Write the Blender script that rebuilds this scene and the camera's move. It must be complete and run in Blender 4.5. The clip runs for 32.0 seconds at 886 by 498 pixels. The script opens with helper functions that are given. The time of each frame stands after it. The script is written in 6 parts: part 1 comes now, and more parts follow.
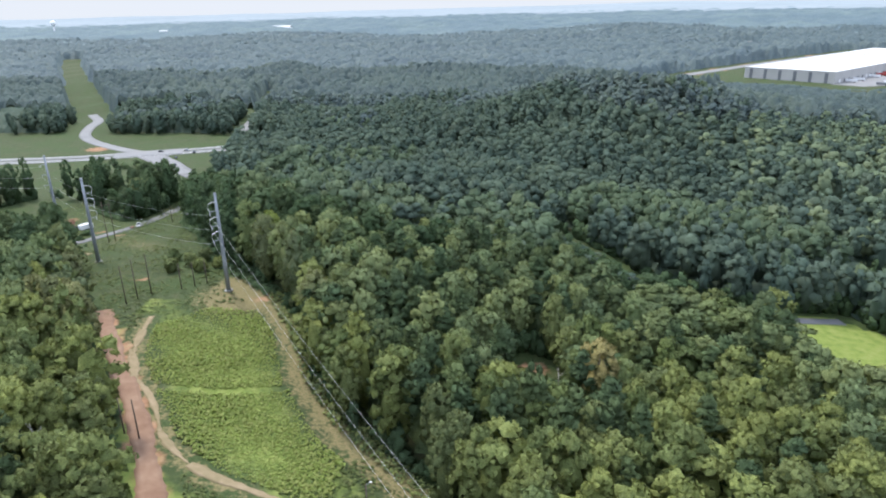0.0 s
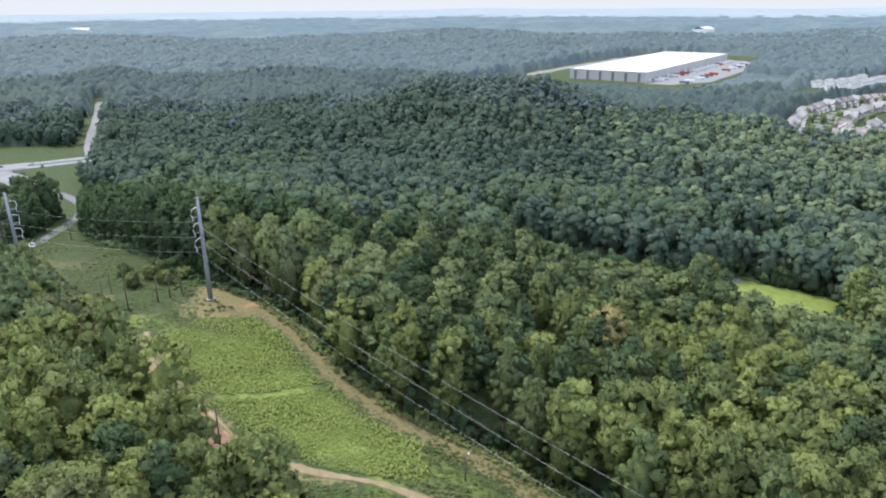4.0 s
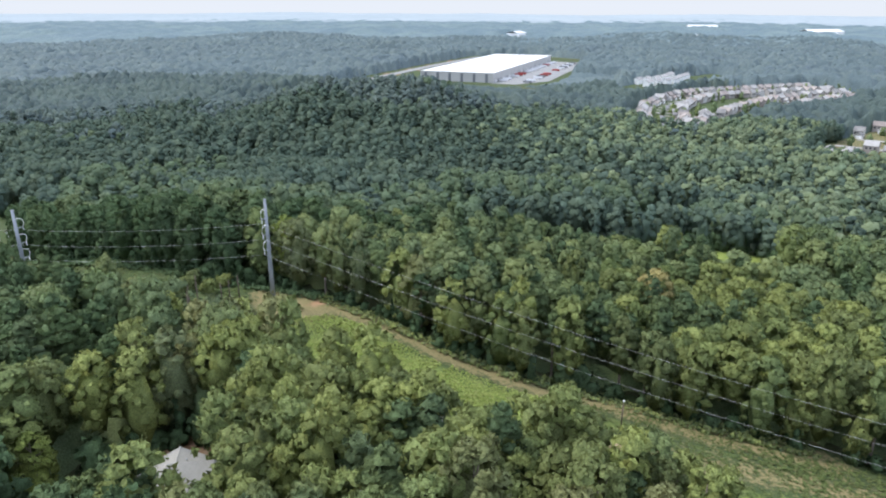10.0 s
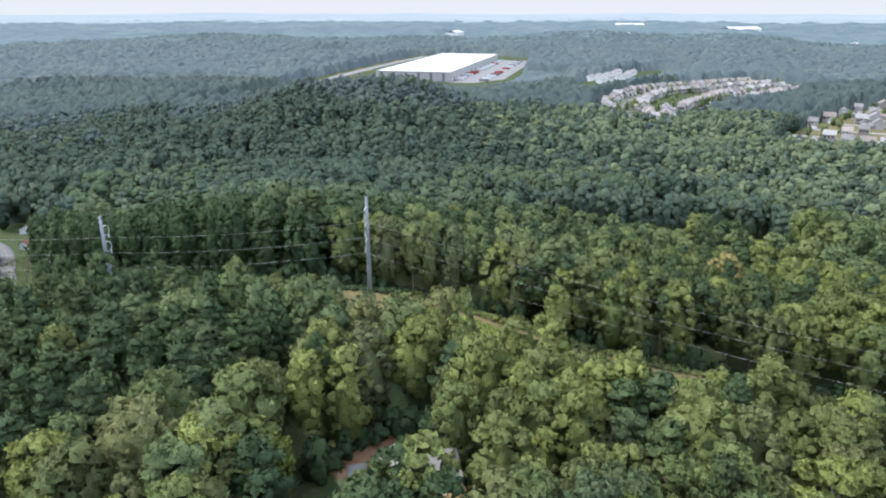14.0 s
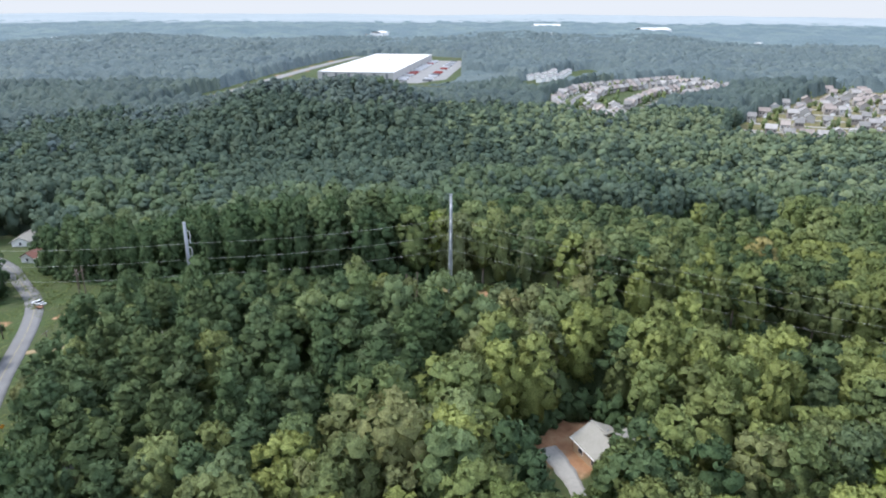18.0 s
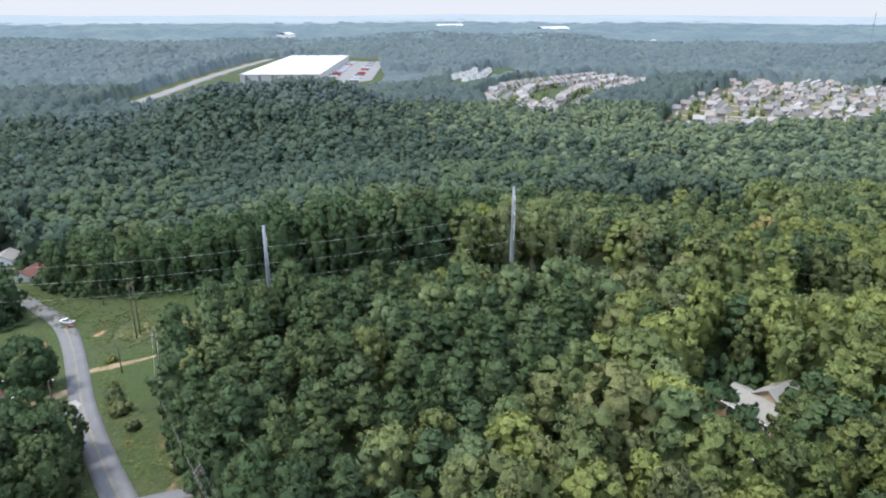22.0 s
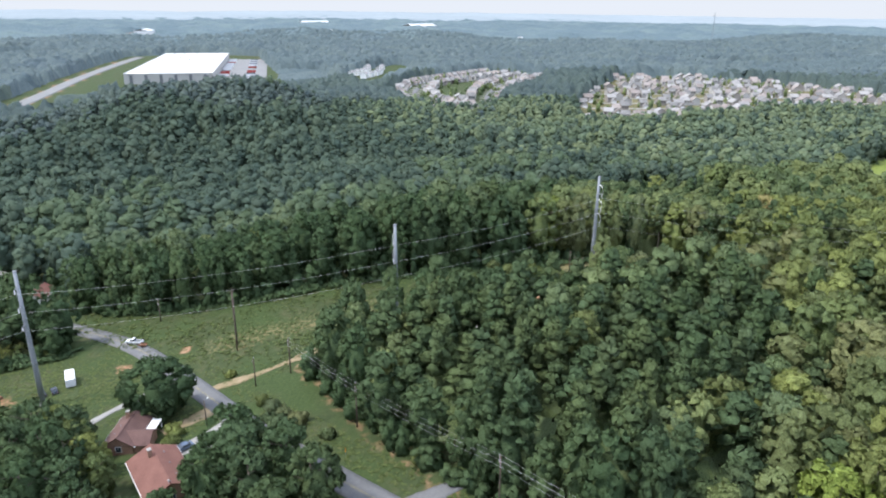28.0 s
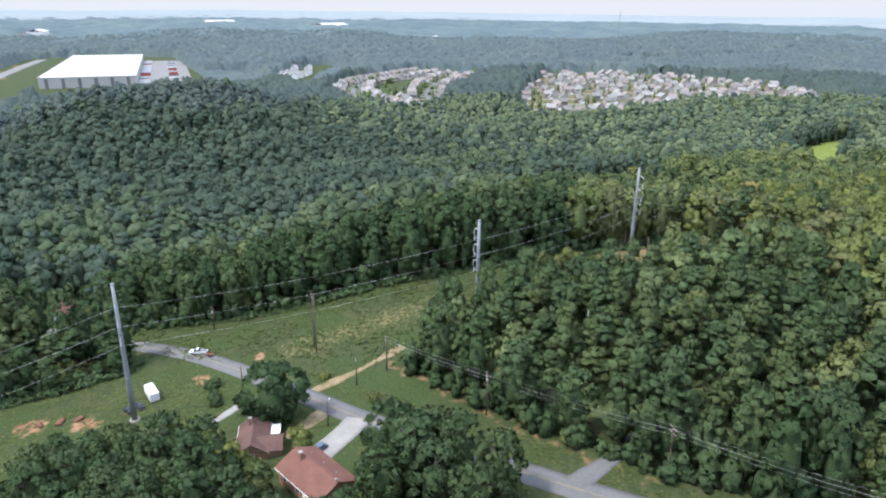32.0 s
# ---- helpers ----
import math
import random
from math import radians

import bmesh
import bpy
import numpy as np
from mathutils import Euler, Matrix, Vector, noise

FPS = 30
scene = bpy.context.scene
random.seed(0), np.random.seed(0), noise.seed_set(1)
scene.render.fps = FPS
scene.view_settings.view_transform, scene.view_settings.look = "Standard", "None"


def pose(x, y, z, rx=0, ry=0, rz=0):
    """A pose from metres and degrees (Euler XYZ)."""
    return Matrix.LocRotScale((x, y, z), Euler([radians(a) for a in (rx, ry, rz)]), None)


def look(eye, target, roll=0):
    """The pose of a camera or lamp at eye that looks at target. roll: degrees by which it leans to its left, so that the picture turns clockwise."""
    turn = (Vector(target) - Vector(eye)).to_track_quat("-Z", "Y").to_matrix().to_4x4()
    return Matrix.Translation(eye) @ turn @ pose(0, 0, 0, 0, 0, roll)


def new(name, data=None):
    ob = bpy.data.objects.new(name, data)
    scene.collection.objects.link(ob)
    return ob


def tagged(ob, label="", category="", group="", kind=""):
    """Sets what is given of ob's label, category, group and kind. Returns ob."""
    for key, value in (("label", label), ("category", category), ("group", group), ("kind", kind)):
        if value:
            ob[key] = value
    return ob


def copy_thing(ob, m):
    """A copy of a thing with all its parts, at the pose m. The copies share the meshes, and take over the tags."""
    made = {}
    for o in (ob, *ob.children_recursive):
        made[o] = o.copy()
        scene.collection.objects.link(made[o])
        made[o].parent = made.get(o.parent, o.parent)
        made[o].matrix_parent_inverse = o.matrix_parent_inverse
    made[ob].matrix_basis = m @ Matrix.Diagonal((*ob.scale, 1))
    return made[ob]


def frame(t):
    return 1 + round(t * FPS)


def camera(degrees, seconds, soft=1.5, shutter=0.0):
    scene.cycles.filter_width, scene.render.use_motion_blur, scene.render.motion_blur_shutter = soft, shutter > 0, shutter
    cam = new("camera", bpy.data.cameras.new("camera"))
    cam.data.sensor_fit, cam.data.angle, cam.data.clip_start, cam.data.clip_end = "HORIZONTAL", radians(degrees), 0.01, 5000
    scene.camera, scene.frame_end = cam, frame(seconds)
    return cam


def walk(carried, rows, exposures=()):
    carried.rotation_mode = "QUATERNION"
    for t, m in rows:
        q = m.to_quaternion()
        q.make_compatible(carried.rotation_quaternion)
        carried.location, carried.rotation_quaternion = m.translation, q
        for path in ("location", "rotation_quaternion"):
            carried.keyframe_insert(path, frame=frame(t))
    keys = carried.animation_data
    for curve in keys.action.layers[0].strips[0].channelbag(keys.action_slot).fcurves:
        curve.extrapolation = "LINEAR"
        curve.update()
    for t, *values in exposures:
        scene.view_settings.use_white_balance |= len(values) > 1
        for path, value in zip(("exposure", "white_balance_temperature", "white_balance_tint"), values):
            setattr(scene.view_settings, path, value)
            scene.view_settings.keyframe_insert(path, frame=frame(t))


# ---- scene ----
cam = camera(66.4, 32.0, soft=2.0)
PATH = [
    (0, (3.36, -2.602, 104.917), (3.397, -0.726, 104.227), -1.5),
    (0.5, (-3.491, -3.265, 104.903), (-3.398, -1.391, 104.209), -1.2),
    (1, (-10.289, -3.901, 104.859), (-10.138, -2.03, 104.168), -1.3),
    (1.5, (-17.058, -4.372, 104.797), (-16.849, -2.507, 104.107), -1.1),
    (2, (-23.754, -4.679, 104.708), (-23.487, -2.82, 104.02), -1.0),
    (2.5, (-30.374, -4.812, 104.633), (-30.041, -2.963, 103.946), -0.8),
    (3, (-36.985, -4.816, 104.57), (-36.578, -2.981, 103.886), -0.6),
    (3.5, (-43.584, -4.534, 104.526), (-43.101, -2.718, 103.841), -0.5),
    (5.5, (-69.702, -2.048, 104.081), (-69.001, -0.303, 103.398), -0.3),
    (6, (-76.027, -1.069, 104.005), (-75.277, 0.655, 103.325), -0.1),
    (6.5, (-82.261, 0.237, 103.922), (-81.489, 1.952, 103.242), -0.0),
    (7, (-88.318, 1.836, 103.83), (-87.525, 3.542, 103.151), -0.1),
    (7.5, (-94.224, 3.697, 103.743), (-93.411, 5.395, 103.065), -0.2),
    (8, (-100.092, 5.608, 103.679), (-99.241, 7.287, 103.002), 0.0),
    (8.5, (-106.026, 7.652, 103.628), (-105.125, 9.304, 102.951), 0.1),
    (9, (-111.988, 9.94, 103.581), (-111.036, 11.564, 102.904), 0.2),
    (9.5, (-117.877, 12.422, 103.534), (-116.885, 14.021, 102.858), 0.2),
    (10, (-123.719, 15.093, 103.458), (-122.695, 16.672, 102.782), 0.2),
    (10.5, (-129.451, 17.915, 103.374), (-128.4, 19.476, 102.698), 0.2),
    (11, (-135.099, 20.854, 103.249), (-134.035, 22.406, 102.573), 0.2),
    (11.5, (-140.631, 23.886, 103.101), (-139.548, 25.426, 102.425), 0.1),
    (12, (-146.012, 27.008, 102.982), (-144.911, 28.535, 102.307), 0.1),
    (12.5, (-151.293, 30.253, 102.906), (-150.172, 31.765, 102.231), 0.1),
    (13, (-156.553, 33.69, 102.852), (-155.409, 35.185, 102.176), 0.1),
    (13.5, (-161.697, 37.261, 102.798), (-160.529, 38.737, 102.123), 0.1),
    (14, (-166.684, 40.881, 102.759), (-165.499, 42.344, 102.083), 0.0),
    (14.5, (-171.678, 44.484, 102.73), (-170.48, 45.936, 102.054), 0.0),
    (16.5, (-191.731, 58.908, 102.882), (-190.437, 60.276, 102.206), 0.1),
    (17, (-196.7, 62.662, 102.893), (-195.381, 64.006, 102.217), 0.2),
    (17.5, (-201.584, 66.483, 102.876), (-200.246, 67.807, 102.201), 0.3),
    (18, (-206.463, 70.34, 102.834), (-205.103, 71.642, 102.16), 0.3),
    (18.5, (-211.335, 74.246, 102.788), (-209.953, 75.525, 102.114), 0.3),
    (19, (-216.138, 78.209, 102.758), (-214.73, 79.46, 102.084), 0.3),
    (19.5, (-220.89, 82.206, 102.723), (-219.456, 83.427, 102.05), 0.3),
    (20, (-225.522, 86.28, 102.687), (-224.061, 87.469, 102.013), 0.3),
    (20.5, (-230.071, 90.472, 102.651), (-228.586, 91.631, 101.978), 0.2),
    (21, (-234.512, 94.778, 102.633), (-233.011, 95.916, 101.96), 0.2),
    (21.5, (-238.854, 99.25, 102.617), (-237.337, 100.366, 101.944), 0.1),
    (22, (-243.1, 103.923, 102.592), (-241.563, 105.011, 101.92), 0.0),
    (22.5, (-247.141, 108.706, 102.569), (-245.584, 109.765, 101.896), 0.0),
    (23, (-250.985, 113.617, 102.555), (-249.408, 114.646, 101.882), 0.2),
    (23.5, (-254.726, 118.587, 102.525), (-253.133, 119.59, 101.852), 0.1),
    (24, (-258.257, 123.67, 102.534), (-256.648, 124.65, 101.86), 0.1),
    (24.5, (-261.596, 128.916, 102.582), (-259.974, 129.872, 101.907), 0.1),
    (25, (-264.85, 134.284, 102.64), (-263.211, 135.211, 101.964), 0.5),
    (25.5, (-268.156, 139.581, 102.665), (-266.503, 140.481, 101.989), 0.2),
    (27.5, (-281.301, 160.212, 102.727), (-279.584, 160.983, 102.051), 0.6),
    (28, (-284.412, 165.355, 102.733), (-282.682, 166.095, 102.055), 0.6),
    (28.5, (-287.454, 170.602, 102.807), (-285.712, 171.315, 102.13), 0.4),
    (29, (-290.472, 175.9, 102.888), (-288.718, 176.581, 102.211), 0.4),
    (29.5, (-293.435, 181.22, 102.968), (-291.668, 181.869, 102.29), 0.4),
    (30, (-296.264, 186.559, 103.035), (-294.487, 187.176, 102.356), 0.5),
    (30.5, (-298.817, 191.962, 103.12), (-297.031, 192.552, 102.442), 0.6),
    (31, (-301.326, 197.486, 103.187), (-299.531, 198.047, 102.509), 0.6),
    (31.5, (-303.947, 203.228, 103.233), (-302.141, 203.756, 102.554), 0.6),
    (32, (-306.689, 209.141, 103.262), (-304.873, 209.634, 102.583), 0.6),
]
walk(cam, [(t, look(eye, target, roll)) for t, eye, target, roll in PATH])

# ---- light ----
SUN_AZ = math.atan2(-9.0, 13.5)          # clockwise from +y
SUN_EL = radians(57)
world = bpy.data.worlds.new("sky_world")
scene.world = world
world.use_nodes = True
wn = world.node_tree
wn.nodes.clear()
sky = wn.nodes.new("ShaderNodeTexSky")
sky.sky_type = "NISHITA"
sky.sun_disc = False
sky.sun_elevation, sky.sun_rotation = SUN_EL, SUN_AZ
sky.dust_density, sky.air_density, sky.ozone_density = 1.0, 1.2, 2.0
bg = wn.nodes.new("ShaderNodeBackground")
bg.inputs[1].default_value = 0.15
pale = wn.nodes.new("ShaderNodeHueSaturation")          # thin high cloud whitens the blue
pale.inputs["Saturation"].default_value = 0.62
wo = wn.nodes.new("ShaderNodeOutputWorld")
# the haze at the horizon goes on a little below it
tc = wn.nodes.new("ShaderNodeTexCoord")
sx = wn.nodes.new("ShaderNodeSeparateXYZ")
cz = wn.nodes.new("ShaderNodeMath")
cz.operation = "MAXIMUM"
cz.inputs[1].default_value = 1.0
cx = wn.nodes.new("ShaderNodeCombineXYZ")
wn.links.new(tc.outputs["Generated"], sx.inputs[0])
wn.links.new(sx.outputs[2], cz.inputs[0])
wn.links.new(sx.outputs[0], cx.inputs[0])
wn.links.new(sx.outputs[1], cx.inputs[1])
wn.links.new(cz.outputs[0], cx.inputs[2])
wn.links.new(cx.outputs[0], sky.inputs[0])
wn.links.new(sky.outputs[0], pale.inputs["Color"])
veil = wn.nodes.new("ShaderNodeMix")          # an even layer of bright haze
veil.data_type = "RGBA"
veil.inputs[7].default_value = (1.3, 1.37, 1.46, 1)
thin = wn.nodes.new("ShaderNodeMapRange")
thin.inputs["From Min"].default_value, thin.inputs["From Max"].default_value = 0.02, 0.4
thin.inputs["To Min"].default_value, thin.inputs["To Max"].default_value = 0.92, 0.0
wn.links.new(sx.outputs[2], thin.inputs["Value"])
wn.links.new(thin.outputs[0], veil.inputs["Factor"])
wn.links.new(pale.outputs[0], veil.inputs[6])
wn.links.new(veil.outputs[2], bg.inputs[0])
wn.links.new(bg.outputs[0], wo.inputs[0])
sun = new("sun", bpy.data.lights.new("sun", "SUN"))
sun.data.energy, sun.data.angle, sun.data.color = 1.08, radians(10.0), (1.0, 0.97, 0.92)
sun_from = Vector((math.sin(SUN_AZ) * math.cos(SUN_EL), math.cos(SUN_AZ) * math.cos(SUN_EL), math.sin(SUN_EL)))
sun.matrix_world = look(sun_from * 300, (0, 0, 0))
scene.view_settings.exposure = 1.95

# ---- materials ----


def ramp_mat(name, stops, scale=1.0, rough=0.85, detail=6.0, bump=0.0, bump_scale=None, metal=0.0, rnd=0.0, big=0.0, stretch=None, spec=0.3):
    """Noise-driven colour ramp with a second, larger variation and fine relief."""
    m = bpy.data.materials.new(name)
    m.use_nodes = True
    n, l = m.node_tree.nodes, m.node_tree.links
    p = n["Principled BSDF"]
    p.inputs["Roughness"].default_value, p.inputs["Metallic"].default_value = rough, metal
    p.inputs["Specular IOR Level"].default_value = spec
    geo = n.new("ShaderNodeNewGeometry")
    src = geo.outputs["Position"]
    if stretch:
        mp = n.new("ShaderNodeMapping")
        mp.inputs["Scale"].default_value = stretch
        l.new(src, mp.inputs[0])
        src = mp.outputs[0]
    t = n.new("ShaderNodeTexNoise")
    t.inputs["Scale"].default_value, t.inputs["Detail"].default_value = scale, detail
    l.new(src, t.inputs["Vector"])
    fac = t.outputs[0]
    if big:
        t2 = n.new("ShaderNodeTexNoise")
        t2.inputs["Scale"].default_value, t2.inputs["Detail"].default_value = big, 3.0
        l.new(src, t2.inputs["Vector"])
        mx = n.new("ShaderNodeMath")
        mx.operation = "MULTIPLY_ADD"
        mx.inputs[1].default_value, mx.inputs[2].default_value = 0.5, 0.0
        l.new(fac, mx.inputs[0])
        mm = n.new("ShaderNodeMath")
        mm.operation = "MULTIPLY_ADD"
        mm.inputs[1].default_value = 0.5
        l.new(t2.outputs[0], mm.inputs[0])
        l.new(mx.outputs[0], mm.inputs[2])
        fac = mm.outputs[0]
    if rnd:
        oi = n.new("ShaderNodeObjectInfo")
        ma = n.new("ShaderNodeMath")
        ma.operation = "MULTIPLY_ADD"
        ma.inputs[1].default_value = rnd
        l.new(oi.outputs["Random"], ma.inputs[0])
        ms = n.new("ShaderNodeMath")
        ms.operation = "SUBTRACT"
        ms.inputs[1].default_value = rnd / 2
        l.new(fac, ms.inputs[0])
        l.new(ms.outputs[0], ma.inputs[2])
        fac = ma.outputs[0]
    cr = n.new("ShaderNodeValToRGB")
    e = cr.color_ramp.elements
    lo, hi = 0.3, 0.7
    while len(e) < len(stops):
        e.new(0.5)
    for i, c in enumerate(stops):
        e[i].position = lo + (hi - lo) * i / max(1, len(stops) - 1)
        e[i].color = (*c, 1)
    l.new(fac, cr.inputs[0])
    l.new(cr.outputs[0], p.inputs["Base Color"])
    if bump:
        bt = n.new("ShaderNodeTexNoise")
        bt.inputs["Scale"].default_value, bt.inputs["Detail"].default_value = bump_scale or scale * 3, 4.0
        l.new(src, bt.inputs["Vector"])
        b = n.new("ShaderNodeBump")
        b.inputs["Strength"].default_value, b.inputs["Distance"].default_value = 0.8, bump
        l.new(bt.outputs[0], b.inputs["Height"])
        l.new(b.outputs[0], p.inputs["Normal"])
    return m


def leaf_mat(name, stops, through_light=0.22, tex=1.9, relief=0.35, swing=0.22):
    """Foliage: a colour for each tree (mesh attribute plus object), small changes from spray to spray, some light through the leaves."""
    m = bpy.data.materials.new(name)
    m.use_nodes = True
    n, l = m.node_tree.nodes, m.node_tree.links
    p = n["Principled BSDF"]
    p.inputs["Roughness"].default_value = 0.62
    p.inputs["Specular IOR Level"].default_value = 0.08
    at = n.new("ShaderNodeAttribute")
    at.attribute_name = "tint"
    oi = n.new("ShaderNodeObjectInfo")
    add = n.new("ShaderNodeMath")
    l.new(at.outputs["Fac"], add.inputs[0])
    l.new(oi.outputs["Random"], add.inputs[1])
    fr = n.new("ShaderNodeMath")
    fr.operation = "FRACT"
    l.new(add.outputs[0], fr.inputs[0])
    cr = n.new("ShaderNodeValToRGB")
    e = cr.color_ramp.elements
    while len(e) < len(stops):
        e.new(0.5)
    for i, c in enumerate(stops):
        e[i].position = i / (len(stops) - 1)
        e[i].color = (*c, 1)
    l.new(fr.outputs[0], cr.inputs[0])
    geo = n.new("ShaderNodeNewGeometry")
    hsv = n.new("ShaderNodeHueSaturation")
    l.new(cr.outputs[0], hsv.inputs["Color"])
    mr = n.new("ShaderNodeMapRange")
    mr.inputs["To Min"].default_value, mr.inputs["To Max"].default_value = 0.84, 1.16
    l.new(geo.outputs["Random Per Island"], mr.inputs["Value"])
    t = n.new("ShaderNodeTexNoise")
    t.inputs["Scale"].default_value, t.inputs["Detail"].default_value = tex, 6.0
    t.inputs["Roughness"].default_value = 0.62
    l.new(geo.outputs["Position"], t.inputs["Vector"])
    bp = n.new("ShaderNodeBump")
    bp.inputs["Strength"].default_value, bp.inputs["Distance"].default_value = 0.9, relief
    l.new(t.outputs[0], bp.inputs["Height"])
    l.new(bp.outputs[0], p.inputs["Normal"])
    m2 = n.new("ShaderNodeMapRange")
    m2.inputs["From Min"].default_value, m2.inputs["From Max"].default_value = 0.3, 0.7
    m2.inputs["To Min"].default_value, m2.inputs["To Max"].default_value = 1.0 - swing, 1.0 + swing
    l.new(t.outputs[0], m2.inputs["Value"])
    mu = n.new("ShaderNodeMath")
    mu.operation = "MULTIPLY"
    l.new(mr.outputs[0], mu.inputs[0])
    l.new(m2.outputs[0], mu.inputs[1])
    l.new(mu.outputs[0], hsv.inputs["Value"])
    l.new(hsv.outputs[0], p.inputs["Base Color"])
    tr = n.new("ShaderNodeBsdfTranslucent")
    l.new(hsv.outputs[0], tr.inputs["Color"])
    mix = n.new("ShaderNodeMixShader")
    mix.inputs[0].default_value = through_light
    l.new(p.outputs[0], mix.inputs[1])
    l.new(tr.outputs[0], mix.inputs[2])
    l.new(mix.outputs[0], n["Material Output"].inputs["Surface"])
    return m


def ground_mat():
    """Grass, brush, straw, bare earth and leaf litter by the mesh attribute 'cover' (red lush, green straw, blue earth; none: litter)."""
    m = bpy.data.materials.new("ground_cover")
    m.use_nodes = True
    n, l = m.node_tree.nodes, m.node_tree.links
    p = n["Principled BSDF"]
    p.inputs["Roughness"].default_value = 0.9
    p.inputs["Specular IOR Level"].default_value = 0.15
    geo = n.new("ShaderNodeNewGeometry")

    def noise_of(scale, detail=6.0):
        t = n.new("ShaderNodeTexNoise")
        t.inputs["Scale"].default_value, t.inputs["Detail"].default_value = scale, detail
        l.new(geo.outputs["Position"], t.inputs["Vector"])
        return t.outputs[0]

    def ramp(fac, stops, lo=0.3, hi=0.7):
        cr = n.new("ShaderNodeValToRGB")
        e = cr.color_ramp.elements
        while len(e) < len(stops):
            e.new(0.5)
        for i, c in enumerate(stops):
            e[i].position = lo + (hi - lo) * i / (len(stops) - 1)
            e[i].color = (*c, 1)
        l.new(fac, cr.inputs[0])
        return cr.outputs[0]

    fine, mid, broad = noise_of(2.2), noise_of(0.35), noise_of(0.06, 4.0)
    litter = ramp(mid, [(0.05, 0.06, 0.028), (0.07, 0.075, 0.036), (0.055, 0.08, 0.03)])
    lush = ramp(fine, [(0.031, 0.049, 0.0172), (0.0447, 0.0671, 0.0224), (0.0636, 0.086, 0.0301)])
    lawn = ramp(mid, [(0.0361, 0.0516, 0.0206), (0.0499, 0.0654, 0.0258), (0.074, 0.0774, 0.0361)])
    straw = ramp(fine, [(0.115, 0.112, 0.048), (0.17, 0.143, 0.066), (0.215, 0.17, 0.09)])
    earth = ramp(mid, [(0.2, 0.1, 0.055), (0.27, 0.15, 0.085), (0.32, 0.21, 0.125)])
    at = n.new("ShaderNodeAttribute")
    at.attribute_name = "cover"
    sep = n.new("ShaderNodeSeparateColor")
    l.new(at.outputs["Color"], sep.inputs[0])

    def masked(a, b, weight, wob, amount=0.7):
        s = n.new("ShaderNodeMath")
        s.operation = "MULTIPLY_ADD"
        s.inputs[1].default_value = amount
        l.new(wob, s.inputs[0])
        l.new(weight, s.inputs[2])
        mr = n.new("ShaderNodeMapRange")
        mr.inputs["From Min"].default_value, mr.inputs["From Max"].default_value = 0.42 + amount * 0.5, 0.6 + amount * 0.5
        l.new(s.outputs[0], mr.inputs["Value"])
        mx = n.new("ShaderNodeMix")
        mx.data_type = "RGBA"
        l.new(mr.outputs[0], mx.inputs["Factor"])
        l.new(a, mx.inputs[6])
        l.new(b, mx.inputs[7])
        return mx.outputs[2]

    gr = n.new("ShaderNodeMix")
    gr.data_type = "RGBA"
    l.new(ramp(broad, [(0, 0, 0), (1, 1, 1)], 0.42, 0.58), gr.inputs["Factor"])
    l.new(lush, gr.inputs[6])
    l.new(lawn, gr.inputs[7])
    c = masked(litter, gr.outputs[2], sep.outputs[0], mid, 0.25)
    c = masked(c, straw, sep.outputs[1], noise_of(0.9, 8.0), 0.9)
    c = masked(c, earth, sep.outputs[2], mid, 0.5)
    meadow = ramp(mid, [(0.12, 0.163, 0.0344), (0.163, 0.206, 0.0473), (0.198, 0.224, 0.0645)])
    c = masked(c, meadow, at.outputs["Alpha"], mid, 0.2)
    l.new(c, p.inputs["Base Color"])
    b = n.new("ShaderNodeBump")
    b.inputs["Strength"].default_value, b.inputs["Distance"].default_value = 0.7, 0.5
    l.new(noise_of(0.8, 8.0), b.inputs["Height"])
    l.new(b.outputs[0], p.inputs["Normal"])
    return m


GROUND = ground_mat()
LEAF = leaf_mat("broadleaf_foliage", [(0.178, 0.225, 0.0754), (0.13, 0.173, 0.07), (0.247, 0.281, 0.0916), (0.138, 0.17, 0.0727), (0.274, 0.312, 0.101), (0.152, 0.201, 0.0834), (0.227, 0.237, 0.105), (0.121, 0.167, 0.0888), (0.206, 0.249, 0.0808)], 0.4, 3.6, 0.3, 0.55)
# hillside greens shifted to blue, haze put into the colour
HILL_LEAF = leaf_mat("hazed_hillside_foliage", [(0.09, 0.132, 0.096), (0.076, 0.115, 0.088), (0.108, 0.15, 0.102), (0.082, 0.122, 0.092), (0.122, 0.164, 0.108), (0.09, 0.134, 0.1), (0.108, 0.144, 0.1)], 0.42, 1.2, 0.3, 0.18)
PINE = leaf_mat("pine_foliage", [(0.0627, 0.101, 0.0474), (0.0856, 0.127, 0.0524), (0.0684, 0.105, 0.0504), (0.107, 0.143, 0.0586), (0.076, 0.119, 0.0565), (0.0951, 0.129, 0.0605)], 0.25, 3.6, 0.3, 0.55)
BRIGHT = leaf_mat("young_foliage", [(0.24, 0.31, 0.07), (0.27, 0.32, 0.09), (0.22, 0.28, 0.07)], 0.35, 3.6, 0.3, 0.55)
TAN = leaf_mat("fading_foliage", [(0.34, 0.29, 0.12), (0.3, 0.27, 0.11)], 0.3, 3.6, 0.3, 0.55)
# distance haze painted into the far leaves as paler blue-grey
FARLEAF = leaf_mat("hazed_distant_foliage", [(0.1, 0.135, 0.142), (0.115, 0.152, 0.154), (0.0902, 0.123, 0.135), (0.13, 0.167, 0.161)], 0.3, 0.55, 0.7, 0.25)
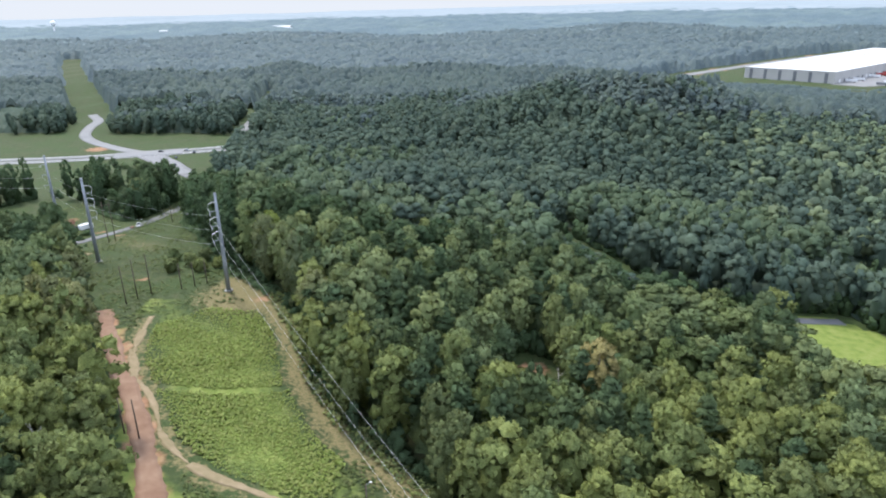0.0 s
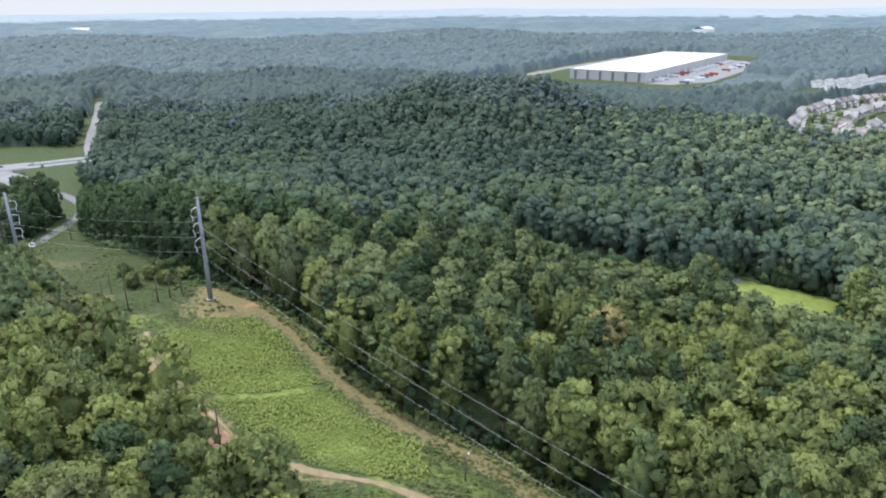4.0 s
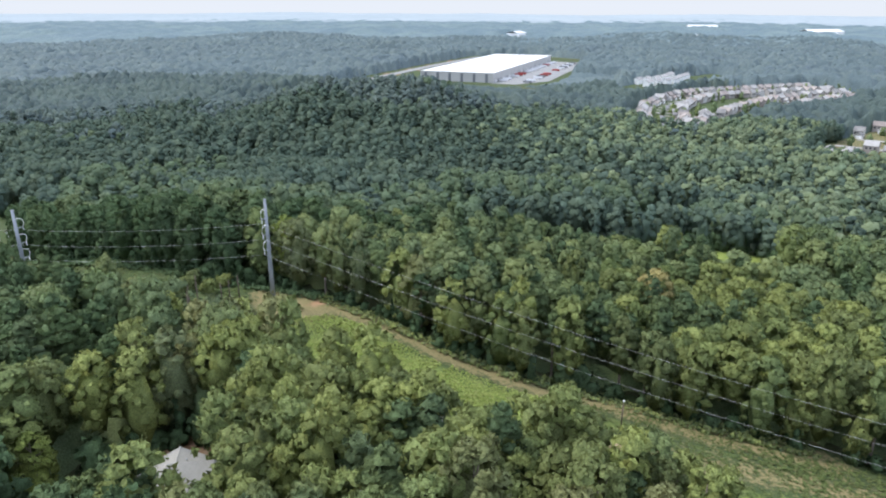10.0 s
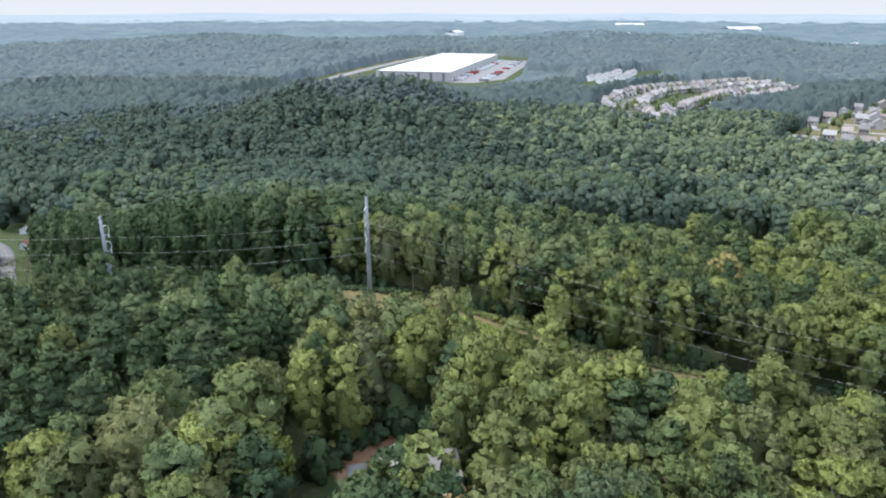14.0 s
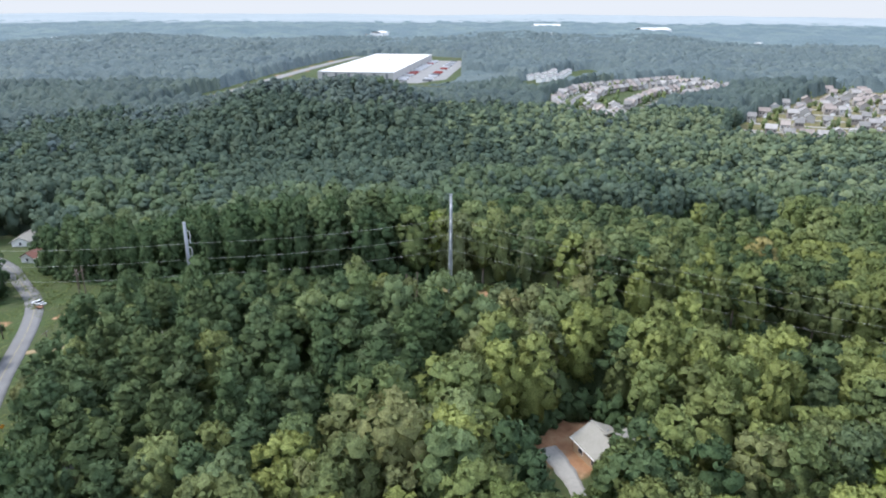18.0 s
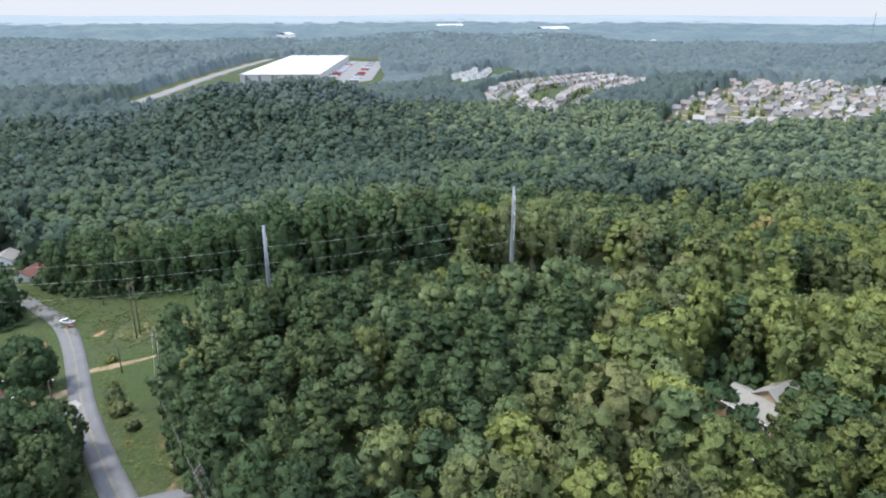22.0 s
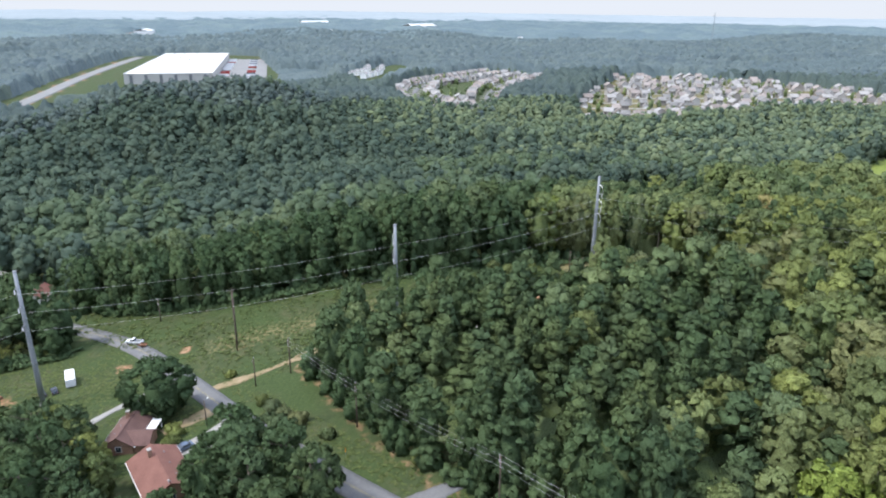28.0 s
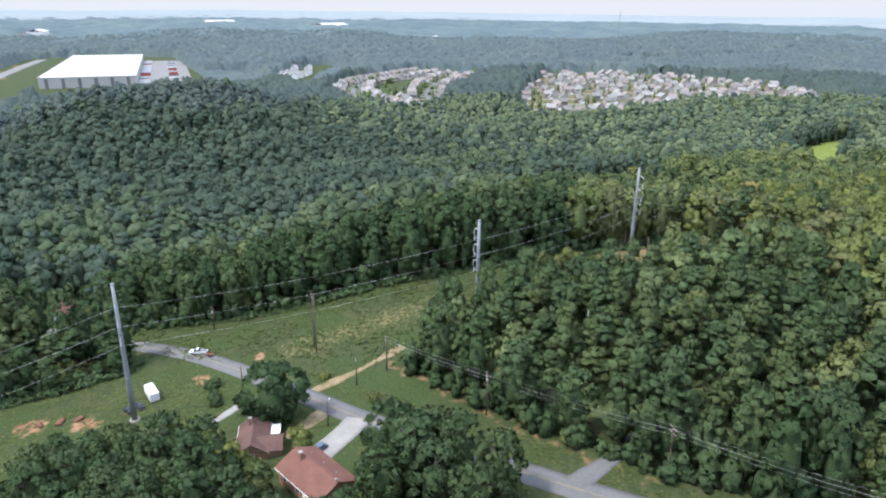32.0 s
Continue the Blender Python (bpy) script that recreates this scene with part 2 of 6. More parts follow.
# pine green with the same painted haze as the hillside leaves
HILL_PINE = leaf_mat("hazed_pine_foliage", [(0.072, 0.108, 0.08), (0.086, 0.124, 0.088), (0.066, 0.1, 0.078), (0.094, 0.13, 0.092)], 0.34, 1.2, 0.3, 0.2)
# in-between step of the haze tint, between slope and hillside leaves
FOOT_LEAF = leaf_mat("haze_tinted_foot_foliage", [(0.118, 0.166, 0.092), (0.1, 0.145, 0.086), (0.138, 0.184, 0.098), (0.106, 0.152, 0.09), (0.15, 0.194, 0.104)], 0.4, 1.6, 0.3, 0.25)
# darker greens; on the shady woods edge they carry the shade
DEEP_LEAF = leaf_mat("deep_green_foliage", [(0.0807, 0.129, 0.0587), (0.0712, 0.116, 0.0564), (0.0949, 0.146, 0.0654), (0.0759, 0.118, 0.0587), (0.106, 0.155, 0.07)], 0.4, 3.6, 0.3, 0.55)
# valley greens, bluer again for the haze painted into them
VALLEY_LEAF = leaf_mat("hazed_valley_foliage", [(0.095, 0.13, 0.122), (0.108, 0.146, 0.128), (0.086, 0.12, 0.118), (0.122, 0.16, 0.132), (0.098, 0.134, 0.124)], 0.34, 0.8, 0.5, 0.22)
# first, weak step of the haze tint put into the leaf colour
SLOPE_LEAF = leaf_mat("haze_tinted_slope_foliage", [(0.169, 0.226, 0.0951), (0.138, 0.191, 0.0924), (0.211, 0.26, 0.106), (0.14, 0.189, 0.0951), (0.238, 0.281, 0.114), (0.155, 0.212, 0.106)], 0.4, 3.6, 0.3, 0.55)
# strongest haze tint, put into the leaf colour near the horizon
HORIZON_LEAF = leaf_mat("hazed_horizon_foliage", [(0.147, 0.204, 0.217), (0.166, 0.225, 0.23), (0.134, 0.189, 0.209), (0.18, 0.24, 0.237)], 0.3, 0.2, 1.5)
# brighter light over the valley floor, put into paler leaf colours
VALE_LEAF = leaf_mat("brightened_vale_foliage", [(0.155, 0.204, 0.116), (0.125, 0.172, 0.108), (0.189, 0.232, 0.125), (0.138, 0.182, 0.111), (0.2, 0.236, 0.133), (0.119, 0.17, 0.114)], 0.36, 1.2, 0.35, 0.22)
BRUSH = leaf_mat("brush_foliage", [(0.17, 0.235, 0.06), (0.23, 0.29, 0.072), (0.2, 0.25, 0.066), (0.28, 0.31, 0.1), (0.24, 0.27, 0.085), (0.19, 0.26, 0.07)], 0.36)
GRASS_BLADES = leaf_mat("rough_grass", [(0.085, 0.114, 0.037), (0.111, 0.136, 0.0484), (0.0765, 0.106, 0.0352), (0.128, 0.141, 0.0572)], 0.3)
BARK = ramp_mat("bark", [(0.09, 0.07, 0.05), (0.17, 0.14, 0.11), (0.24, 0.21, 0.18)], 3.0, 0.95, bump=0.05, stretch=(3, 3, 0.5))
DEADWOOD = ramp_mat("bleached_wood", [(0.3, 0.27, 0.23), (0.42, 0.39, 0.35)], 2.0, 0.9, stretch=(3, 3, 0.5))
ASPHALT = ramp_mat("worn_asphalt", [(0.11, 0.11, 0.112), (0.14, 0.14, 0.14), (0.17, 0.168, 0.165)], 1.5, 0.9, bump=0.01, big=0.12)
CONCRETE = ramp_mat("pale_concrete", [(0.22, 0.21, 0.195), (0.27, 0.26, 0.24), (0.32, 0.305, 0.28)], 1.2, 0.9, bump=0.008, big=0.2)
HIGHWAY = ramp_mat("highway_surface", [(0.16, 0.16, 0.158), (0.195, 0.193, 0.188), (0.23, 0.226, 0.218)], 0.8, 0.9, big=0.05)
CLAY = ramp_mat("red_clay", [(0.18, 0.1, 0.062), (0.23, 0.14, 0.09), (0.28, 0.185, 0.125)], 0.5, 0.95, bump=0.06, big=0.12)
SAND = ramp_mat("pale_sand_track", [(0.17, 0.14, 0.07), (0.23, 0.178, 0.1), (0.31, 0.235, 0.15)], 0.5, 0.95, bump=0.05, big=0.15)
PAINT_WHITE = ramp_mat("road_paint", [(0.6, 0.6, 0.58), (0.75, 0.75, 0.72)], 2.0, 0.8)
PAINT_YELLOW = ramp_mat("yellow_road_paint", [(0.17, 0.16, 0.13), (0.3, 0.25, 0.13)], 0.7, 0.9)
STEEL = ramp_mat("galvanised_steel", [(0.2, 0.22, 0.24), (0.25, 0.27, 0.29), (0.3, 0.32, 0.34)], 0.8, 0.55, metal=0.35, big=0.15, stretch=(1, 1, 0.25))
WIRE = ramp_mat("aluminium_conductor", [(0.5, 0.5, 0.49), (0.6, 0.6, 0.58)], 0.3, 0.6)
INSUL = ramp_mat("grey_insulator", [(0.45, 0.46, 0.48), (0.55, 0.56, 0.58)], 3.0, 0.4)
WOODPOLE = ramp_mat("treated_pole_wood", [(0.07, 0.052, 0.04), (0.11, 0.085, 0.065), (0.15, 0.12, 0.1)], 2.0, 0.9, bump=0.02, stretch=(4, 4, 0.4))
SHINGLE_GREY = ramp_mat("grey_shingles", [(0.215, 0.205, 0.18), (0.26, 0.25, 0.222), (0.3, 0.288, 0.255)], 4.0, 0.9, bump=0.02, big=0.4)
SHINGLE_BROWN = ramp_mat("dark_brown_shingles", [(0.09, 0.05, 0.045), (0.13, 0.075, 0.065), (0.17, 0.1, 0.085)], 4.0, 0.9, bump=0.02, big=0.4)
SHINGLE_RED = ramp_mat("red_brown_shingles", [(0.13, 0.06, 0.048), (0.17, 0.08, 0.062), (0.21, 0.105, 0.08)], 4.0, 0.9, bump=0.02, big=0.4)
SIDING = ramp_mat("tan_siding", [(0.34, 0.24, 0.155), (0.42, 0.31, 0.21)], 1.0, 0.8, stretch=(0.3, 0.3, 9))
BRICK = ramp_mat("brown_brick", [(0.2, 0.11, 0.08), (0.28, 0.17, 0.12), (0.33, 0.22, 0.16)], 5.0, 0.9, big=0.5)
WHITE = ramp_mat("white_paint", [(0.72, 0.72, 0.7), (0.8, 0.8, 0.78)], 0.8, 0.6, big=0.2)
DECK = ramp_mat("new_pine_boards", [(0.5, 0.34, 0.17), (0.6, 0.43, 0.24)], 3.0, 0.8, stretch=(1, 6, 1))
GLASS = ramp_mat("window_glass", [(0.03, 0.04, 0.05), (0.05, 0.06, 0.075)], 0.3, 0.08, spec=0.6)
RUBBER = ramp_mat("tyre_rubber", [(0.02, 0.02, 0.02), (0.035, 0.035, 0.035)], 5.0, 0.9)
RIM = ramp_mat("wheel_rim", [(0.35, 0.35, 0.36), (0.5, 0.5, 0.5)], 5.0, 0.35, metal=0.8)
CAR_WHITE = ramp_mat("white_car_paint", [(0.68, 0.69, 0.7), (0.76, 0.77, 0.78)], 0.6, 0.25, spec=0.5)
CAR_DARK = ramp_mat("dark_car_paint", [(0.02, 0.025, 0.035), (0.035, 0.04, 0.05)], 0.6, 0.25, spec=0.5)
CAR_BLUE = ramp_mat("blue_grey_car_paint", [(0.07, 0.1, 0.15), (0.1, 0.13, 0.18)], 0.6, 0.25, spec=0.5)
CAR_RED = ramp_mat("red_trailer_paint", [(0.28, 0.03, 0.025), (0.36, 0.05, 0.04)], 0.6, 0.4, spec=0.5)
CAR_RUST = ramp_mat("rusty_brown_steel", [(0.14, 0.07, 0.04), (0.2, 0.1, 0.06)], 2.0, 0.8)
ROOF_WHITE = ramp_mat("white_roof_membrane", [(0.54, 0.549, 0.54), (0.63, 0.63, 0.621)], 0.02, 0.7, big=0.006)
PANEL = ramp_mat("grey_wall_panels", [(0.396, 0.387, 0.365), (0.468, 0.459, 0.436)], 0.05, 0.7)
PANEL_DARK = ramp_mat("dark_grey_panels", [(0.144, 0.153, 0.162), (0.18, 0.189, 0.198)], 0.05, 0.7)
BLUE_ROOF = ramp_mat("blue_metal_roof", [(0.063, 0.144, 0.306), (0.09, 0.18, 0.36)], 0.3, 0.5)
UMBRELLA = ramp_mat("violet_umbrella_cloth", [(0.117, 0.108, 0.225), (0.153, 0.144, 0.27)], 2.0, 0.9)
SIGN_ORANGE = ramp_mat("orange_sign_face", [(0.675, 0.27, 0.027), (0.72, 0.324, 0.045)], 2.0, 0.6)
# base colour of the far rim carries the haze
HAZE_HILLS = ramp_mat("haze_painted_hills", [(0.225, 0.261, 0.275), (0.252, 0.288, 0.302), (0.279, 0.315, 0.329)], 0.03, 1.0, big=0.0022, detail=9.0, stretch=(1, 1, 0.2), spec=0.0)
TOWN_ROOFS = [ramp_mat("subdivision_roof_" + k, s, 0.25, 0.9, rnd=0.35) for k, s in (
    ("grey", [(0.153, 0.149, 0.144), (0.198, 0.194, 0.184), (0.243, 0.234, 0.225)]), ("brown", [(0.2, 0.172, 0.155), (0.25, 0.215, 0.195), (0.3, 0.262, 0.238)]),
    ("pale", [(0.23, 0.22, 0.215), (0.28, 0.27, 0.255), (0.32, 0.31, 0.295)]))]
TOWN_WALLS = ramp_mat("subdivision_siding", [(0.27, 0.24, 0.215), (0.37, 0.35, 0.325), (0.48, 0.47, 0.45)], 0.02, 0.85, rnd=0.5)

# ---- plan ----
HILLS = [(-60, 210, 70, 9.3), (-120, 140, 80, 7.3), (-140, 260, 90, -6.6), (-230, 300, 110, 10.6), (-40, 290, 60, 15.7), (0, 120, 70, -13.6),
         (60, 160, 70, 8.7), (175, 575, 90, 35.5), (110, 500, 80, -1.0), (60, 300, 70, 5.3), (-60, 60, 90, 30.7), (230, 180, 110, -4.0),
         (330, 340, 110, -3.8), (-90, 420, 90, 2.3), (30, 570, 80, 1.1), (-200, 180, 100, 17.2)]


def smooth(a, b, v):
    t = np.clip((v - a) / (b - a), 0, 1)
    return t * t * (3 - 2 * t)


def ground(x, y):
    """Height of the ground; arrays or numbers."""
    x, y = np.asarray(x, float), np.asarray(y, float)
    z = np.full(np.broadcast(x, y).shape, -13.0)
    for cx, cy, s, h in HILLS:
        z = z + h * np.exp(-((x - cx) ** 2 + (y - cy) ** 2) / (2 * s * s))
    r = np.hypot(x - 0, y - 200)
    wild = smooth(240, 340, r) * smooth(-70, 0, x) * (1 - smooth(330, 400, x)) * (1 - smooth(560, 700, y)) + smooth(680, 800, y) * (1 - smooth(60, 200, x)) * (1 - smooth(1200, 1500, y))
    fold = np.sin(x / 27 + 1.4 * np.sin(y / 61)) * np.cos(y / 43 + 0.9 * np.sin(x / 47)) + 0.7 * np.sin((x + 0.6 * y) / 39 + 2.0)
    z = z + 3.8 * fold * wild
    roll = np.sin(x / 310 + 1.3) * np.cos(y / 270 + 0.4) + 0.6 * np.sin(x / 140 + y / 210) + 0.4 * np.cos(y / 95 - x / 160)
    z = z + smooth(1250, 2400, r) * (6 + 15 * roll * (1 - 0.8 * smooth(2300, 3400, r))) + smooth(1700, 4800, r) * (30 + 5 * np.sin(x / 700 - 1) * np.cos(y / 800))
    return z


def gz(x, y):
    return float(ground(x, y))


def inside(poly, x, y):
    x, y = np.asarray(x, float), np.asarray(y, float)
    hit = np.zeros(x.shape, bool)
    n = len(poly)
    for i in range(n):
        x1, y1 = poly[i]
        x2, y2 = poly[(i + 1) % n]
        if y1 != y2:
            hit ^= ((y1 > y) != (y2 > y)) & (x < (x2 - x1) * (y - y1) / (y2 - y1) + x1)
    return hit


def line_dist(line, x, y):
    x, y = np.asarray(x, float), np.asarray(y, float)
    best = np.full(x.shape, 1e9)
    for (x1, y1), (x2, y2) in zip(line, line[1:]):
        dx, dy = x2 - x1, y2 - y1
        t = np.clip(((x - x1) * dx + (y - y1) * dy) / (dx * dx + dy * dy), 0, 1)
        best = np.minimum(best, np.hypot(x - x1 - t * dx, y - y1 - t * dy))
    return best


CORRIDOR = [(120, -70), (70, 10), (28, 81), (12, 101), (-2, 123), (-17, 137), (-28, 157), (-36, 182), (-46, 203), (-60, 219), (-72, 231), (-83, 252), (-93, 277),
            (-102, 296), (-112, 313), (-122, 335), (-130, 357), (-131, 392), (-148, 398), (-150, 350), (-158, 348), (-170, 359), (-181, 374), (-205, 402), (-240, 420), (-255, 380),
            (-238, 345), (-228, 330), (-236, 312), (-234, 290), (-248, 275), (-250, 240), (-244, 200), (-228, 160), (-194, 160), (-190, 190), (-183, 207), (-175, 226),
            (-163, 245), (-150, 263), (-134, 247), (-103, 190), (-82.5, 152.5), (-69.5, 127), (-60.5, 105), (-46, 80), (-15, 40), (10, -20), (60, -90)]
JUNCTION = [(-130, 388), (-122, 420), (-138, 455), (-152, 490), (-152, 560), (-138, 585), (-130, 612), (-178, 655), (-260, 674), (-340, 690), (-470, 700), (-480, 560),
            (-340, 500), (-305, 440), (-262, 400), (-240, 420), (-205, 406), (-175, 402), (-150, 404)]
THICKET = [(-184, 380), (-172, 362), (-157, 350), (-150, 356), (-155, 372), (-170, 392)]
FIELD = [(124, 223), (150, 229), (174, 212), (187, 196), (166, 178), (142, 165), (128, 172), (124, 190), (122, 205)]
FAR_FIELD = [(268, 68), (300, 44), (345, 24), (384, 8), (405, 20), (345, 66), (300, 84)]
ESTATE_A = [(392, 450), (470, 552), (580, 622), (672, 650), (735, 642), (800, 628), (860, 617), (928, 600), (932, 480), (868, 455), (720, 450), (635, 455), (518, 436), (430, 422)]
ESTATE_B = [(470, 330), (560, 348), (640, 354), (940, 366), (1000, 257), (970, 150), (890, -10), (782, -44), (700, -106), (605, 14), (560, 134), (455, 205), (432, 268), (420, 312)]
WHITE_ROW = [(665, 712), (660, 752), (850, 818), (1000, 822), (960, 772), (690, 705)]
DEPOT = [(190, 905), (500, 1150), (900, 1440), (1010, 1380), (1030, 1190), (740, 930), (600, 820), (500, 860), (420, 960), (330, 950), (225, 870)]
DISTANT_LOTS = [(1440, 1960, 60), (2530, 1490, 90), (2290, 1360, 80), (2630, 2100, 80), (2450, 1430, 70), (720, 1580, 70), (810, 1720, 60), (1330, 140, 90)]
LANE = [(-245, -60), (-228, 10), (-217, 70), (-208, 130), (-203, 160), (-199, 190), (-194, 210), (-187, 232), (-176, 262), (-166, 284), (-155, 309), (-148, 328), (-144, 345), (-141, 375), (-138, 395), (-139, 420), (-150, 447), (-163, 470), (-192, 506), (-212, 545), (-220, 580)]
TRACK_ROAD = [(55, 320), (78, 277), (84, 257), (92, 239), (107, 228.5), (126, 222), (160, 224)]
HIGHWAY_W = [(-620, 588), (-420, 566), (-354, 562), (-300, 563), (-261, 569), (-238, 575), (-209, 580), (-165, 593), (-60, 622), (60, 655)]
SPUR_N = [(-238, 577), (-278, 608), (-321, 651), (-345, 694), (-366, 781), (-413, 861), (-586, 1192), (-782, 1572), (-864, 1750)]
SPUR_E = [(-165, 600), (-176, 650), (-185, 729), (-200, 860), (-221, 1016)]
DEPOT_ROAD = [(150, 860), (211, 908), (329, 995), (505, 1138), (744, 1310), (890, 1410)]
PINE_YARD = (33, 174, 9)
GAP = (212, 262, 12)
HOUSE_LOT = [(-121, 131), (-113, 134), (-105, 135), (-101, 131), (-102, 123), (-103, 112), (-104, 104), (-107, 95), (-113, 95), (-115, 105), (-118, 112), (-126, 110), (-134, 107), (-138, 112), (-134, 122)]
BRUSH_LAND = [(-66, 141), (-78, 172), (-66, 190), (-46, 190), (-36, 170), (-27, 150), (-16, 128), (-20, 108), (-42, 114), (-55, 124)]
GLADE = [(-142, 98), (-118, 100), (-116, 112), (-118, 130), (-140, 128)]
LOW_GROWTH = ([(113, 183), (128, 205), (133, 188), (143, 171), (166, 178), (150, 140), (121, 130), (108, 160)], [(58, 300), (70, 277), (84, 257), (92, 239), (107, 228), (122, 215), (98, 172), (74, 172), (62, 205), (54, 250)],
              [(140, 850), (211, 908), (329, 995), (505, 1138), (560, 1080), (400, 945), (260, 830), (190, 790)], [(560, 640), (655, 760), (670, 715), (960, 780), (900, 690), (700, 655)], [(300, 840), (420, 960), (500, 860), (600, 820), (740, 930), (800, 880), (640, 720), (480, 690), (350, 750)], [(187, 92), (203, 69), (291, 36), (330, 44), (268, 72)], [(152, 266), (152, 242), (208, 244), (206, 276)], [(20, 142), (24, 134), (32, 138), (41, 176), (25, 172)])


def openings(x, y, margin=0.0):
    """True where no woods stand."""
    o = inside(CORRIDOR, x, y) | (inside(JUNCTION, x, y) & ~inside(THICKET, x, y)) | inside(FIELD, x, y) | inside(FAR_FIELD, x, y)
    o |= inside(ESTATE_A, x, y) | inside(ESTATE_B, x, y) | inside(WHITE_ROW, x, y) | inside(DEPOT, x, y) | inside(HOUSE_LOT, x, y)
    o |= line_dist(LANE, x, y) < 8.5
    o |= line_dist(TRACK_ROAD, x, y) < 7
    o |= (line_dist(SPUR_N, x, y) < 24) | (line_dist(SPUR_E, x, y) < 9) | (line_dist(HIGHWAY_W, x, y) < 20) & (x < -125)
    o |= line_dist(DEPOT_ROAD, x, y) < 32
    for cx, cy, r in (PINE_YARD, GAP, (-127, 402, 13), (-123, 436, 13), *DISTANT_LOTS):
        o |= np.hypot(x - cx, y - cy) < r
    return o


# ---- helpers ----


def empty(name, m=None, **tags):
    ob = new(name)
    ob.empty_display_size = 0.5
    if m is not None:
        ob.matrix_world = m
    return tagged(ob, **tags)


def finish(name, bm, material, parent=None, label="", smooth_faces=False):
    me = bpy.data.meshes.new(name)
    bm.to_mesh(me)
    bm.free()
    if smooth_faces:
        me.polygons.foreach_set("use_smooth", np.ones(len(me.polygons), bool))
    for mm in (material if isinstance(material, (list, tuple)) else [material]):
        me.materials.append(mm)
    ob = new(name, me)
    if parent is not None:
        ob.parent = parent
    if label:
        tagged(ob, label=label)
    return ob


def part(name, bm, material, parent, label=""):
    return finish(name, bm, material, parent, label)


def mesh_of(name, v, f, material, smooth_faces=False, tint=None, normals=None):
    """A mesh from arrays: v (n, 3), f (m, 3) or (m, 4)."""
    me = bpy.data.meshes.new(name)
    v, f = np.asarray(v, np.float32), np.asarray(f, np.int32)
    k = f.shape[1]
    me.vertices.add(len(v))
    me.vertices.foreach_set("co", v.ravel())
    me.loops.add(f.size)
    me.loops.foreach_set("vertex_index", f.ravel())
    me.polygons.add(len(f))
    me.polygons.foreach_set("loop_start", np.arange(len(f), dtype=np.int32) * k)
    if smooth_faces:
        me.polygons.foreach_set("use_smooth", np.ones(len(f), bool))
    if tint is not None:
        me.attributes.new("tint", "FLOAT", "POINT").data.foreach_set("value", np.asarray(tint, np.float32))
    me.materials.append(material)
    me.update(calc_edges=True)
    if normals is not None:
        me.normals_split_custom_set_from_vertices(np.asarray(normals, np.float32))
    return me


def box(bm, c, s, rz=0.0, taper=1.0, mat=0):
    m = pose(*c, 0, 0, rz)
    pts = []
    for z, k in ((-0.5, 1.0), (0.5, taper)):
        for x, y in ((-0.5, -0.5), (0.5, -0.5), (0.5, 0.5), (-0.5, 0.5)):
            pts.append(bm.verts.new(m @ Vector((x * s[0] * k, y * s[1] * k, z * s[2]))))
    for q in ((3, 2, 1, 0), (4, 5, 6, 7), (0, 1, 5, 4), (1, 2, 6, 5), (2, 3, 7, 6), (3, 0, 4, 7)):
        bm.faces.new([pts[i] for i in q]).material_index = mat


def tube(bm, pts, radii, n=8, caps=True, mat=0):
    """A round bar through points, with a radius at each."""
    pts = [Vector(p) for p in pts]
    rings = []
    for i, p in enumerate(pts):
        d = (pts[min(i + 1, len(pts) - 1)] - pts[max(i - 1, 0)]).normalized()
        a = d.cross(Vector((0, 0, 1)) if abs(d.z) < 0.95 else Vector((1, 0, 0))).normalized()
        b = d.cross(a)
        r = radii[i] if isinstance(radii, (list, tuple)) else radii
        rings.append([bm.verts.new(p + (a * math.cos(2 * math.pi * k / n) + b * math.sin(2 * math.pi * k / n)) * r) for k in range(n)])
    for r1, r2 in zip(rings, rings[1:]):
        for k in range(n):
            f = bm.faces.new((r1[k], r1[(k + 1) % n], r2[(k + 1) % n], r2[k]))
            f.smooth, f.material_index = n > 5, mat
    if caps:
        bm.faces.new(rings[0][::-1]).material_index = mat
        bm.faces.new(rings[-1]).material_index = mat


def prism(bm, outline, y0, y1, mat=0):
    """Outline in x, z pushed from y0 to y1."""
    a = [bm.verts.new((x, y0, z)) for x, z in outline]
    b = [bm.verts.new((x, y1, z)) for x, z in outline]
    bm.faces.new(a).material_index = mat
    bm.faces.new(b[::-1]).material_index = mat
    for i in range(len(a)):
        j = (i + 1) % len(a)
        bm.faces.new((a[j], a[i], b[i], b[j])).material_index = mat


def resample(line, step):
    """Points at even steps along a softened line, with the way at each."""
    p = np.array(line, float)
    for _ in range(2):
        q = np.empty((2 * len(p) - 2, 2))
        q[0::2], q[1::2] = p[:-1] * 0.75 + p[1:] * 0.25, p[:-1] * 0.25 + p[1:] * 0.75
        p = np.vstack([p[:1], q, p[-1:]])
    s = np.concatenate([[0], np.cumsum(np.hypot(*np.diff(p, axis=0).T))])
    t = np.arange(0, s[-1], step)
    pts = np.stack([np.interp(t, s, p[:, 0]), np.interp(t, s, p[:, 1])], 1)
    way = np.gradient(pts, axis=0)
    way /= np.linalg.norm(way, axis=1)[:, None]
    return pts, way


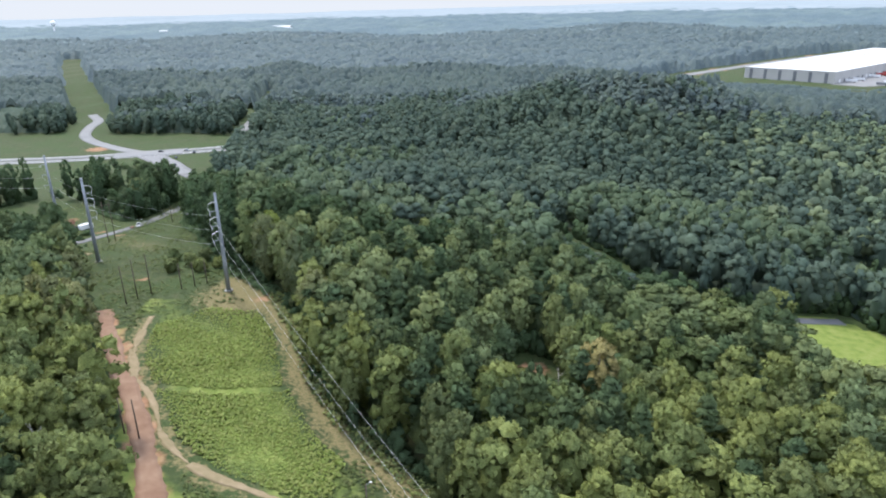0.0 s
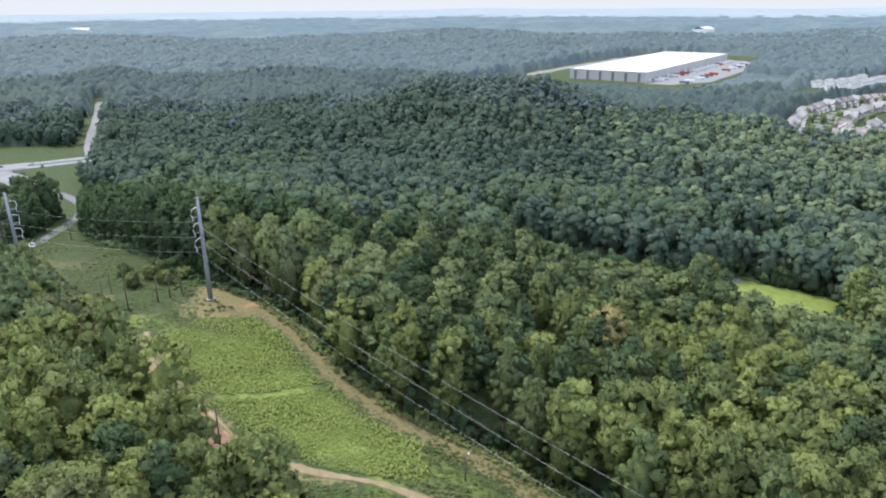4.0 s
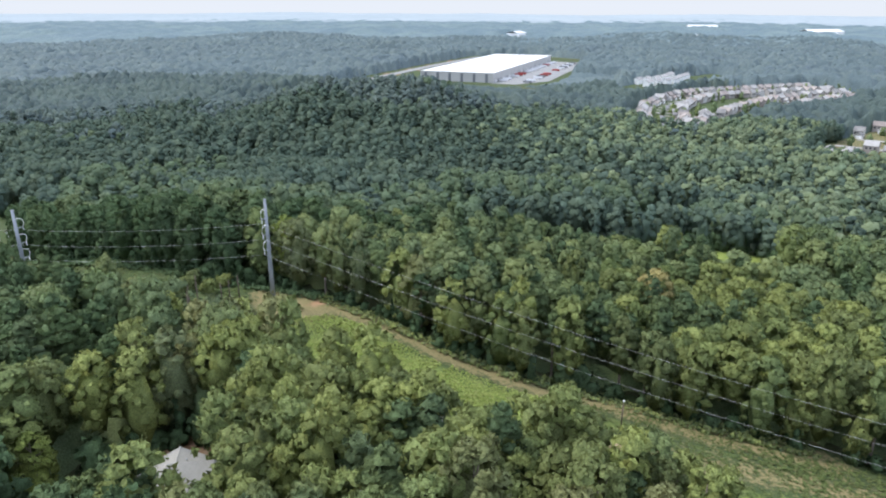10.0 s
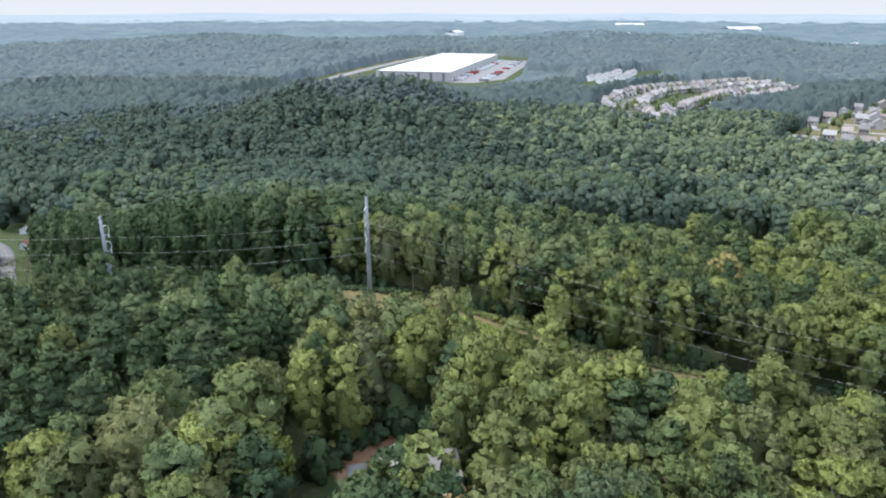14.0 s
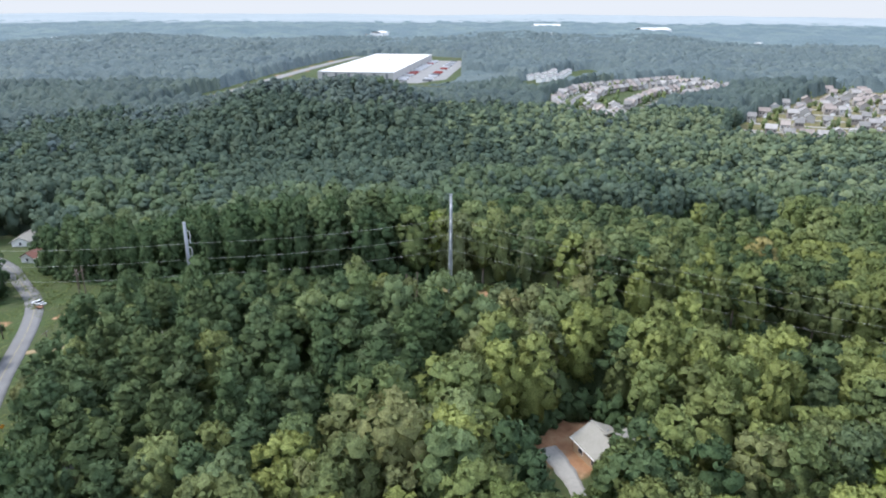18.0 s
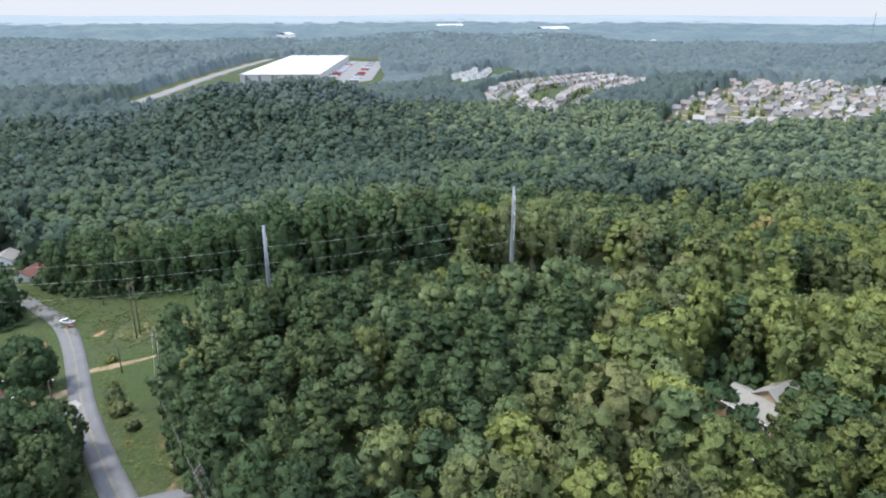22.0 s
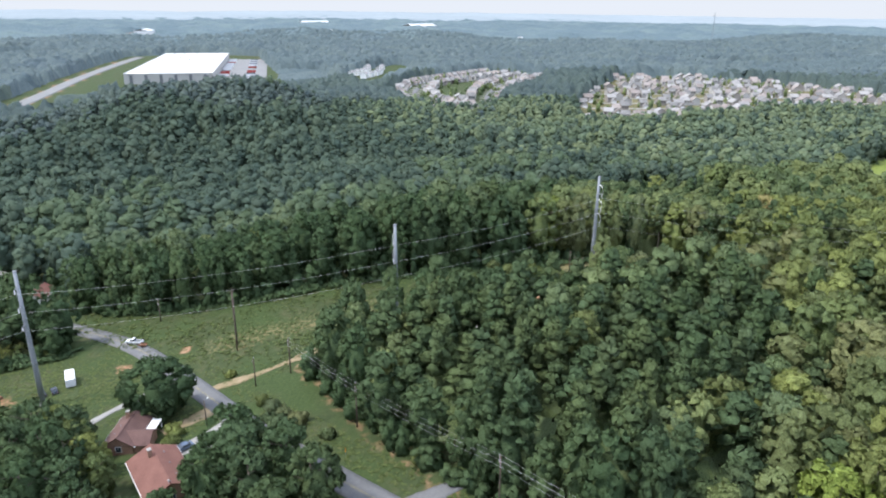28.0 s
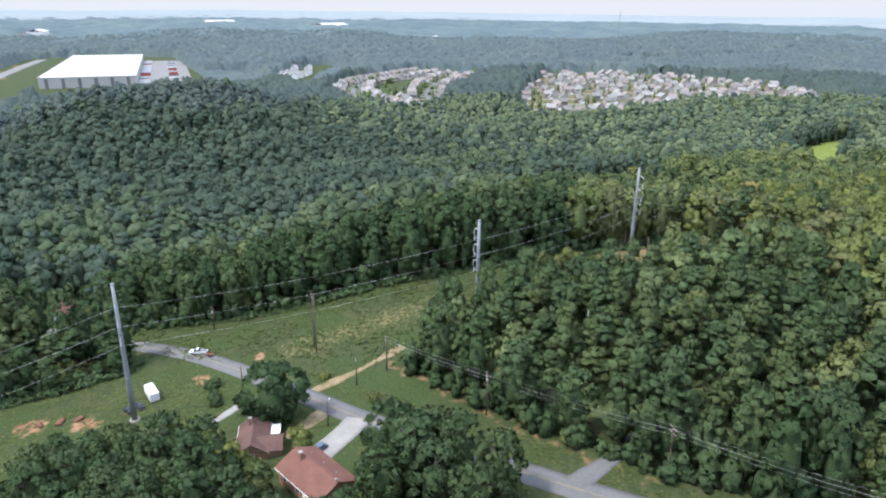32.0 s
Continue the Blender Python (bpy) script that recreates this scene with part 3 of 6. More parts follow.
def ribbon(name, line, width, material, lift=0.12, step=3.0, wobble=0.0, offset=0.0, dash=None, label="", category=""):
    """A strip laid on the ground along a line, with a turned-down edge."""
    pts, way = resample(line, step)
    side = np.stack([way[:, 1], -way[:, 0]], 1)
    rng = np.random.default_rng(len(line) * 7 + int(width * 10))
    across = np.array([-0.5, -0.5, -0.25, 0.0, 0.25, 0.5, 0.5])
    drop = np.array([-0.3, 0, 0, 0.03 * min(width, 7) / 6, 0, 0, -0.3])
    w = width * (1 + wobble * (rng.random((len(pts), 1)) - 0.5) + wobble * 0.7 * np.sin(np.arange(len(pts)) * 0.35)[:, None])
    xy = pts[:, None, :] + side[:, None, :] * (across[None, :] * w + offset)[:, :, None]
    z = ground(xy[..., 0], xy[..., 1]) + lift + drop[None, :]
    v = np.concatenate([xy, z[..., None]], 2).reshape(-1, 3)
    k = len(across)
    i = np.arange(len(pts) - 1)[:, None] * k + np.arange(k - 1)[None, :]
    if dash:
        i = i[(np.arange(len(pts) - 1) % dash) < dash // 2]
    i = i.ravel()
    f = np.stack([i, i + 1, i + k + 1, i + k], 1)
    return tagged(new(name, mesh_of(name, v, f, material)), label=label, category=category, kind="structure")

# ---- the ground ----


def axis(lo, hi, step, far_lo, far_hi):
    mid = list(np.arange(lo, hi + 1, step))
    out, d, p = [], step, hi
    while p < far_hi:
        d *= 1.13
        p = min(p + d, far_hi)
        out.append(p)
    back, d, p = [], step, lo
    while p > far_lo:
        d *= 1.13
        p = max(p - d, far_lo)
        back.append(p)
    return np.array(back[::-1] + mid + out)


gx, gy = axis(-430, 440, 5, -4300, 4750), axis(-120, 720, 5, -2500, 4850)
GX, GY = np.meshgrid(gx, gy)
GZ = ground(GX, GY)
idx = np.arange(GX.size).reshape(GX.shape)
gf = np.stack([idx[:-1, :-1], idx[:-1, 1:], idx[1:, 1:], idx[1:, :-1]], -1).reshape(-1, 4)
ground_mesh = mesh_of("ground", np.stack([GX, GY, GZ], -1).reshape(-1, 3), gf, GROUND, True)
cover = np.zeros((GX.size, 4), np.float32)
fx, fy = GX.ravel(), GY.ravel()
open_land = openings(fx, fy)
for ox, oy in ((6, 0), (-6, 0), (0, 6), (0, -6)):
    open_land |= openings(fx + ox, fy + oy)
grassy = open_land.astype(float)
east_edge = [(28, 78), (9, 97), (-6, 119), (-20, 134), (-31, 154), (-39, 180), (-50, 199), (-64, 212)]
strawy = 0.74 * np.exp(-(line_dist(east_edge, fx, fy) / 7.0) ** 2)
strawy = np.maximum(strawy, 0.82 * np.exp(-(np.hypot(fx + 60, fy - 198) / 17) ** 2))
strawy = np.maximum(strawy, 0.64 * np.exp(-(line_dist([(-20, 100), (10, 75), (45, 30)], fx, fy) / 9) ** 2))
strawy = np.maximum(strawy, 0.62 * np.exp(-(line_dist([(-36, 108), (-46, 112), (-56, 124), (-66, 140), (-76, 162), (-82, 180)], fx, fy) / 5) ** 2))
strawy = np.maximum(strawy, 0.22 * np.exp(-(line_dist([(-190, 200), (-163, 262), (-150, 290), (-140, 330)], fx, fy) / 16) ** 2))
strawy = np.maximum(strawy, 0.5 * np.exp(-(line_dist([(-110, 262), (-140, 300)], fx, fy) / 14) ** 2))
strawy = np.maximum(strawy, 0.55 * inside(ESTATE_B, fx, fy) + 0.3 * inside(ESTATE_A, fx, fy))
earthy = 0.95 * np.exp(-(line_dist([(-50, 101), (-64, 130), (-82, 162), (-92, 178)], fx, fy) / 3.6) ** 2)
earthy = np.maximum(earthy, 0.5 * np.exp(-(line_dist([(-147, 268), (-153, 260), (-166, 241), (-174, 229), (-183, 212), (-190, 196)], fx, fy) / 4.5) ** 2))
for cx, cy, r, k in ((-186, 338, 5, 0.95), (-190, 352, 6, 0.9), (-160.5, 321, 4, 0.95), (-146.5, 311, 3.5, 0.95), (-108, 128, 13, 1.0), (33, 174, 7, 0.8), (-52, 199, 5, 0.75), (-97, 214, 4, 0.9),
                     (-290, 606, 16, 0.8), (212, 262, 5, 0.7), (-178, 330, 3, 0.9), (640, 230, 25, 0.6), (-152, 300, 2, 0.8)):
    earthy = np.maximum(earthy, k * np.exp(-(np.hypot(fx - cx, fy - cy) / r) ** 2))
for cx, cy, r in DISTANT_LOTS:
    earthy = np.maximum(earthy, 0.7 * (np.hypot(fx - cx, fy - cy) < r))
earthy = np.maximum(earthy, 0.75 * np.exp(-(line_dist(DEPOT_ROAD, fx, fy) / 16) ** 2))
cover[:, 0], cover[:, 1], cover[:, 2], cover[:, 3] = grassy, strawy * open_land, earthy * open_land, np.maximum((inside(FIELD, fx, fy) | inside(FAR_FIELD, fx, fy)) * 1.0, 0.58 * (inside(BRUSH_LAND, fx, fy) | inside(CORRIDOR, fx, fy) & (fx > -88) & (fy > 70) & (fy < 196)) * (1 - 0.8 * strawy))
ground_mesh.attributes.new("cover", "FLOAT_COLOR", "POINT").data.foreach_set("color", cover.ravel())
tagged(new("ground", ground_mesh), label="rolling ground with grass, brush, straw and red clay", category="ground", kind="structure")

# distant hills, a rim of wooded ridges with haze painted into their colour
ang = np.radians(np.arange(-75, 125.1, 0.5))
rad = np.geomspace(2500, 4880, 34)
A, R = np.meshgrid(ang, rad)
hx, hy = -100 + R * np.sin(A), 100 + R * np.cos(A)
rng = np.random.default_rng(5)
hz = ground(hx, hy) + 4 + 3 * rng.random(hx.shape) + 5 * np.sin(R / 130 + 3 * np.sin(A * 3)) * np.cos(A * 7 + R / 500)
hz -= 60 * (R < 3700)
hz += 22 * smooth(3000, 4800, R)
ii = np.arange(hx.size).reshape(hx.shape)
hf = np.stack([ii[:-1, :-1], ii[:-1, 1:], ii[1:, 1:], ii[1:, :-1]], -1).reshape(-1, 4)
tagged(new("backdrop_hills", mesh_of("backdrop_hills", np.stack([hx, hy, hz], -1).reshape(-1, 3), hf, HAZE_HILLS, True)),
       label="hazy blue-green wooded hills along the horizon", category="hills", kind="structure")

# ---- roads and tracks ----
ribbon("road", LANE, 6.0, ASPHALT, 0.14, label="two-lane country road of worn grey asphalt", category="road")
ribbon("road_line", LANE, 0.14, PAINT_YELLOW, 0.185, offset=0.1, label="faded yellow centre line on the country road", category="road marking")
ribbon("road_line", LANE, 0.14, PAINT_YELLOW, 0.185, offset=-0.2, label="faded yellow centre line on the country road", category="road marking")
ribbon("side_road", TRACK_ROAD, 5.0, ASPHALT, 0.14, label="narrow paved road between woods", category="road")
for off, nm in ((-6.6, "north"), (6.6, "south")):
    ribbon("highway_" + nm, HIGHWAY_W, 10, HIGHWAY, 0.2, offset=off, step=6, label="pale two-lane carriageway of a divided highway", category="road")
    ribbon("highway_edge_line", HIGHWAY_W, 0.3, PAINT_WHITE, 0.26, offset=off * 1.6, step=6, label="white edge line on the highway", category="road marking")
ribbon("turn_lane", [(-176, 486), (-188, 505), (-203, 531), (-222, 556), (-236, 574)], 19, HIGHWAY, 0.24, label="widened pale junction mouth of the side road", category="road")
ribbon("junction_apron", [(-262, 571), (-238, 577), (-205, 583)], 25, HIGHWAY, 0.27, step=4, label="pale paved junction between two carriageways", category="road")
ribbon("spur_road", SPUR_N[:6], 11, HIGHWAY, 0.2, step=5, label="pale road curving away between grass strips", category="road")
ribbon("spur_road", SPUR_E, 8, HIGHWAY, 0.2, step=5, label="pale road running through the woods", category="road")
ribbon("depot_road", DEPOT_ROAD, 20, HIGHWAY, 0.3, step=8, label="pale access road beside the warehouse", category="road")
ribbon("clay_track", [(-77, 160), (-74, 152), (-70, 145), (-64, 138), (-59.5, 130), (-57, 124)], 1.3, SAND, 0.1, step=1.2, wobble=0.7,
       label="pale sandy vehicle track through the clearing", category="track")
ribbon("clay_track", [(-48, 115), (-42, 111.8), (-35, 110), (-28, 107.5), (-19.5, 100.5), (-15.8, 95), (-8, 80)], 2.2, SAND, 0.1, step=1.2, wobble=0.5,
       label="pale sandy vehicle track across the foot of the clearing", category="track")
ribbon("clay_track", [(-57.2, 124.5), (-54, 120.5), (-51, 117.5), (-47.6, 114.8)], 1.2, SAND, 0.1, step=1.0, wobble=0.8, label="faint sandy vehicle track through grass", category="track")
ribbon("clay_track", [(-50, 101), (-56.5, 115), (-64, 130), (-75, 148), (-83.5, 162), (-91, 176), (-96, 186)], 4.8, CLAY, 0.09, step=1.2, wobble=0.22, label="red clay track along the woods' edge", category="track")
ribbon("clay_track", [(-71, 146), (-76, 158), (-78.5, 170), (-80, 182)], 1.8, SAND, 0.12, step=1.0, wobble=0.8, label="pale sandy track forking up the clearing", category="track")
ribbon("clay_track", [(-163, 284), (-159.5, 281.3), (-154.3, 276.8), (-146.6, 272), (-138, 266)], 2.6, SAND, 0.1, step=1.2, wobble=0.5, label="clay track leaving the road", category="track")
ribbon("driveway", [(-171, 276), (-176, 277.5), (-181, 280), (-184.5, 281.5)], 4.0, SAND, 0.12, step=1.0, wobble=0.25, label="gravel driveway to the brick house", category="driveway")
ribbon("driveway", [(-174.5, 266), (-181, 267), (-188.5, 269.5), (-193, 270)], 7.0, CONCRETE, 0.15, step=1.0, label="pale concrete driveway of the red-roofed house", category="driveway")
ribbon("driveway", [(-167.5, 299.5), (-173, 301.5), (-180, 303.5), (-186, 304)], 2.6, CONCRETE, 0.12, step=1.0, wobble=0.2, label="narrow concrete drive across the lawn", category="driveway")
ribbon("driveway", [(-192, 213), (-187.5, 208.5), (-180, 203.5), (-170, 198)], 4.0, ASPHALT, 0.16, step=1.0, wobble=0.2, label="asphalt drive into the woods", category="driveway")
ribbon("driveway", [(-114, 131), (-116.5, 126.5), (-119.5, 121.5), (-123, 117), (-130, 111.5), (-140, 104)], 3.2, CONCRETE, 0.14, step=1.0, wobble=0.3, label="pale gravel drive of the house in the woods", category="driveway")

# ---- woods ----

def ico():
    """A 12-point ball."""
    g = (1 + 5 ** 0.5) / 2
    v = np.array([(-1, g, 0), (1, g, 0), (-1, -g, 0), (1, -g, 0), (0, -1, g), (0, 1, g), (0, -1, -g), (0, 1, -g), (g, 0, -1), (g, 0, 1), (-g, 0, -1), (-g, 0, 1)], float)
    v /= np.linalg.norm(v[0])
    f = np.array([(0, 11, 5), (0, 5, 1), (0, 1, 7), (0, 7, 10), (0, 10, 11), (1, 5, 9), (5, 11, 4), (11, 10, 2), (10, 7, 6), (7, 1, 8), (3, 9, 4), (3, 4, 2), (3, 2, 6), (3, 6, 8), (3, 8, 9),
                  (4, 9, 5), (2, 4, 11), (6, 2, 10), (8, 6, 7), (9, 8, 1)])
    return v, f


ICO = ico()


def unit(v):
    return v / np.maximum(1e-9, np.linalg.norm(v, axis=-1))[..., None]


def crown(rng, H, R, cards, card, lobes, pine=False, low=None):
    """Foliage of one tree: a domed or loosely tiered crown of many small leaf masses, with sprays of leaves standing out; points, triangles and soft normals."""
    low = low if low is not None else 0.34 if not pine else 0.46
    zb, ch = H * low, H * (1 - low)
    k = np.arange(lobes)
    h = 1 - 0.96 * (k + 0.8 * rng.random(lobes)) / lobes
    az = k * 2.4 + rng.random(lobes) * 1.3
    if pine:
        prof = np.clip(1.1 - h ** 2.2, 0.1, 1) * (0.6 + 0.4 * np.minimum(1, h / 0.3))
        lr = R * (0.22 + 0.16 * rng.random(lobes)) * (24 / lobes) ** 0.4
        rr = np.maximum(0, R * prof * (0.5 + 0.62 * rng.random(lobes)) - lr * 0.5)
        sq = np.array([1.12, 1.12, 0.66])
    else:
        prof = np.where(h > 0.4, np.sqrt(np.maximum(0.02, 1 - ((h - 0.4) / 0.62) ** 2)), 0.62 + 0.38 * h / 0.4)
        lr = R * (0.15 + 0.17 * rng.random(lobes) ** 1.3) * (44 / lobes) ** 0.45
        lump = 1 + 0.13 * np.sin(2 * az + 3 * h + rng.random() * 6.28) + 0.12 * np.sin(3 * az - 5 * h + rng.random() * 6.28)
        rr = np.maximum(0, R * prof * lump * (0.93 + 0.16 * rng.random(lobes)) - lr * 0.8)
        sq = np.array([1, 1, 0.9])
    c = np.stack([rr * np.cos(az), rr * np.sin(az), np.minimum(zb + ch * h + 0.05 * ch * (rng.random(lobes) - 0.5), H - lr * 0.7)], 1)
    mid = np.array([0, 0, zb + ch * 0.3])
    out = unit((c - mid) * np.array([1, 1, R / (0.6 * ch)]))
    iv, jf = ICO
    V, F, N, base = [], [], [], 0
    for i in range(lobes):
        V.append(c[i] + iv * (1 + 0.7 * (rng.random((12, 1)) - 0.5)) * lr[i] * sq)
        F.append(jf[(iv[jf].mean(1) @ (out[i] + np.array([0, 0, 0.25]))) > (-0.2 if not pine else -0.55)] + base)
        N.append(unit(0.62 * iv + 0.5 * out[i]))
        base += 12
    if not pine:
        V.append(mid + ICO[0] * np.array([R * 0.62, R * 0.62, ch * 0.46]) * (1 + 0.2 * (rng.random((12, 1)) - 0.5)))
        F.append(ICO[1] + base)
        N.append(ICO[0])
        base += 12
    if cards:
        w = lr ** 2
        which = rng.choice(lobes, cards, p=w / w.sum())
        d = unit(rng.normal(size=(cards, 3)) * 0.7 + out[which] * 0.8 + np.array([0, 0, 0.2]))
        p = c[which] + d * (lr[which] * (0.9 + 0.42 * rng.random(cards) ** 1.5))[:, None] * sq
        face = unit(d * 0.5 + rng.normal(size=d.shape) * 0.6)
        a = unit(np.cross(face, rng.normal(size=d.shape)))
        b = np.cross(face, a)
        sz = card * (0.5 + rng.random((cards, 1)))
        if pine:
            a, b = a * 1.4, b * 0.55
        V.append(np.stack([p - a * sz, p + a * sz * 0.8 - b * sz * 0.5, p + a * sz * 0.2 + b * sz], 1).reshape(-1, 3))
        F.append(np.arange(cards * 3).reshape(cards, 3) + base)
        N.append(np.repeat(unit(d * 0.5 + out[which] * 0.5 + rng.normal(size=d.shape) * 0.4), 3, axis=0))
    return np.concatenate(V), np.concatenate(F), np.concatenate(N)


def trunk_mesh(rng, H, R, pine):
    bm = bmesh.new()
    r = 0.19 + 0.012 * H
    lean = Vector((rng.normal() * 0.35, rng.normal() * 0.35, 0))
    tube(bm, [(0, 0, -0.4), (0, 0, 0.5), lean * 0.5 + Vector((0, 0, H * 0.35)), lean + Vector((0, 0, H * 0.62)), lean * 1.2 + Vector((0, 0, H * 0.88))], [r * 1.35, r, r * 0.8, r * 0.5, r * 0.14], 7)
    for k in range(5 if not pine else 4):
        a = k * 2.4 + rng.random()
        z0 = H * (0.38 + 0.09 * k)
        s = lean * (z0 / (H * 0.62)) + Vector((0, 0, z0))
        e = s + Vector((math.cos(a) * R * 0.72, math.sin(a) * R * 0.72, H * (0.16 if not pine else 0.03)))
        tube(bm, [s, (s + e) / 2 + Vector((0, 0, -0.15)), e], [r * 0.38, r * 0.24, r * 0.08], 5, False)
    me = bpy.data.meshes.new("trunk")
    bm.to_mesh(me)
    bm.free()
    me.materials.append(BARK)
    return me


rng = np.random.default_rng(11)
FLIGHT = [(3, -2), (-76, -1), (-156, 33), (-216, 78), (-265, 134), (-306, 209)]


def low_growth(x, y):
    k = np.ones(len(x))
    for poly in LOW_GROWTH:
        k[inside(poly, x, y)] = 0.24
    k[inside(THICKET, x, y)] = 0.5
    k[inside(GLADE, x, y)] = 0.8
    return k


def scatter(step, x0, x1, y0, y1, jit=0.8):
    x, y = np.meshgrid(np.arange(x0, x1, step), np.arange(y0, y1, step * 0.9))
    x = x + (np.arange(x.shape[0]) % 2)[:, None] * step / 2
    x = x + (rng.random(x.shape) - 0.5) * step * jit
    y = y + (rng.random(x.shape) - 0.5) * step * jit
    x, y = x.ravel(), y.ravel()
    seen = (x > np.minimum(-0.66 * y - 20, -306 + 0.87 * (y - 209)) - 30) & (y > np.minimum(60, 209 - 0.32 * (x + 306) - 20))
    seen &= ~openings(x, y)
    return x[seen], y[seen]


x, y = scatter(6.9, -330, 330, 20, 560)
d = line_dist(FLIGHT, x, y)
ok = (d < 250) & (d > 40)
x, y, d = x[ok], y[ok], d[ok]
edge = openings(x + 7, y) | openings(x - 7, y) | openings(x, y + 7) | openings(x, y - 7)
pine_wood = np.sin(x / 37 + 1) + np.cos(y / 29) + 0.7 * np.sin((x + y) / 19)
is_pine = (pine_wood > 0.55) & (rng.random(len(x)) < np.where(x > -100, 0.45, 0.7)) | (rng.random(len(x)) < 0.12) | (x < -105) & (y > 150) & (rng.random(len(x)) < 0.75)
big = 0.5 + 0.5 * np.sin(x / 23 + 2) * np.cos(y / 31 + 1)
tall = 14.0 + 10.5 * rng.random(len(x)) ** 0.9 + 3.5 * big + 2.5 * np.sin(x / 41 + y / 57) 
tall *= low_growth(x, y) * np.where((x > -82) & (x < -30) & (y < 132), 0.93, 1.0)
wide = np.where(is_pine, 3.3 + 1.3 * rng.random(len(x)), 3.0 + 2.5 * rng.random(len(x)) ** 1.3 + 0.9 * big)
tall = np.where(is_pine, tall * 0.94 + 1.0, tall * 0.66 + 1.4 * wide)
hero = np.zeros(len(x), bool)
hero[np.argsort(d)[:250]] = True
zz = ground(x, y)

# the nearest trees, one by one
kinds = []
for i in range(10):
    pine = i >= 7
    H, R = (20.0, 4.9) if not pine else (21.0, 3.9)
    v, f, nn = crown(rng, H, R, 2300, 0.33, (58, 66, 50)[i % 3] if not pine else 56, pine)
    kinds.append((trunk_mesh(rng, H, R, pine), mesh_of("crown", v, f, PINE if pine else LEAF, True, np.full(len(v), i * 0.137), nn), H, R, pine))
bright_mesh = kinds[2][1].copy()
bright_mesh.materials[0] = BRIGHT
# crown copies for the west block, cloud shade put into their leaf colour
shade_tinted_mesh = []
for k in range(7):
    shade_tinted_mesh.append(kinds[k][1].copy())
    shade_tinted_mesh[-1].materials[0] = DEEP_LEAF if k % 2 else SLOPE_LEAF


def plant(i, me_trunk, me_crown, H, R, name, label, group):
    top = empty(name, Matrix.LocRotScale((x[i], y[i], zz[i] - 0.05), Euler((0, 0, float(rng.random() * 6.28))), (wide[i] / R, wide[i] / R, tall[i] / H)), label=label, category="tree", group=group)
    for nm, me in (("trunk", me_trunk), ("crown", me_crown)):
        new(nm, me).parent = top


for i in np.where(hero)[0]:
    pick = rng.integers(7, 10) if is_pine[i] else rng.integers(0, 7)
    t, c, H, R, pine = kinds[pick]
    if not pine and rng.random() < (1 - smooth(-140, -60, x[i])) * smooth(105, 180, y[i]):
        c = shade_tinted_mesh[pick]
    if pine:
        plant(i, t, c, H, R, "pine_tree", "tall dark green pine in the woods below the camera", "pines of the near woods")
    elif rng.random() < 0.05 and y[i] < 150:
        plant(i, t, bright_mesh, H, R, "broadleaf_tree", "yellow-green young broadleaf tree among darker ones", "broadleaf trees of the near woods")
    else:
        plant(i, t, c, H, R, "broadleaf_tree", "full-crowned green broadleaf tree in the near woods", "broadleaf trees of the near woods")


def wood(name, pick, variants, material, label, trunks=False):
    """Many trees joined into one mesh; each variant is turned and scaled."""
    V, F, T, N, base = [], [], [], [], 0
    for i in pick:
        v, f, nn, H, R = variants[rng.integers(len(variants))]
        a = rng.random() * 6.28
        ca, sa = math.cos(a) * wide[i] / R, math.sin(a) * wide[i] / R
        w = np.stack([v[:, 0] * ca - v[:, 1] * sa + x[i], v[:, 0] * sa + v[:, 1] * ca + y[i], v[:, 2] * tall[i] / H + zz[i]], 1)
        V.append(w)
        N.append(np.stack([nn[:, 0] * math.cos(a) - nn[:, 1] * math.sin(a), nn[:, 0] * math.sin(a) + nn[:, 1] * math.cos(a), nn[:, 2]], 1))
        F.append(f + base)
        patch = 0.5 + 0.5 * math.sin(x[i] / 47 + 1.7 * math.sin(y[i] / 61)) * math.cos(y[i] / 53)
        T.append(np.full(len(w), 0.55 * patch + 0.45 * rng.random()))
        base += len(w)
    if V:
        tagged(new(name, mesh_of(name, np.concatenate(V), np.concatenate(F), material, True, np.concatenate(T), np.concatenate(N))), label=label, category="woods", kind="stuff")


def stems(name, pick, label):
    V, F, base = [], [], 0
    k = np.arange(5) * 2 * math.pi / 5
    q = np.arange(5)
    for i in pick:
        r = 0.2 + 0.008 * tall[i]
        for s, z in ((1.2, -0.3), (0.55, 0.75 * tall[i])):
            V.append(np.stack([x[i] + r * s * np.cos(k), y[i] + r * s * np.sin(k), np.full(5, zz[i] + z)], 1))
        F.append(np.stack([base + q, base + (q + 1) % 5, base + 5 + (q + 1) % 5, base + 5 + q], 1))
        base += 10
    if V:
        tagged(new(name, mesh_of(name, np.concatenate(V), np.concatenate(F), BARK, True)), label=label, category="tree trunks", kind="stuff")


near_leaf = [(*crown(rng, 20, 4.9, 560, 0.46, 32), 20, 4.9) for _ in range(9)]
slope_crowns = [(*crown(rng, 20, 4.9, 460, 0.5, 28), 20, 4.9) for _ in range(8)]
near_pine = [(*crown(rng, 21, 3.9, 430, 0.48, 22, True), 21, 3.9) for _ in range(6)]
rest = ~hero
skirt = [(*crown(rng, 19, 4.6, 520, 0.46, 38, low=0.12), 19, 4.6) for _ in range(6)]
inner = (y > 212) & (x > -140) & (openings(x + 15, y) | openings(x - 15, y) | openings(x, y + 15) | openings(x, y - 15))
lowgrown = rest & (edge | inner) & (rng.random(len(x)) < np.where((y < 212) & (x > -60), 0.6, 1.0))
# the shade of this edge is put in as darker foliage
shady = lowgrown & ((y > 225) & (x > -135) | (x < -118))
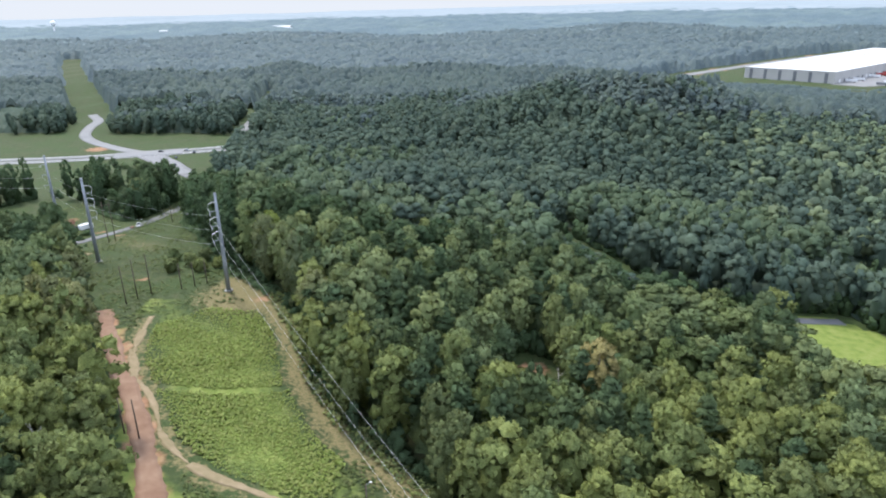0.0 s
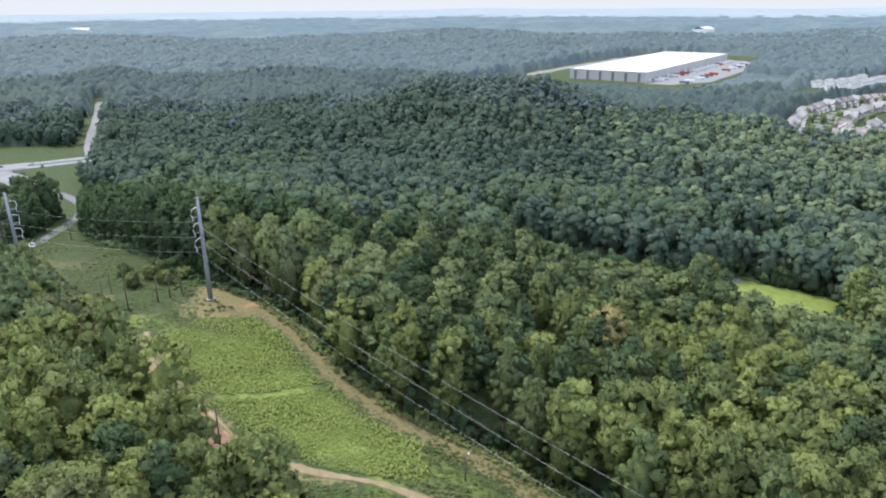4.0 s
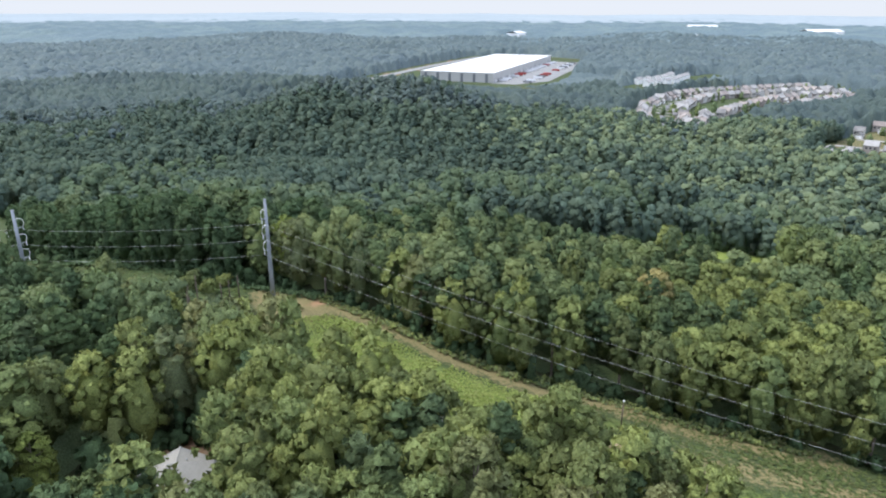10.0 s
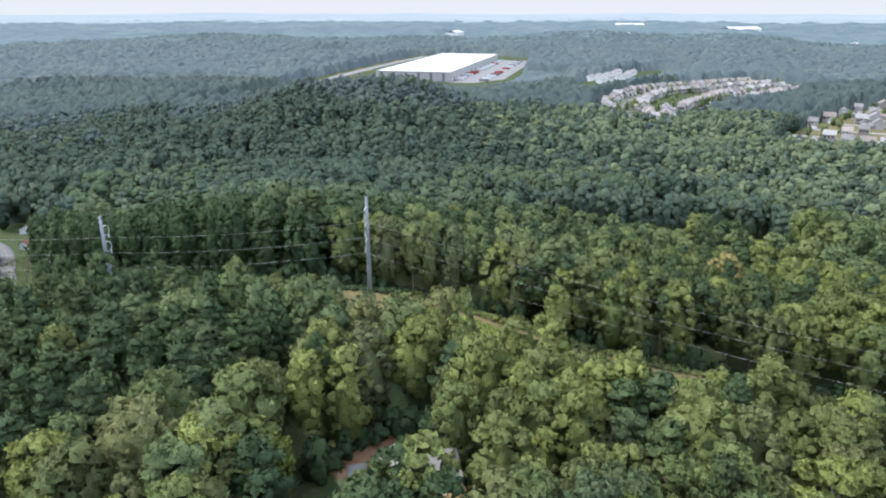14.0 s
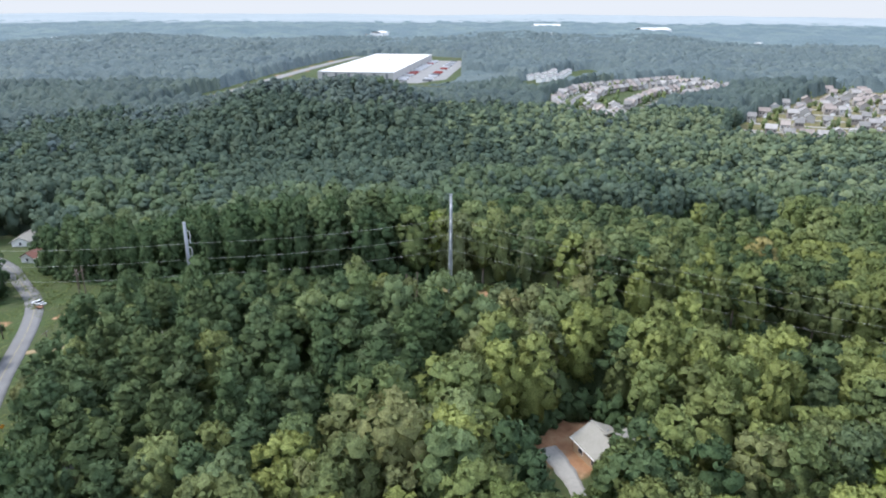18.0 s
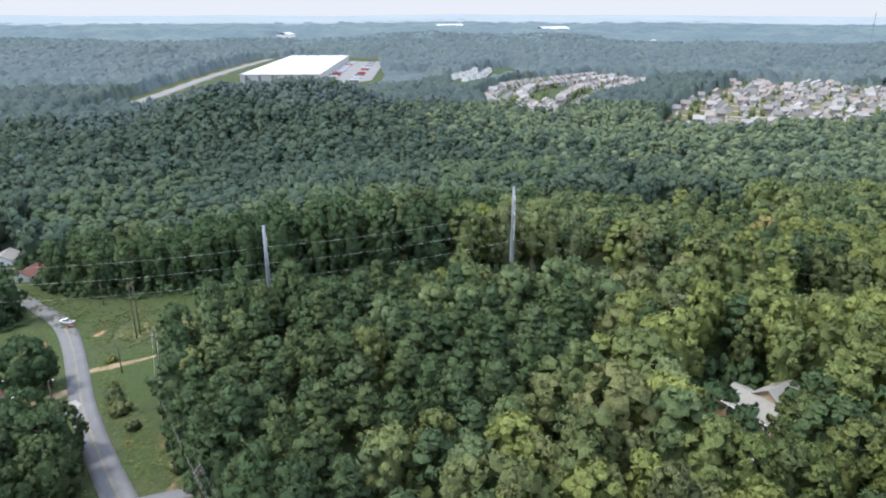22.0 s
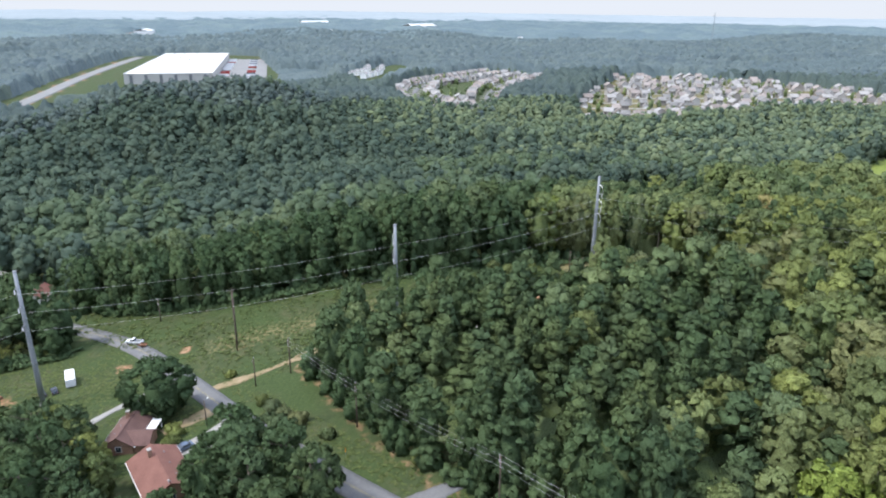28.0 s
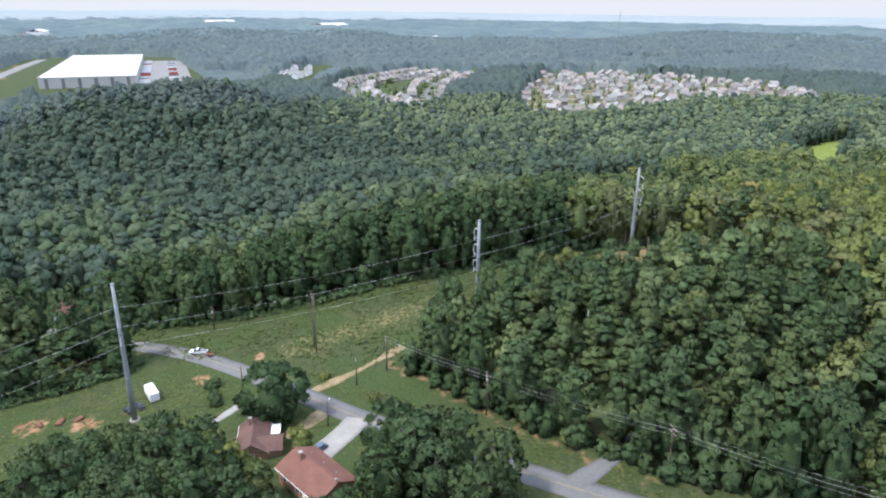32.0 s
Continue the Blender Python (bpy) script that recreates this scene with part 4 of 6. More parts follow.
wood("woodland_edge", np.where(lowgrown & ~shady)[0], skirt, LEAF, "leafy edge of the woods, green down to the ground")
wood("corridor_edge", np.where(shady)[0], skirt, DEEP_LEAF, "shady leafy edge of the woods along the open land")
rest &= ~lowgrown
# haze-tinted leaves take over from the plain ones with distance
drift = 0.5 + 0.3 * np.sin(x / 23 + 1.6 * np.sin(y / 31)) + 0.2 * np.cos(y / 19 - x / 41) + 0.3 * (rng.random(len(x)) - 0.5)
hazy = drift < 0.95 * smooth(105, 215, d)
# west block: tinted leaves stand for the cloud shade over it
hazy |= (x < -100) & (y > 150) & (rng.random(len(x)) < 0.7)
beyond = (y > 228) & (x > -135) & (rng.random(len(x)) < 0.8)
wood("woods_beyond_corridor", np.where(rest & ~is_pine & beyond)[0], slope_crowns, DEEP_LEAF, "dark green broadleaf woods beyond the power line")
rest &= ~(beyond & ~is_pine)
wood("broadleaf_woods", np.where(rest & ~is_pine & ~hazy)[0], near_leaf, LEAF, "dense green broadleaf woods on the slopes")
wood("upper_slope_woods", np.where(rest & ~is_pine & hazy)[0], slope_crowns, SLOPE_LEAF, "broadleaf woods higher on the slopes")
wood("pine_woods", np.where(rest & is_pine)[0], near_pine, PINE, "dark green pines among the broadleaf woods")
stems("woodland_trunks", np.where(rest & edge)[0], "pale bare trunks along the edges of the woods")

# shrubs and saplings under the edges
x, y = scatter(3.3, -260, 200, 30, 420)
near_open = openings(x + 3.5, y) | openings(x - 3.5, y) | openings(x, y + 3.5) | openings(x, y - 3.5)
x, y = x[near_open], y[near_open]
zz = ground(x, y)
tall, wide = 2.8 + 6.5 * rng.random(len(x)) ** 1.4, 1.6 + 1.4 * rng.random(len(x))
sapling = [(*crown(rng, 5, 2.2, 60, 0.4, 8, low=-0.05), 5, 2.2) for _ in range(5)]
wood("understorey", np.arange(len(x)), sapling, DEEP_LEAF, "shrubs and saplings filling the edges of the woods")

# woods of the middle distance, with haze put into their leaf colours
x, y = scatter(8.6, -420, 660, -80, 800)
d = line_dist(FLIGHT, x, y)
ok = (d >= 250) & (d < 640)
x, y, d = x[ok], y[ok], d[ok]
zz = ground(x, y)
is_pine = rng.random(len(x)) < 0.2
wide = 3.7 + 2.3 * rng.random(len(x)) ** 1.2
tall = 10.5 + 5 * rng.random(len(x)) + 1.2 * wide + 3.2 * np.sin(x / 34 + 1) * np.cos(y / 29) + 1.5 * np.sin(x / 13 + y / 17)
tall *= low_growth(x, y)
edge = openings(x + 8, y) | openings(x - 8, y) | openings(x, y + 8) | openings(x, y - 8)
wide[is_pine] *= 0.8
mid_leaf = [(*crown(rng, 19, 5.0, 75, 0.72, 13, low=0.3), 19, 5.0) for _ in range(8)]
far_leaf = [(*crown(rng, 19, 5.0, 34, 0.9, 10, low=0.3), 19, 5.0) for _ in range(6)]
mid_pine = [(*crown(rng, 20, 4.2, 60, 0.65, 8, True), 20, 4.2) for _ in range(4)]
mid_skirt = [(*crown(rng, 18, 5.0, 60, 0.6, 16, low=0.08), 18, 5.0) for _ in range(5)]
wood("hillside_edge", np.where(edge)[0], mid_skirt, HILL_LEAF, "leafy foot of the hillside woods along the openings")
# trees of the valley floor that get the brightened leaf colour
vale = rng.random(len(x)) < 0.9 * smooth(150, 290, x) * (1 - smooth(340, 520, y - 0.25 * x))
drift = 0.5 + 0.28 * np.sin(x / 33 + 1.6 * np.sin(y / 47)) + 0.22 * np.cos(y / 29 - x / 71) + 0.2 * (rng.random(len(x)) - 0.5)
# leaf material picked by distance, so painted haze grows farther off
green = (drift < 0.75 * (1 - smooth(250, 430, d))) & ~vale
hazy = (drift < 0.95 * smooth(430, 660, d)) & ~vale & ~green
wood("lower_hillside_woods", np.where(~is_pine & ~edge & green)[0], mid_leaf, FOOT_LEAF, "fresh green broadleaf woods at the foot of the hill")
wood("vale_woods", np.where(~is_pine & ~edge & vale)[0], far_leaf, VALE_LEAF, "lighter green broadleaf woods on the valley floor")
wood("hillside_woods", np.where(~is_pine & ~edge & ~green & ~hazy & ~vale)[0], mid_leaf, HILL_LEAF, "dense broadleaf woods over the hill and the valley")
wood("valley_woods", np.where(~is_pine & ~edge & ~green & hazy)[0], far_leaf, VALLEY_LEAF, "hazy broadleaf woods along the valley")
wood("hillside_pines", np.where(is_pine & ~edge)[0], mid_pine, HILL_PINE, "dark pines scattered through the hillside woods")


def canopy(name, step, cell, r0, r1, rise, dome, material, label, lift=0.0, under=False, below=False, spray=None):
    """Woods as one closed sheet of crowns: every crown is a dome round its own centre, with rough leaf edges; the sheet drops to the ground at openings."""
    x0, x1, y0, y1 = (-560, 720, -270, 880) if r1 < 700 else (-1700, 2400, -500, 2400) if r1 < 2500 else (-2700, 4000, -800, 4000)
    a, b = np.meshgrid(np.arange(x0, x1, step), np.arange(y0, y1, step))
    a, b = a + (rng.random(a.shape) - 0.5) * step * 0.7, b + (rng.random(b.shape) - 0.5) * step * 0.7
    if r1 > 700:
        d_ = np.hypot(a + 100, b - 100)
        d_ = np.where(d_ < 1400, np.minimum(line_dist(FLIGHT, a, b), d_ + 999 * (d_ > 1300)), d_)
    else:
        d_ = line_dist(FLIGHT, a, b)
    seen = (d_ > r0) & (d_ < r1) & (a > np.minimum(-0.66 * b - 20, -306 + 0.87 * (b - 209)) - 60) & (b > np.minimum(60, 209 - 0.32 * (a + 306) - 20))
    if below:
        seen = ((d_ <= 46) | ~((a > np.minimum(-0.66 * b - 20, -306 + 0.87 * (b - 209)) - 30) & (b > np.minimum(60, 209 - 0.32 * (a + 306) - 20)))) & (a > -520) & (a < 420) & (b > -260) & (b < 330)
    near, top_, hue = np.full(a.shape, 1e9), np.zeros(a.shape), np.zeros(a.shape)
    ia, ib = np.floor(a / cell).astype(int), np.floor(b / cell).astype(int)
    for da in (-1, 0, 1):
        for db in (-1, 0, 1):
            ka, kb = ia + da, ib + db
            h1 = np.modf(np.abs(np.sin(ka * 127.1 + kb * 311.7) * 43758.5453))[0]
            h2 = np.modf(np.abs(np.sin(ka * 269.5 + kb * 183.3) * 43758.5453))[0]
            h3 = np.modf(np.abs(np.sin(ka * 419.2 + kb * 371.9) * 43758.5453))[0]
            q = np.hypot((ka + h1) * cell - a, (kb + h2) * cell - b) / (0.75 + 0.5 * h3)
            less = q < near
            near, top_, hue = np.where(less, q, near), np.where(less, h3, top_), np.where(less, h1 * 0.5 + h2 * 0.5, hue)
    low_ = low_growth(a.ravel(), b.ravel()).reshape(a.shape)
    rise, dome = rise * low_, dome * np.maximum(low_, 0.3)
    z = ground(a, b) + lift + rise * (0.82 + 0.3 * top_) - dome * np.minimum(1.3, near / (0.6 * cell)) ** 2 + (0.22 if under else 0.1) * dome * rng.normal(size=a.shape)
    z += 2.6 * np.sin(a / 41 + 1) * np.cos(b / 37) + 1.6 * np.sin(a / 17 + b / 23)
    shut = openings(a, b)
    if under:
        for oa, ob in ((11, 0), (-11, 0), (0, 11), (0, -11)):
            shut |= openings(a + oa, b + ob)
        shut |= low_ < 0.9
    z = np.where(shut, ground(a, b) - 2.0, z)
    k = np.arange(a.size).reshape(a.shape)
    use = seen[:-1, :-1] & seen[1:, 1:] & seen[:-1, 1:] & seen[1:, :-1]
    f = np.stack([k[:-1, :-1][use], k[:-1, 1:][use], k[1:, 1:][use], k[1:, :-1][use]], -1)
    ids, f = np.unique(f, return_inverse=True)
    f = f.reshape(-1, 4)
    patch = 0.5 + 0.5 * np.sin(a / 90 + 1.7 * np.sin(b / 120)) * np.cos(b / 100)
    v = np.stack([a.ravel()[ids], b.ravel()[ids], z.ravel()[ids]], 1)
    tint = (0.4 * hue + 0.55 * patch).ravel()[ids]
    if spray:
        q = f[rng.random(len(f)) < spray[1]]
        w = rng.dirichlet((1, 1, 1, 1), len(q))
        p = (v[q] * w[:, :, None]).sum(1)
        nrm = np.cross(v[q[:, 2]] - v[q[:, 0]], v[q[:, 3]] - v[q[:, 1]])
        nrm /= np.linalg.norm(nrm, axis=1)[:, None]
        up = shut.ravel()[ids][q].any(1)
        p, nrm, q = p[~up], nrm[~up] + 0.3 * rng.normal(size=nrm[~up].shape), q[~up]
        nrm /= np.linalg.norm(nrm, axis=1)[:, None]
        e1 = np.cross(nrm, rng.normal(size=nrm.shape))
        e1 /= np.linalg.norm(e1, axis=1)[:, None]
        e2 = np.cross(nrm, e1)
        sz = spray[0] * (0.5 + rng.random((len(p), 1)))
        p = p + nrm * sz * 0.35
        quad = np.stack([p - e1 * sz, p - e2 * sz * 0.7, p + e1 * sz, p + e2 * sz * 0.7], 1).reshape(-1, 3)
        f = np.concatenate([f, np.arange(len(quad)).reshape(-1, 4) + len(v)])
        v, tint = np.concatenate([v, quad]), np.concatenate([tint, np.repeat(tint[q[:, 0]], 4)])
    tagged(new(name, mesh_of(name, v, f, material, True, tint)), label=label, category="woods", kind="stuff")


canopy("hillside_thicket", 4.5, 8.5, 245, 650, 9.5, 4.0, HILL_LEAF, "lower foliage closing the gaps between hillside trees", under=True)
canopy("near_thicket", 4.0, 7.5, 44, 252, 9.0, 3.6, SLOPE_LEAF, "lower foliage closing the gaps between the nearer trees", under=True)
canopy("woods_below", 5.0, 10.0, 0, 600, 18.0, 6.5, LEAF, "closed canopy of green woods under and behind the camera", below=True)
# each farther sheet has more haze in its leaf colour
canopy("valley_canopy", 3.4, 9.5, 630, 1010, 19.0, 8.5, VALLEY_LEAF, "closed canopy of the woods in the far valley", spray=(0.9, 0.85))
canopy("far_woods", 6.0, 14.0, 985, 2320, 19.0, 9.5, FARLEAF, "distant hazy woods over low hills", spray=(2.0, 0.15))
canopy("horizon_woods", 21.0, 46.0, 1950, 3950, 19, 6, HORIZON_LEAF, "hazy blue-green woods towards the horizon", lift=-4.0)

# ---- power lines ----


def sagging(name, a, b, sag, r, parent=None, label=""):
    """A wire between two points, hanging by sag in the middle."""
    bm = bmesh.new()
    a, b = Vector(a), Vector(b)
    n = 18
    tube(bm, [a.lerp(b, k / n) - Vector((0, 0, 4 * sag * (k / n) * (1 - k / n))) for k in range(n + 1)], r, 5)
    ob = finish(name, bm, WIRE, parent, "", True)
    return ob


LEVELS = (27.7, 22.8, 18.0)


def steel_pole(px_, py_, height, arm, levels, jumper, label):
    """A tapered steel pole with three arms; with jumper loops where the line turns."""
    z0 = gz(px_, py_)
    top = empty("transmission_pole", pose(px_, py_, z0), label=label, category="power pole", group="steel poles of the power line")
    bm = bmesh.new()
    tube(bm, [(0, 0, -0.5), (0, 0, height * 0.33), (0, 0, height * 0.66), (0, 0, height)], [0.78, 0.66, 0.53, 0.4], 12)
    part("shaft", bm, STEEL, top)
    for zj in (height * 0.33, height * 0.66):
        bm = bmesh.new()
        k = 0.7 if zj < height / 2 else 0.56
        tube(bm, [(0, 0, zj - 0.25), (0, 0, zj + 0.25)], [k, k], 12)
        part("joint_collar", bm, STEEL, top)
    bm = bmesh.new()
    tube(bm, [(0, 0, -0.1), (0, 0, 0.45)], [1.35, 1.35], 16)
    part("footing", bm, CONCRETE, top, "round concrete footing")
    bm = bmesh.new()
    tube(bm, [(0, 0, height), (0, 0, height + 0.12)], [0.5, 0.5], 12)
    part("cap", bm, STEEL, top)
    ends = []
    ax, ay = arm
    for lv in levels:
        tip = Vector((ax * 2.5, ay * 2.5, lv))
        bm = bmesh.new()
        tube(bm, [(ax * 0.4, ay * 0.4, lv - 0.15), tip], [0.17, 0.1], 8)
        arm_ob = part("arm", bm, STEEL, top)
        bm = bmesh.new()
        for k in range(7):
            c = Vector((ax * 2.5, ay * 2.5, lv - 0.12 - 0.16 * k))
            tube(bm, [c, c - Vector((0, 0, 0.07))], [0.17, 0.1], 8)
        part("insulator", bm, INSUL, arm_ob, "ribbed grey insulator")
        if jumper:
            bm = bmesh.new()
            tube(bm, [tip, tip + Vector((ax * 0.5, ay * 0.5, 0.9)), tip + Vector((ax * 0.2, ay * 0.2, 2.3)), tip + Vector((-ax * 1.2, -ay * 1.2, 2.9)), (ax * 0.4, ay * 0.4, lv + 2.7)], 0.09, 6)
            part("jumper_bracket", bm, WHITE, top, "pale looped jumper bracket")
        ends.append(Vector((px_, py_, z0)) + tip + Vector((0, 0, -1.2)))
    for k in range(8):
        bm = bmesh.new()
        box(bm, (-ax * 0.75, -ay * 0.75, 3 + k * 2.8), (0.25, 0.25, 0.05))
        part("step_bolt", bm, STEEL, top)
    return ends


S1 = steel_pole(-63.5, 204.0, 33.2, (-0.75, -0.66), LEVELS, True, "tall grey steel power pole at the bend of the line")
S2 = steel_pole(-126.2, 247.5, 33.4, (0.75, 0.66), LEVELS, True, "tall grey steel power pole in the mown corridor")
S3 = steel_pole(-182.1, 325.8, 38.6, (-0.8, -0.6), (34.5, 29.4, 24.3), False, "tall grey steel power pole on the lawn beside a trailer")
S0 = [Vector((44, 21, 20)), Vector((43.5, 20.5, 15.5)), Vector((43, 20, 11))]
S4 = [Vector((-252, 366, 28)), Vector((-251.5, 365.5, 23)), Vector((-251, 365, 18))]
bm = bmesh.new()
z0 = gz(43.2, 20.2)
tube(bm, [(43.2, 20.2, z0 - 0.5), (43.2, 20.2, 24)], [0.9, 0.5], 12)
tagged(finish("transmission_pole", bm, STEEL), label="grey steel power pole at the end of the clearing", category="power pole", group="steel poles of the power line")
z0 = gz(-251.6, 365.6)
bm = bmesh.new()
tube(bm, [(-251.6, 365.6, z0 - 0.5), (-251.6, 365.6, 31)], [0.9, 0.5], 12)
tagged(finish("transmission_pole", bm, STEEL), label="grey steel power pole beyond the lawn", category="power pole", group="steel poles of the power line")
for a, b, sag in ((S1, S0, 4.0), (S1, S2, 1.3), (S2, S3, 1.7), (S3, S4, 1.6)):
    for p, q in zip(a, b):
        tagged(sagging("conductor", p, q, sag, 0.02), label="light grey conductor slung between two steel poles", category="power line", group="conductors of the power line")


def wood_pole(px_, py_, h, label, cross=0, rz=0.0, lamp=False, can=False, group="wooden poles"):
    top = empty("utility_pole", pose(px_, py_, gz(px_, py_), 0, 0, rz), label=label, category="utility pole", group=group)
    bm = bmesh.new()
    tube(bm, [(0, 0, -0.5), (0, 0, h * 0.5), (0, 0, h)], [0.2, 0.17, 0.13], 8)
    part("pole", bm, WOODPOLE, top)
    for k in range(cross):
        bm = bmesh.new()
        box(bm, (0, 0.14, h - 0.5 - 1.1 * k), (2.4, 0.12, 0.14))
        c = part("cross_arm", bm, WOODPOLE, top)
        for s in (-1.05, -0.45, 0.45, 1.05):
            bm = bmesh.new()
            tube(bm, [(s, 0.14, h - 0.43 - 1.1 * k), (s, 0.14, h - 0.2 - 1.1 * k)], [0.07, 0.045], 6)
            part("insulator", bm, INSUL, c)
    if can:
        bm = bmesh.new()
        tube(bm, [(0.36, 0, h - 2.6), (0.36, 0, h - 1.7)], [0.24, 0.24], 10)
        part("transformer", bm, INSUL, top, "grey transformer can")
    if lamp:
        bm = bmesh.new()
        tube(bm, [(0, 0, h - 0.2), (0.7, 0, h + 0.1), (1.1, 0, h)], 0.05, 6)
        part("lamp_arm", bm, STEEL, top)
        bm = bmesh.new()
        box(bm, (1.25, 0, h - 0.03), (0.5, 0.28, 0.16), taper=0.8)
        part("lamp_head", bm, WHITE, top)
    return top


for gname, spots in (("tall poles of a three-pole structure", ((-91, 190.5, 12.8), (-89.6, 195.6, 13.2), (-86.6, 199.2, 14.0))),
                     ("short poles of a three-pole structure", ((-78.8, 204.3, 9.0), (-75.6, 207.6, 8.2), (-72.2, 209.8, 8.6)))):
    for a, b, h in spots:
        wood_pole(a, b, h, "bare dark wooden pole standing in the brush", group=gname)
for a, b, h in ((-60.2, 121.2, 9.8), (-63.8, 122.6, 9.0)):
    wood_pole(a, b, h, "dark wooden pole beside the red clay track", group="poles by the clay track")
TWIN = [(-143.0, 292.4, 19.2), (-140.6, 294.2, 19.2)]
for a, b, h in TWIN:
    wood_pole(a, b, h, "tall dark wooden pole, one of a pair in the grass", group="twin poles in the grass")
bm = bmesh.new()
za = gz(-141.8, 293.3) + 17.6
tube(bm, [(-144.2, 291.5, za), (-139.4, 295.1, za)], 0.12, 6)
tagged(finish("crossbeam", bm, WOODPOLE), label="wooden beam joining the twin poles near their tops", category="beam")
wood_pole(-11.2, 109, 6.3, "short wooden pole with a lamp in the straw-coloured grass", lamp=True, rz=40)
wood_pole(-159.2, 272.8, 8.2, "thin wooden utility pole beside the road", cross=1, rz=30, group="roadside poles")
wood_pole(-163.7, 305, 7.2, "thin wooden utility pole on the verge", group="roadside poles")
wood_pole(-178.3, 272.5, 7.0, "short wooden pole between two driveways", lamp=True, group="roadside poles")
wood_pole(-130, 336, 8.5, "wooden utility pole at the woods' edge", cross=1, rz=60, can=True, group="roadside poles")
wood_pole(-126, 358, 9.0, "wooden utility pole at the woods' edge", cross=1, rz=60, group="roadside poles")
ROADLINE = [(-151.5, 267, 10.5), (-170.5, 235, 11.5), (-188, 195, 12.5), (-200, 160, 12.5)]
for k, (a, b, h) in enumerate(ROADLINE):
    wood_pole(a, b, h, "wooden utility pole with a cross-arm between road and woods", cross=2, rz=27, can=k == 1, group="roadside line poles")
for (a, b, h), (c, d_, k) in zip(ROADLINE, ROADLINE[1:]):
    for s in (-1.0, 1.0):
        for dz in (0.3, 1.4):
            off = Vector((0.9 * s, 0.4 * s, 0))
            tagged(sagging("service_wire", Vector((a, b, gz(a, b) + h - dz)) + off, Vector((c, d_, gz(c, d_) + k - dz)) + off, 0.7, 0.011), label="thin wire along the woods' edge", category="power line", group="wires along the road")

# ---- houses near the road and in the woods ----


def gable(bm, c, length, width, eave, ridge, rz, over=0.5, thick=0.18, mat=0):
    """Two roof slopes with thickness; the ridge runs along local x."""
    m = pose(*c, 0, 0, rz)
    hl, hw = length / 2 + over, width / 2 + over
    drop = (ridge - eave) * over / (width / 2)
    for s in (1, -1):
        q = [(-hl, s * hw, eave - drop), (hl, s * hw, eave - drop), (hl, 0, ridge), (-hl, 0, ridge)]
        lo = [bm.verts.new(m @ Vector(p)) for p in q]
        hi = [bm.verts.new(m @ (Vector(p) + Vector((0, 0, thick)))) for p in q]
        for f in (hi if s < 0 else hi[::-1], lo[::-1] if s < 0 else lo):
            bm.faces.new(f[::-1]).material_index = mat
        for i in range(4):
            j = (i + 1) % 4
            bm.faces.new((lo[i], lo[j], hi[j], hi[i])).material_index = mat


def gable_walls(bm, c, length, width, eave, ridge, rz, base=-1.0):
    m = pose(*c, 0, 0, rz)
    hl, hw = length / 2, width / 2
    outline = [(-hw, base), (hw, base), (hw, eave), (0, ridge - 0.02), (-hw, eave)]
    a = [bm.verts.new(m @ Vector((-hl, y_, z_))) for y_, z_ in outline]
    b = [bm.verts.new(m @ Vector((hl, y_, z_))) for y_, z_ in outline]
    bm.faces.new(a[::-1])
    bm.faces.new(b)
    for i in range(5):
        j = (i + 1) % 5
        bm.faces.new((a[i], a[j], b[j], b[i]))


def window(parent, m, x_, y_, z_, w, h, facing):
    """A framed pane set into a wall; facing 0: along x, 90: along y."""
    bm = bmesh.new()
    box(bm, (0, 0, 0), (w + 0.2, 0.1, h + 0.2))
    fr = part("window", bm, WHITE, parent, "white-framed window")
    fr.matrix_local = m @ pose(x_, y_, z_, 0, 0, facing)
    bm = bmesh.new()
    for sx_ in (-1, 1):
        box(bm, (sx_ * w / 4, -0.06, 0), (w / 2 - 0.06, 0.05, h))
    part("pane", bm, GLASS, fr)


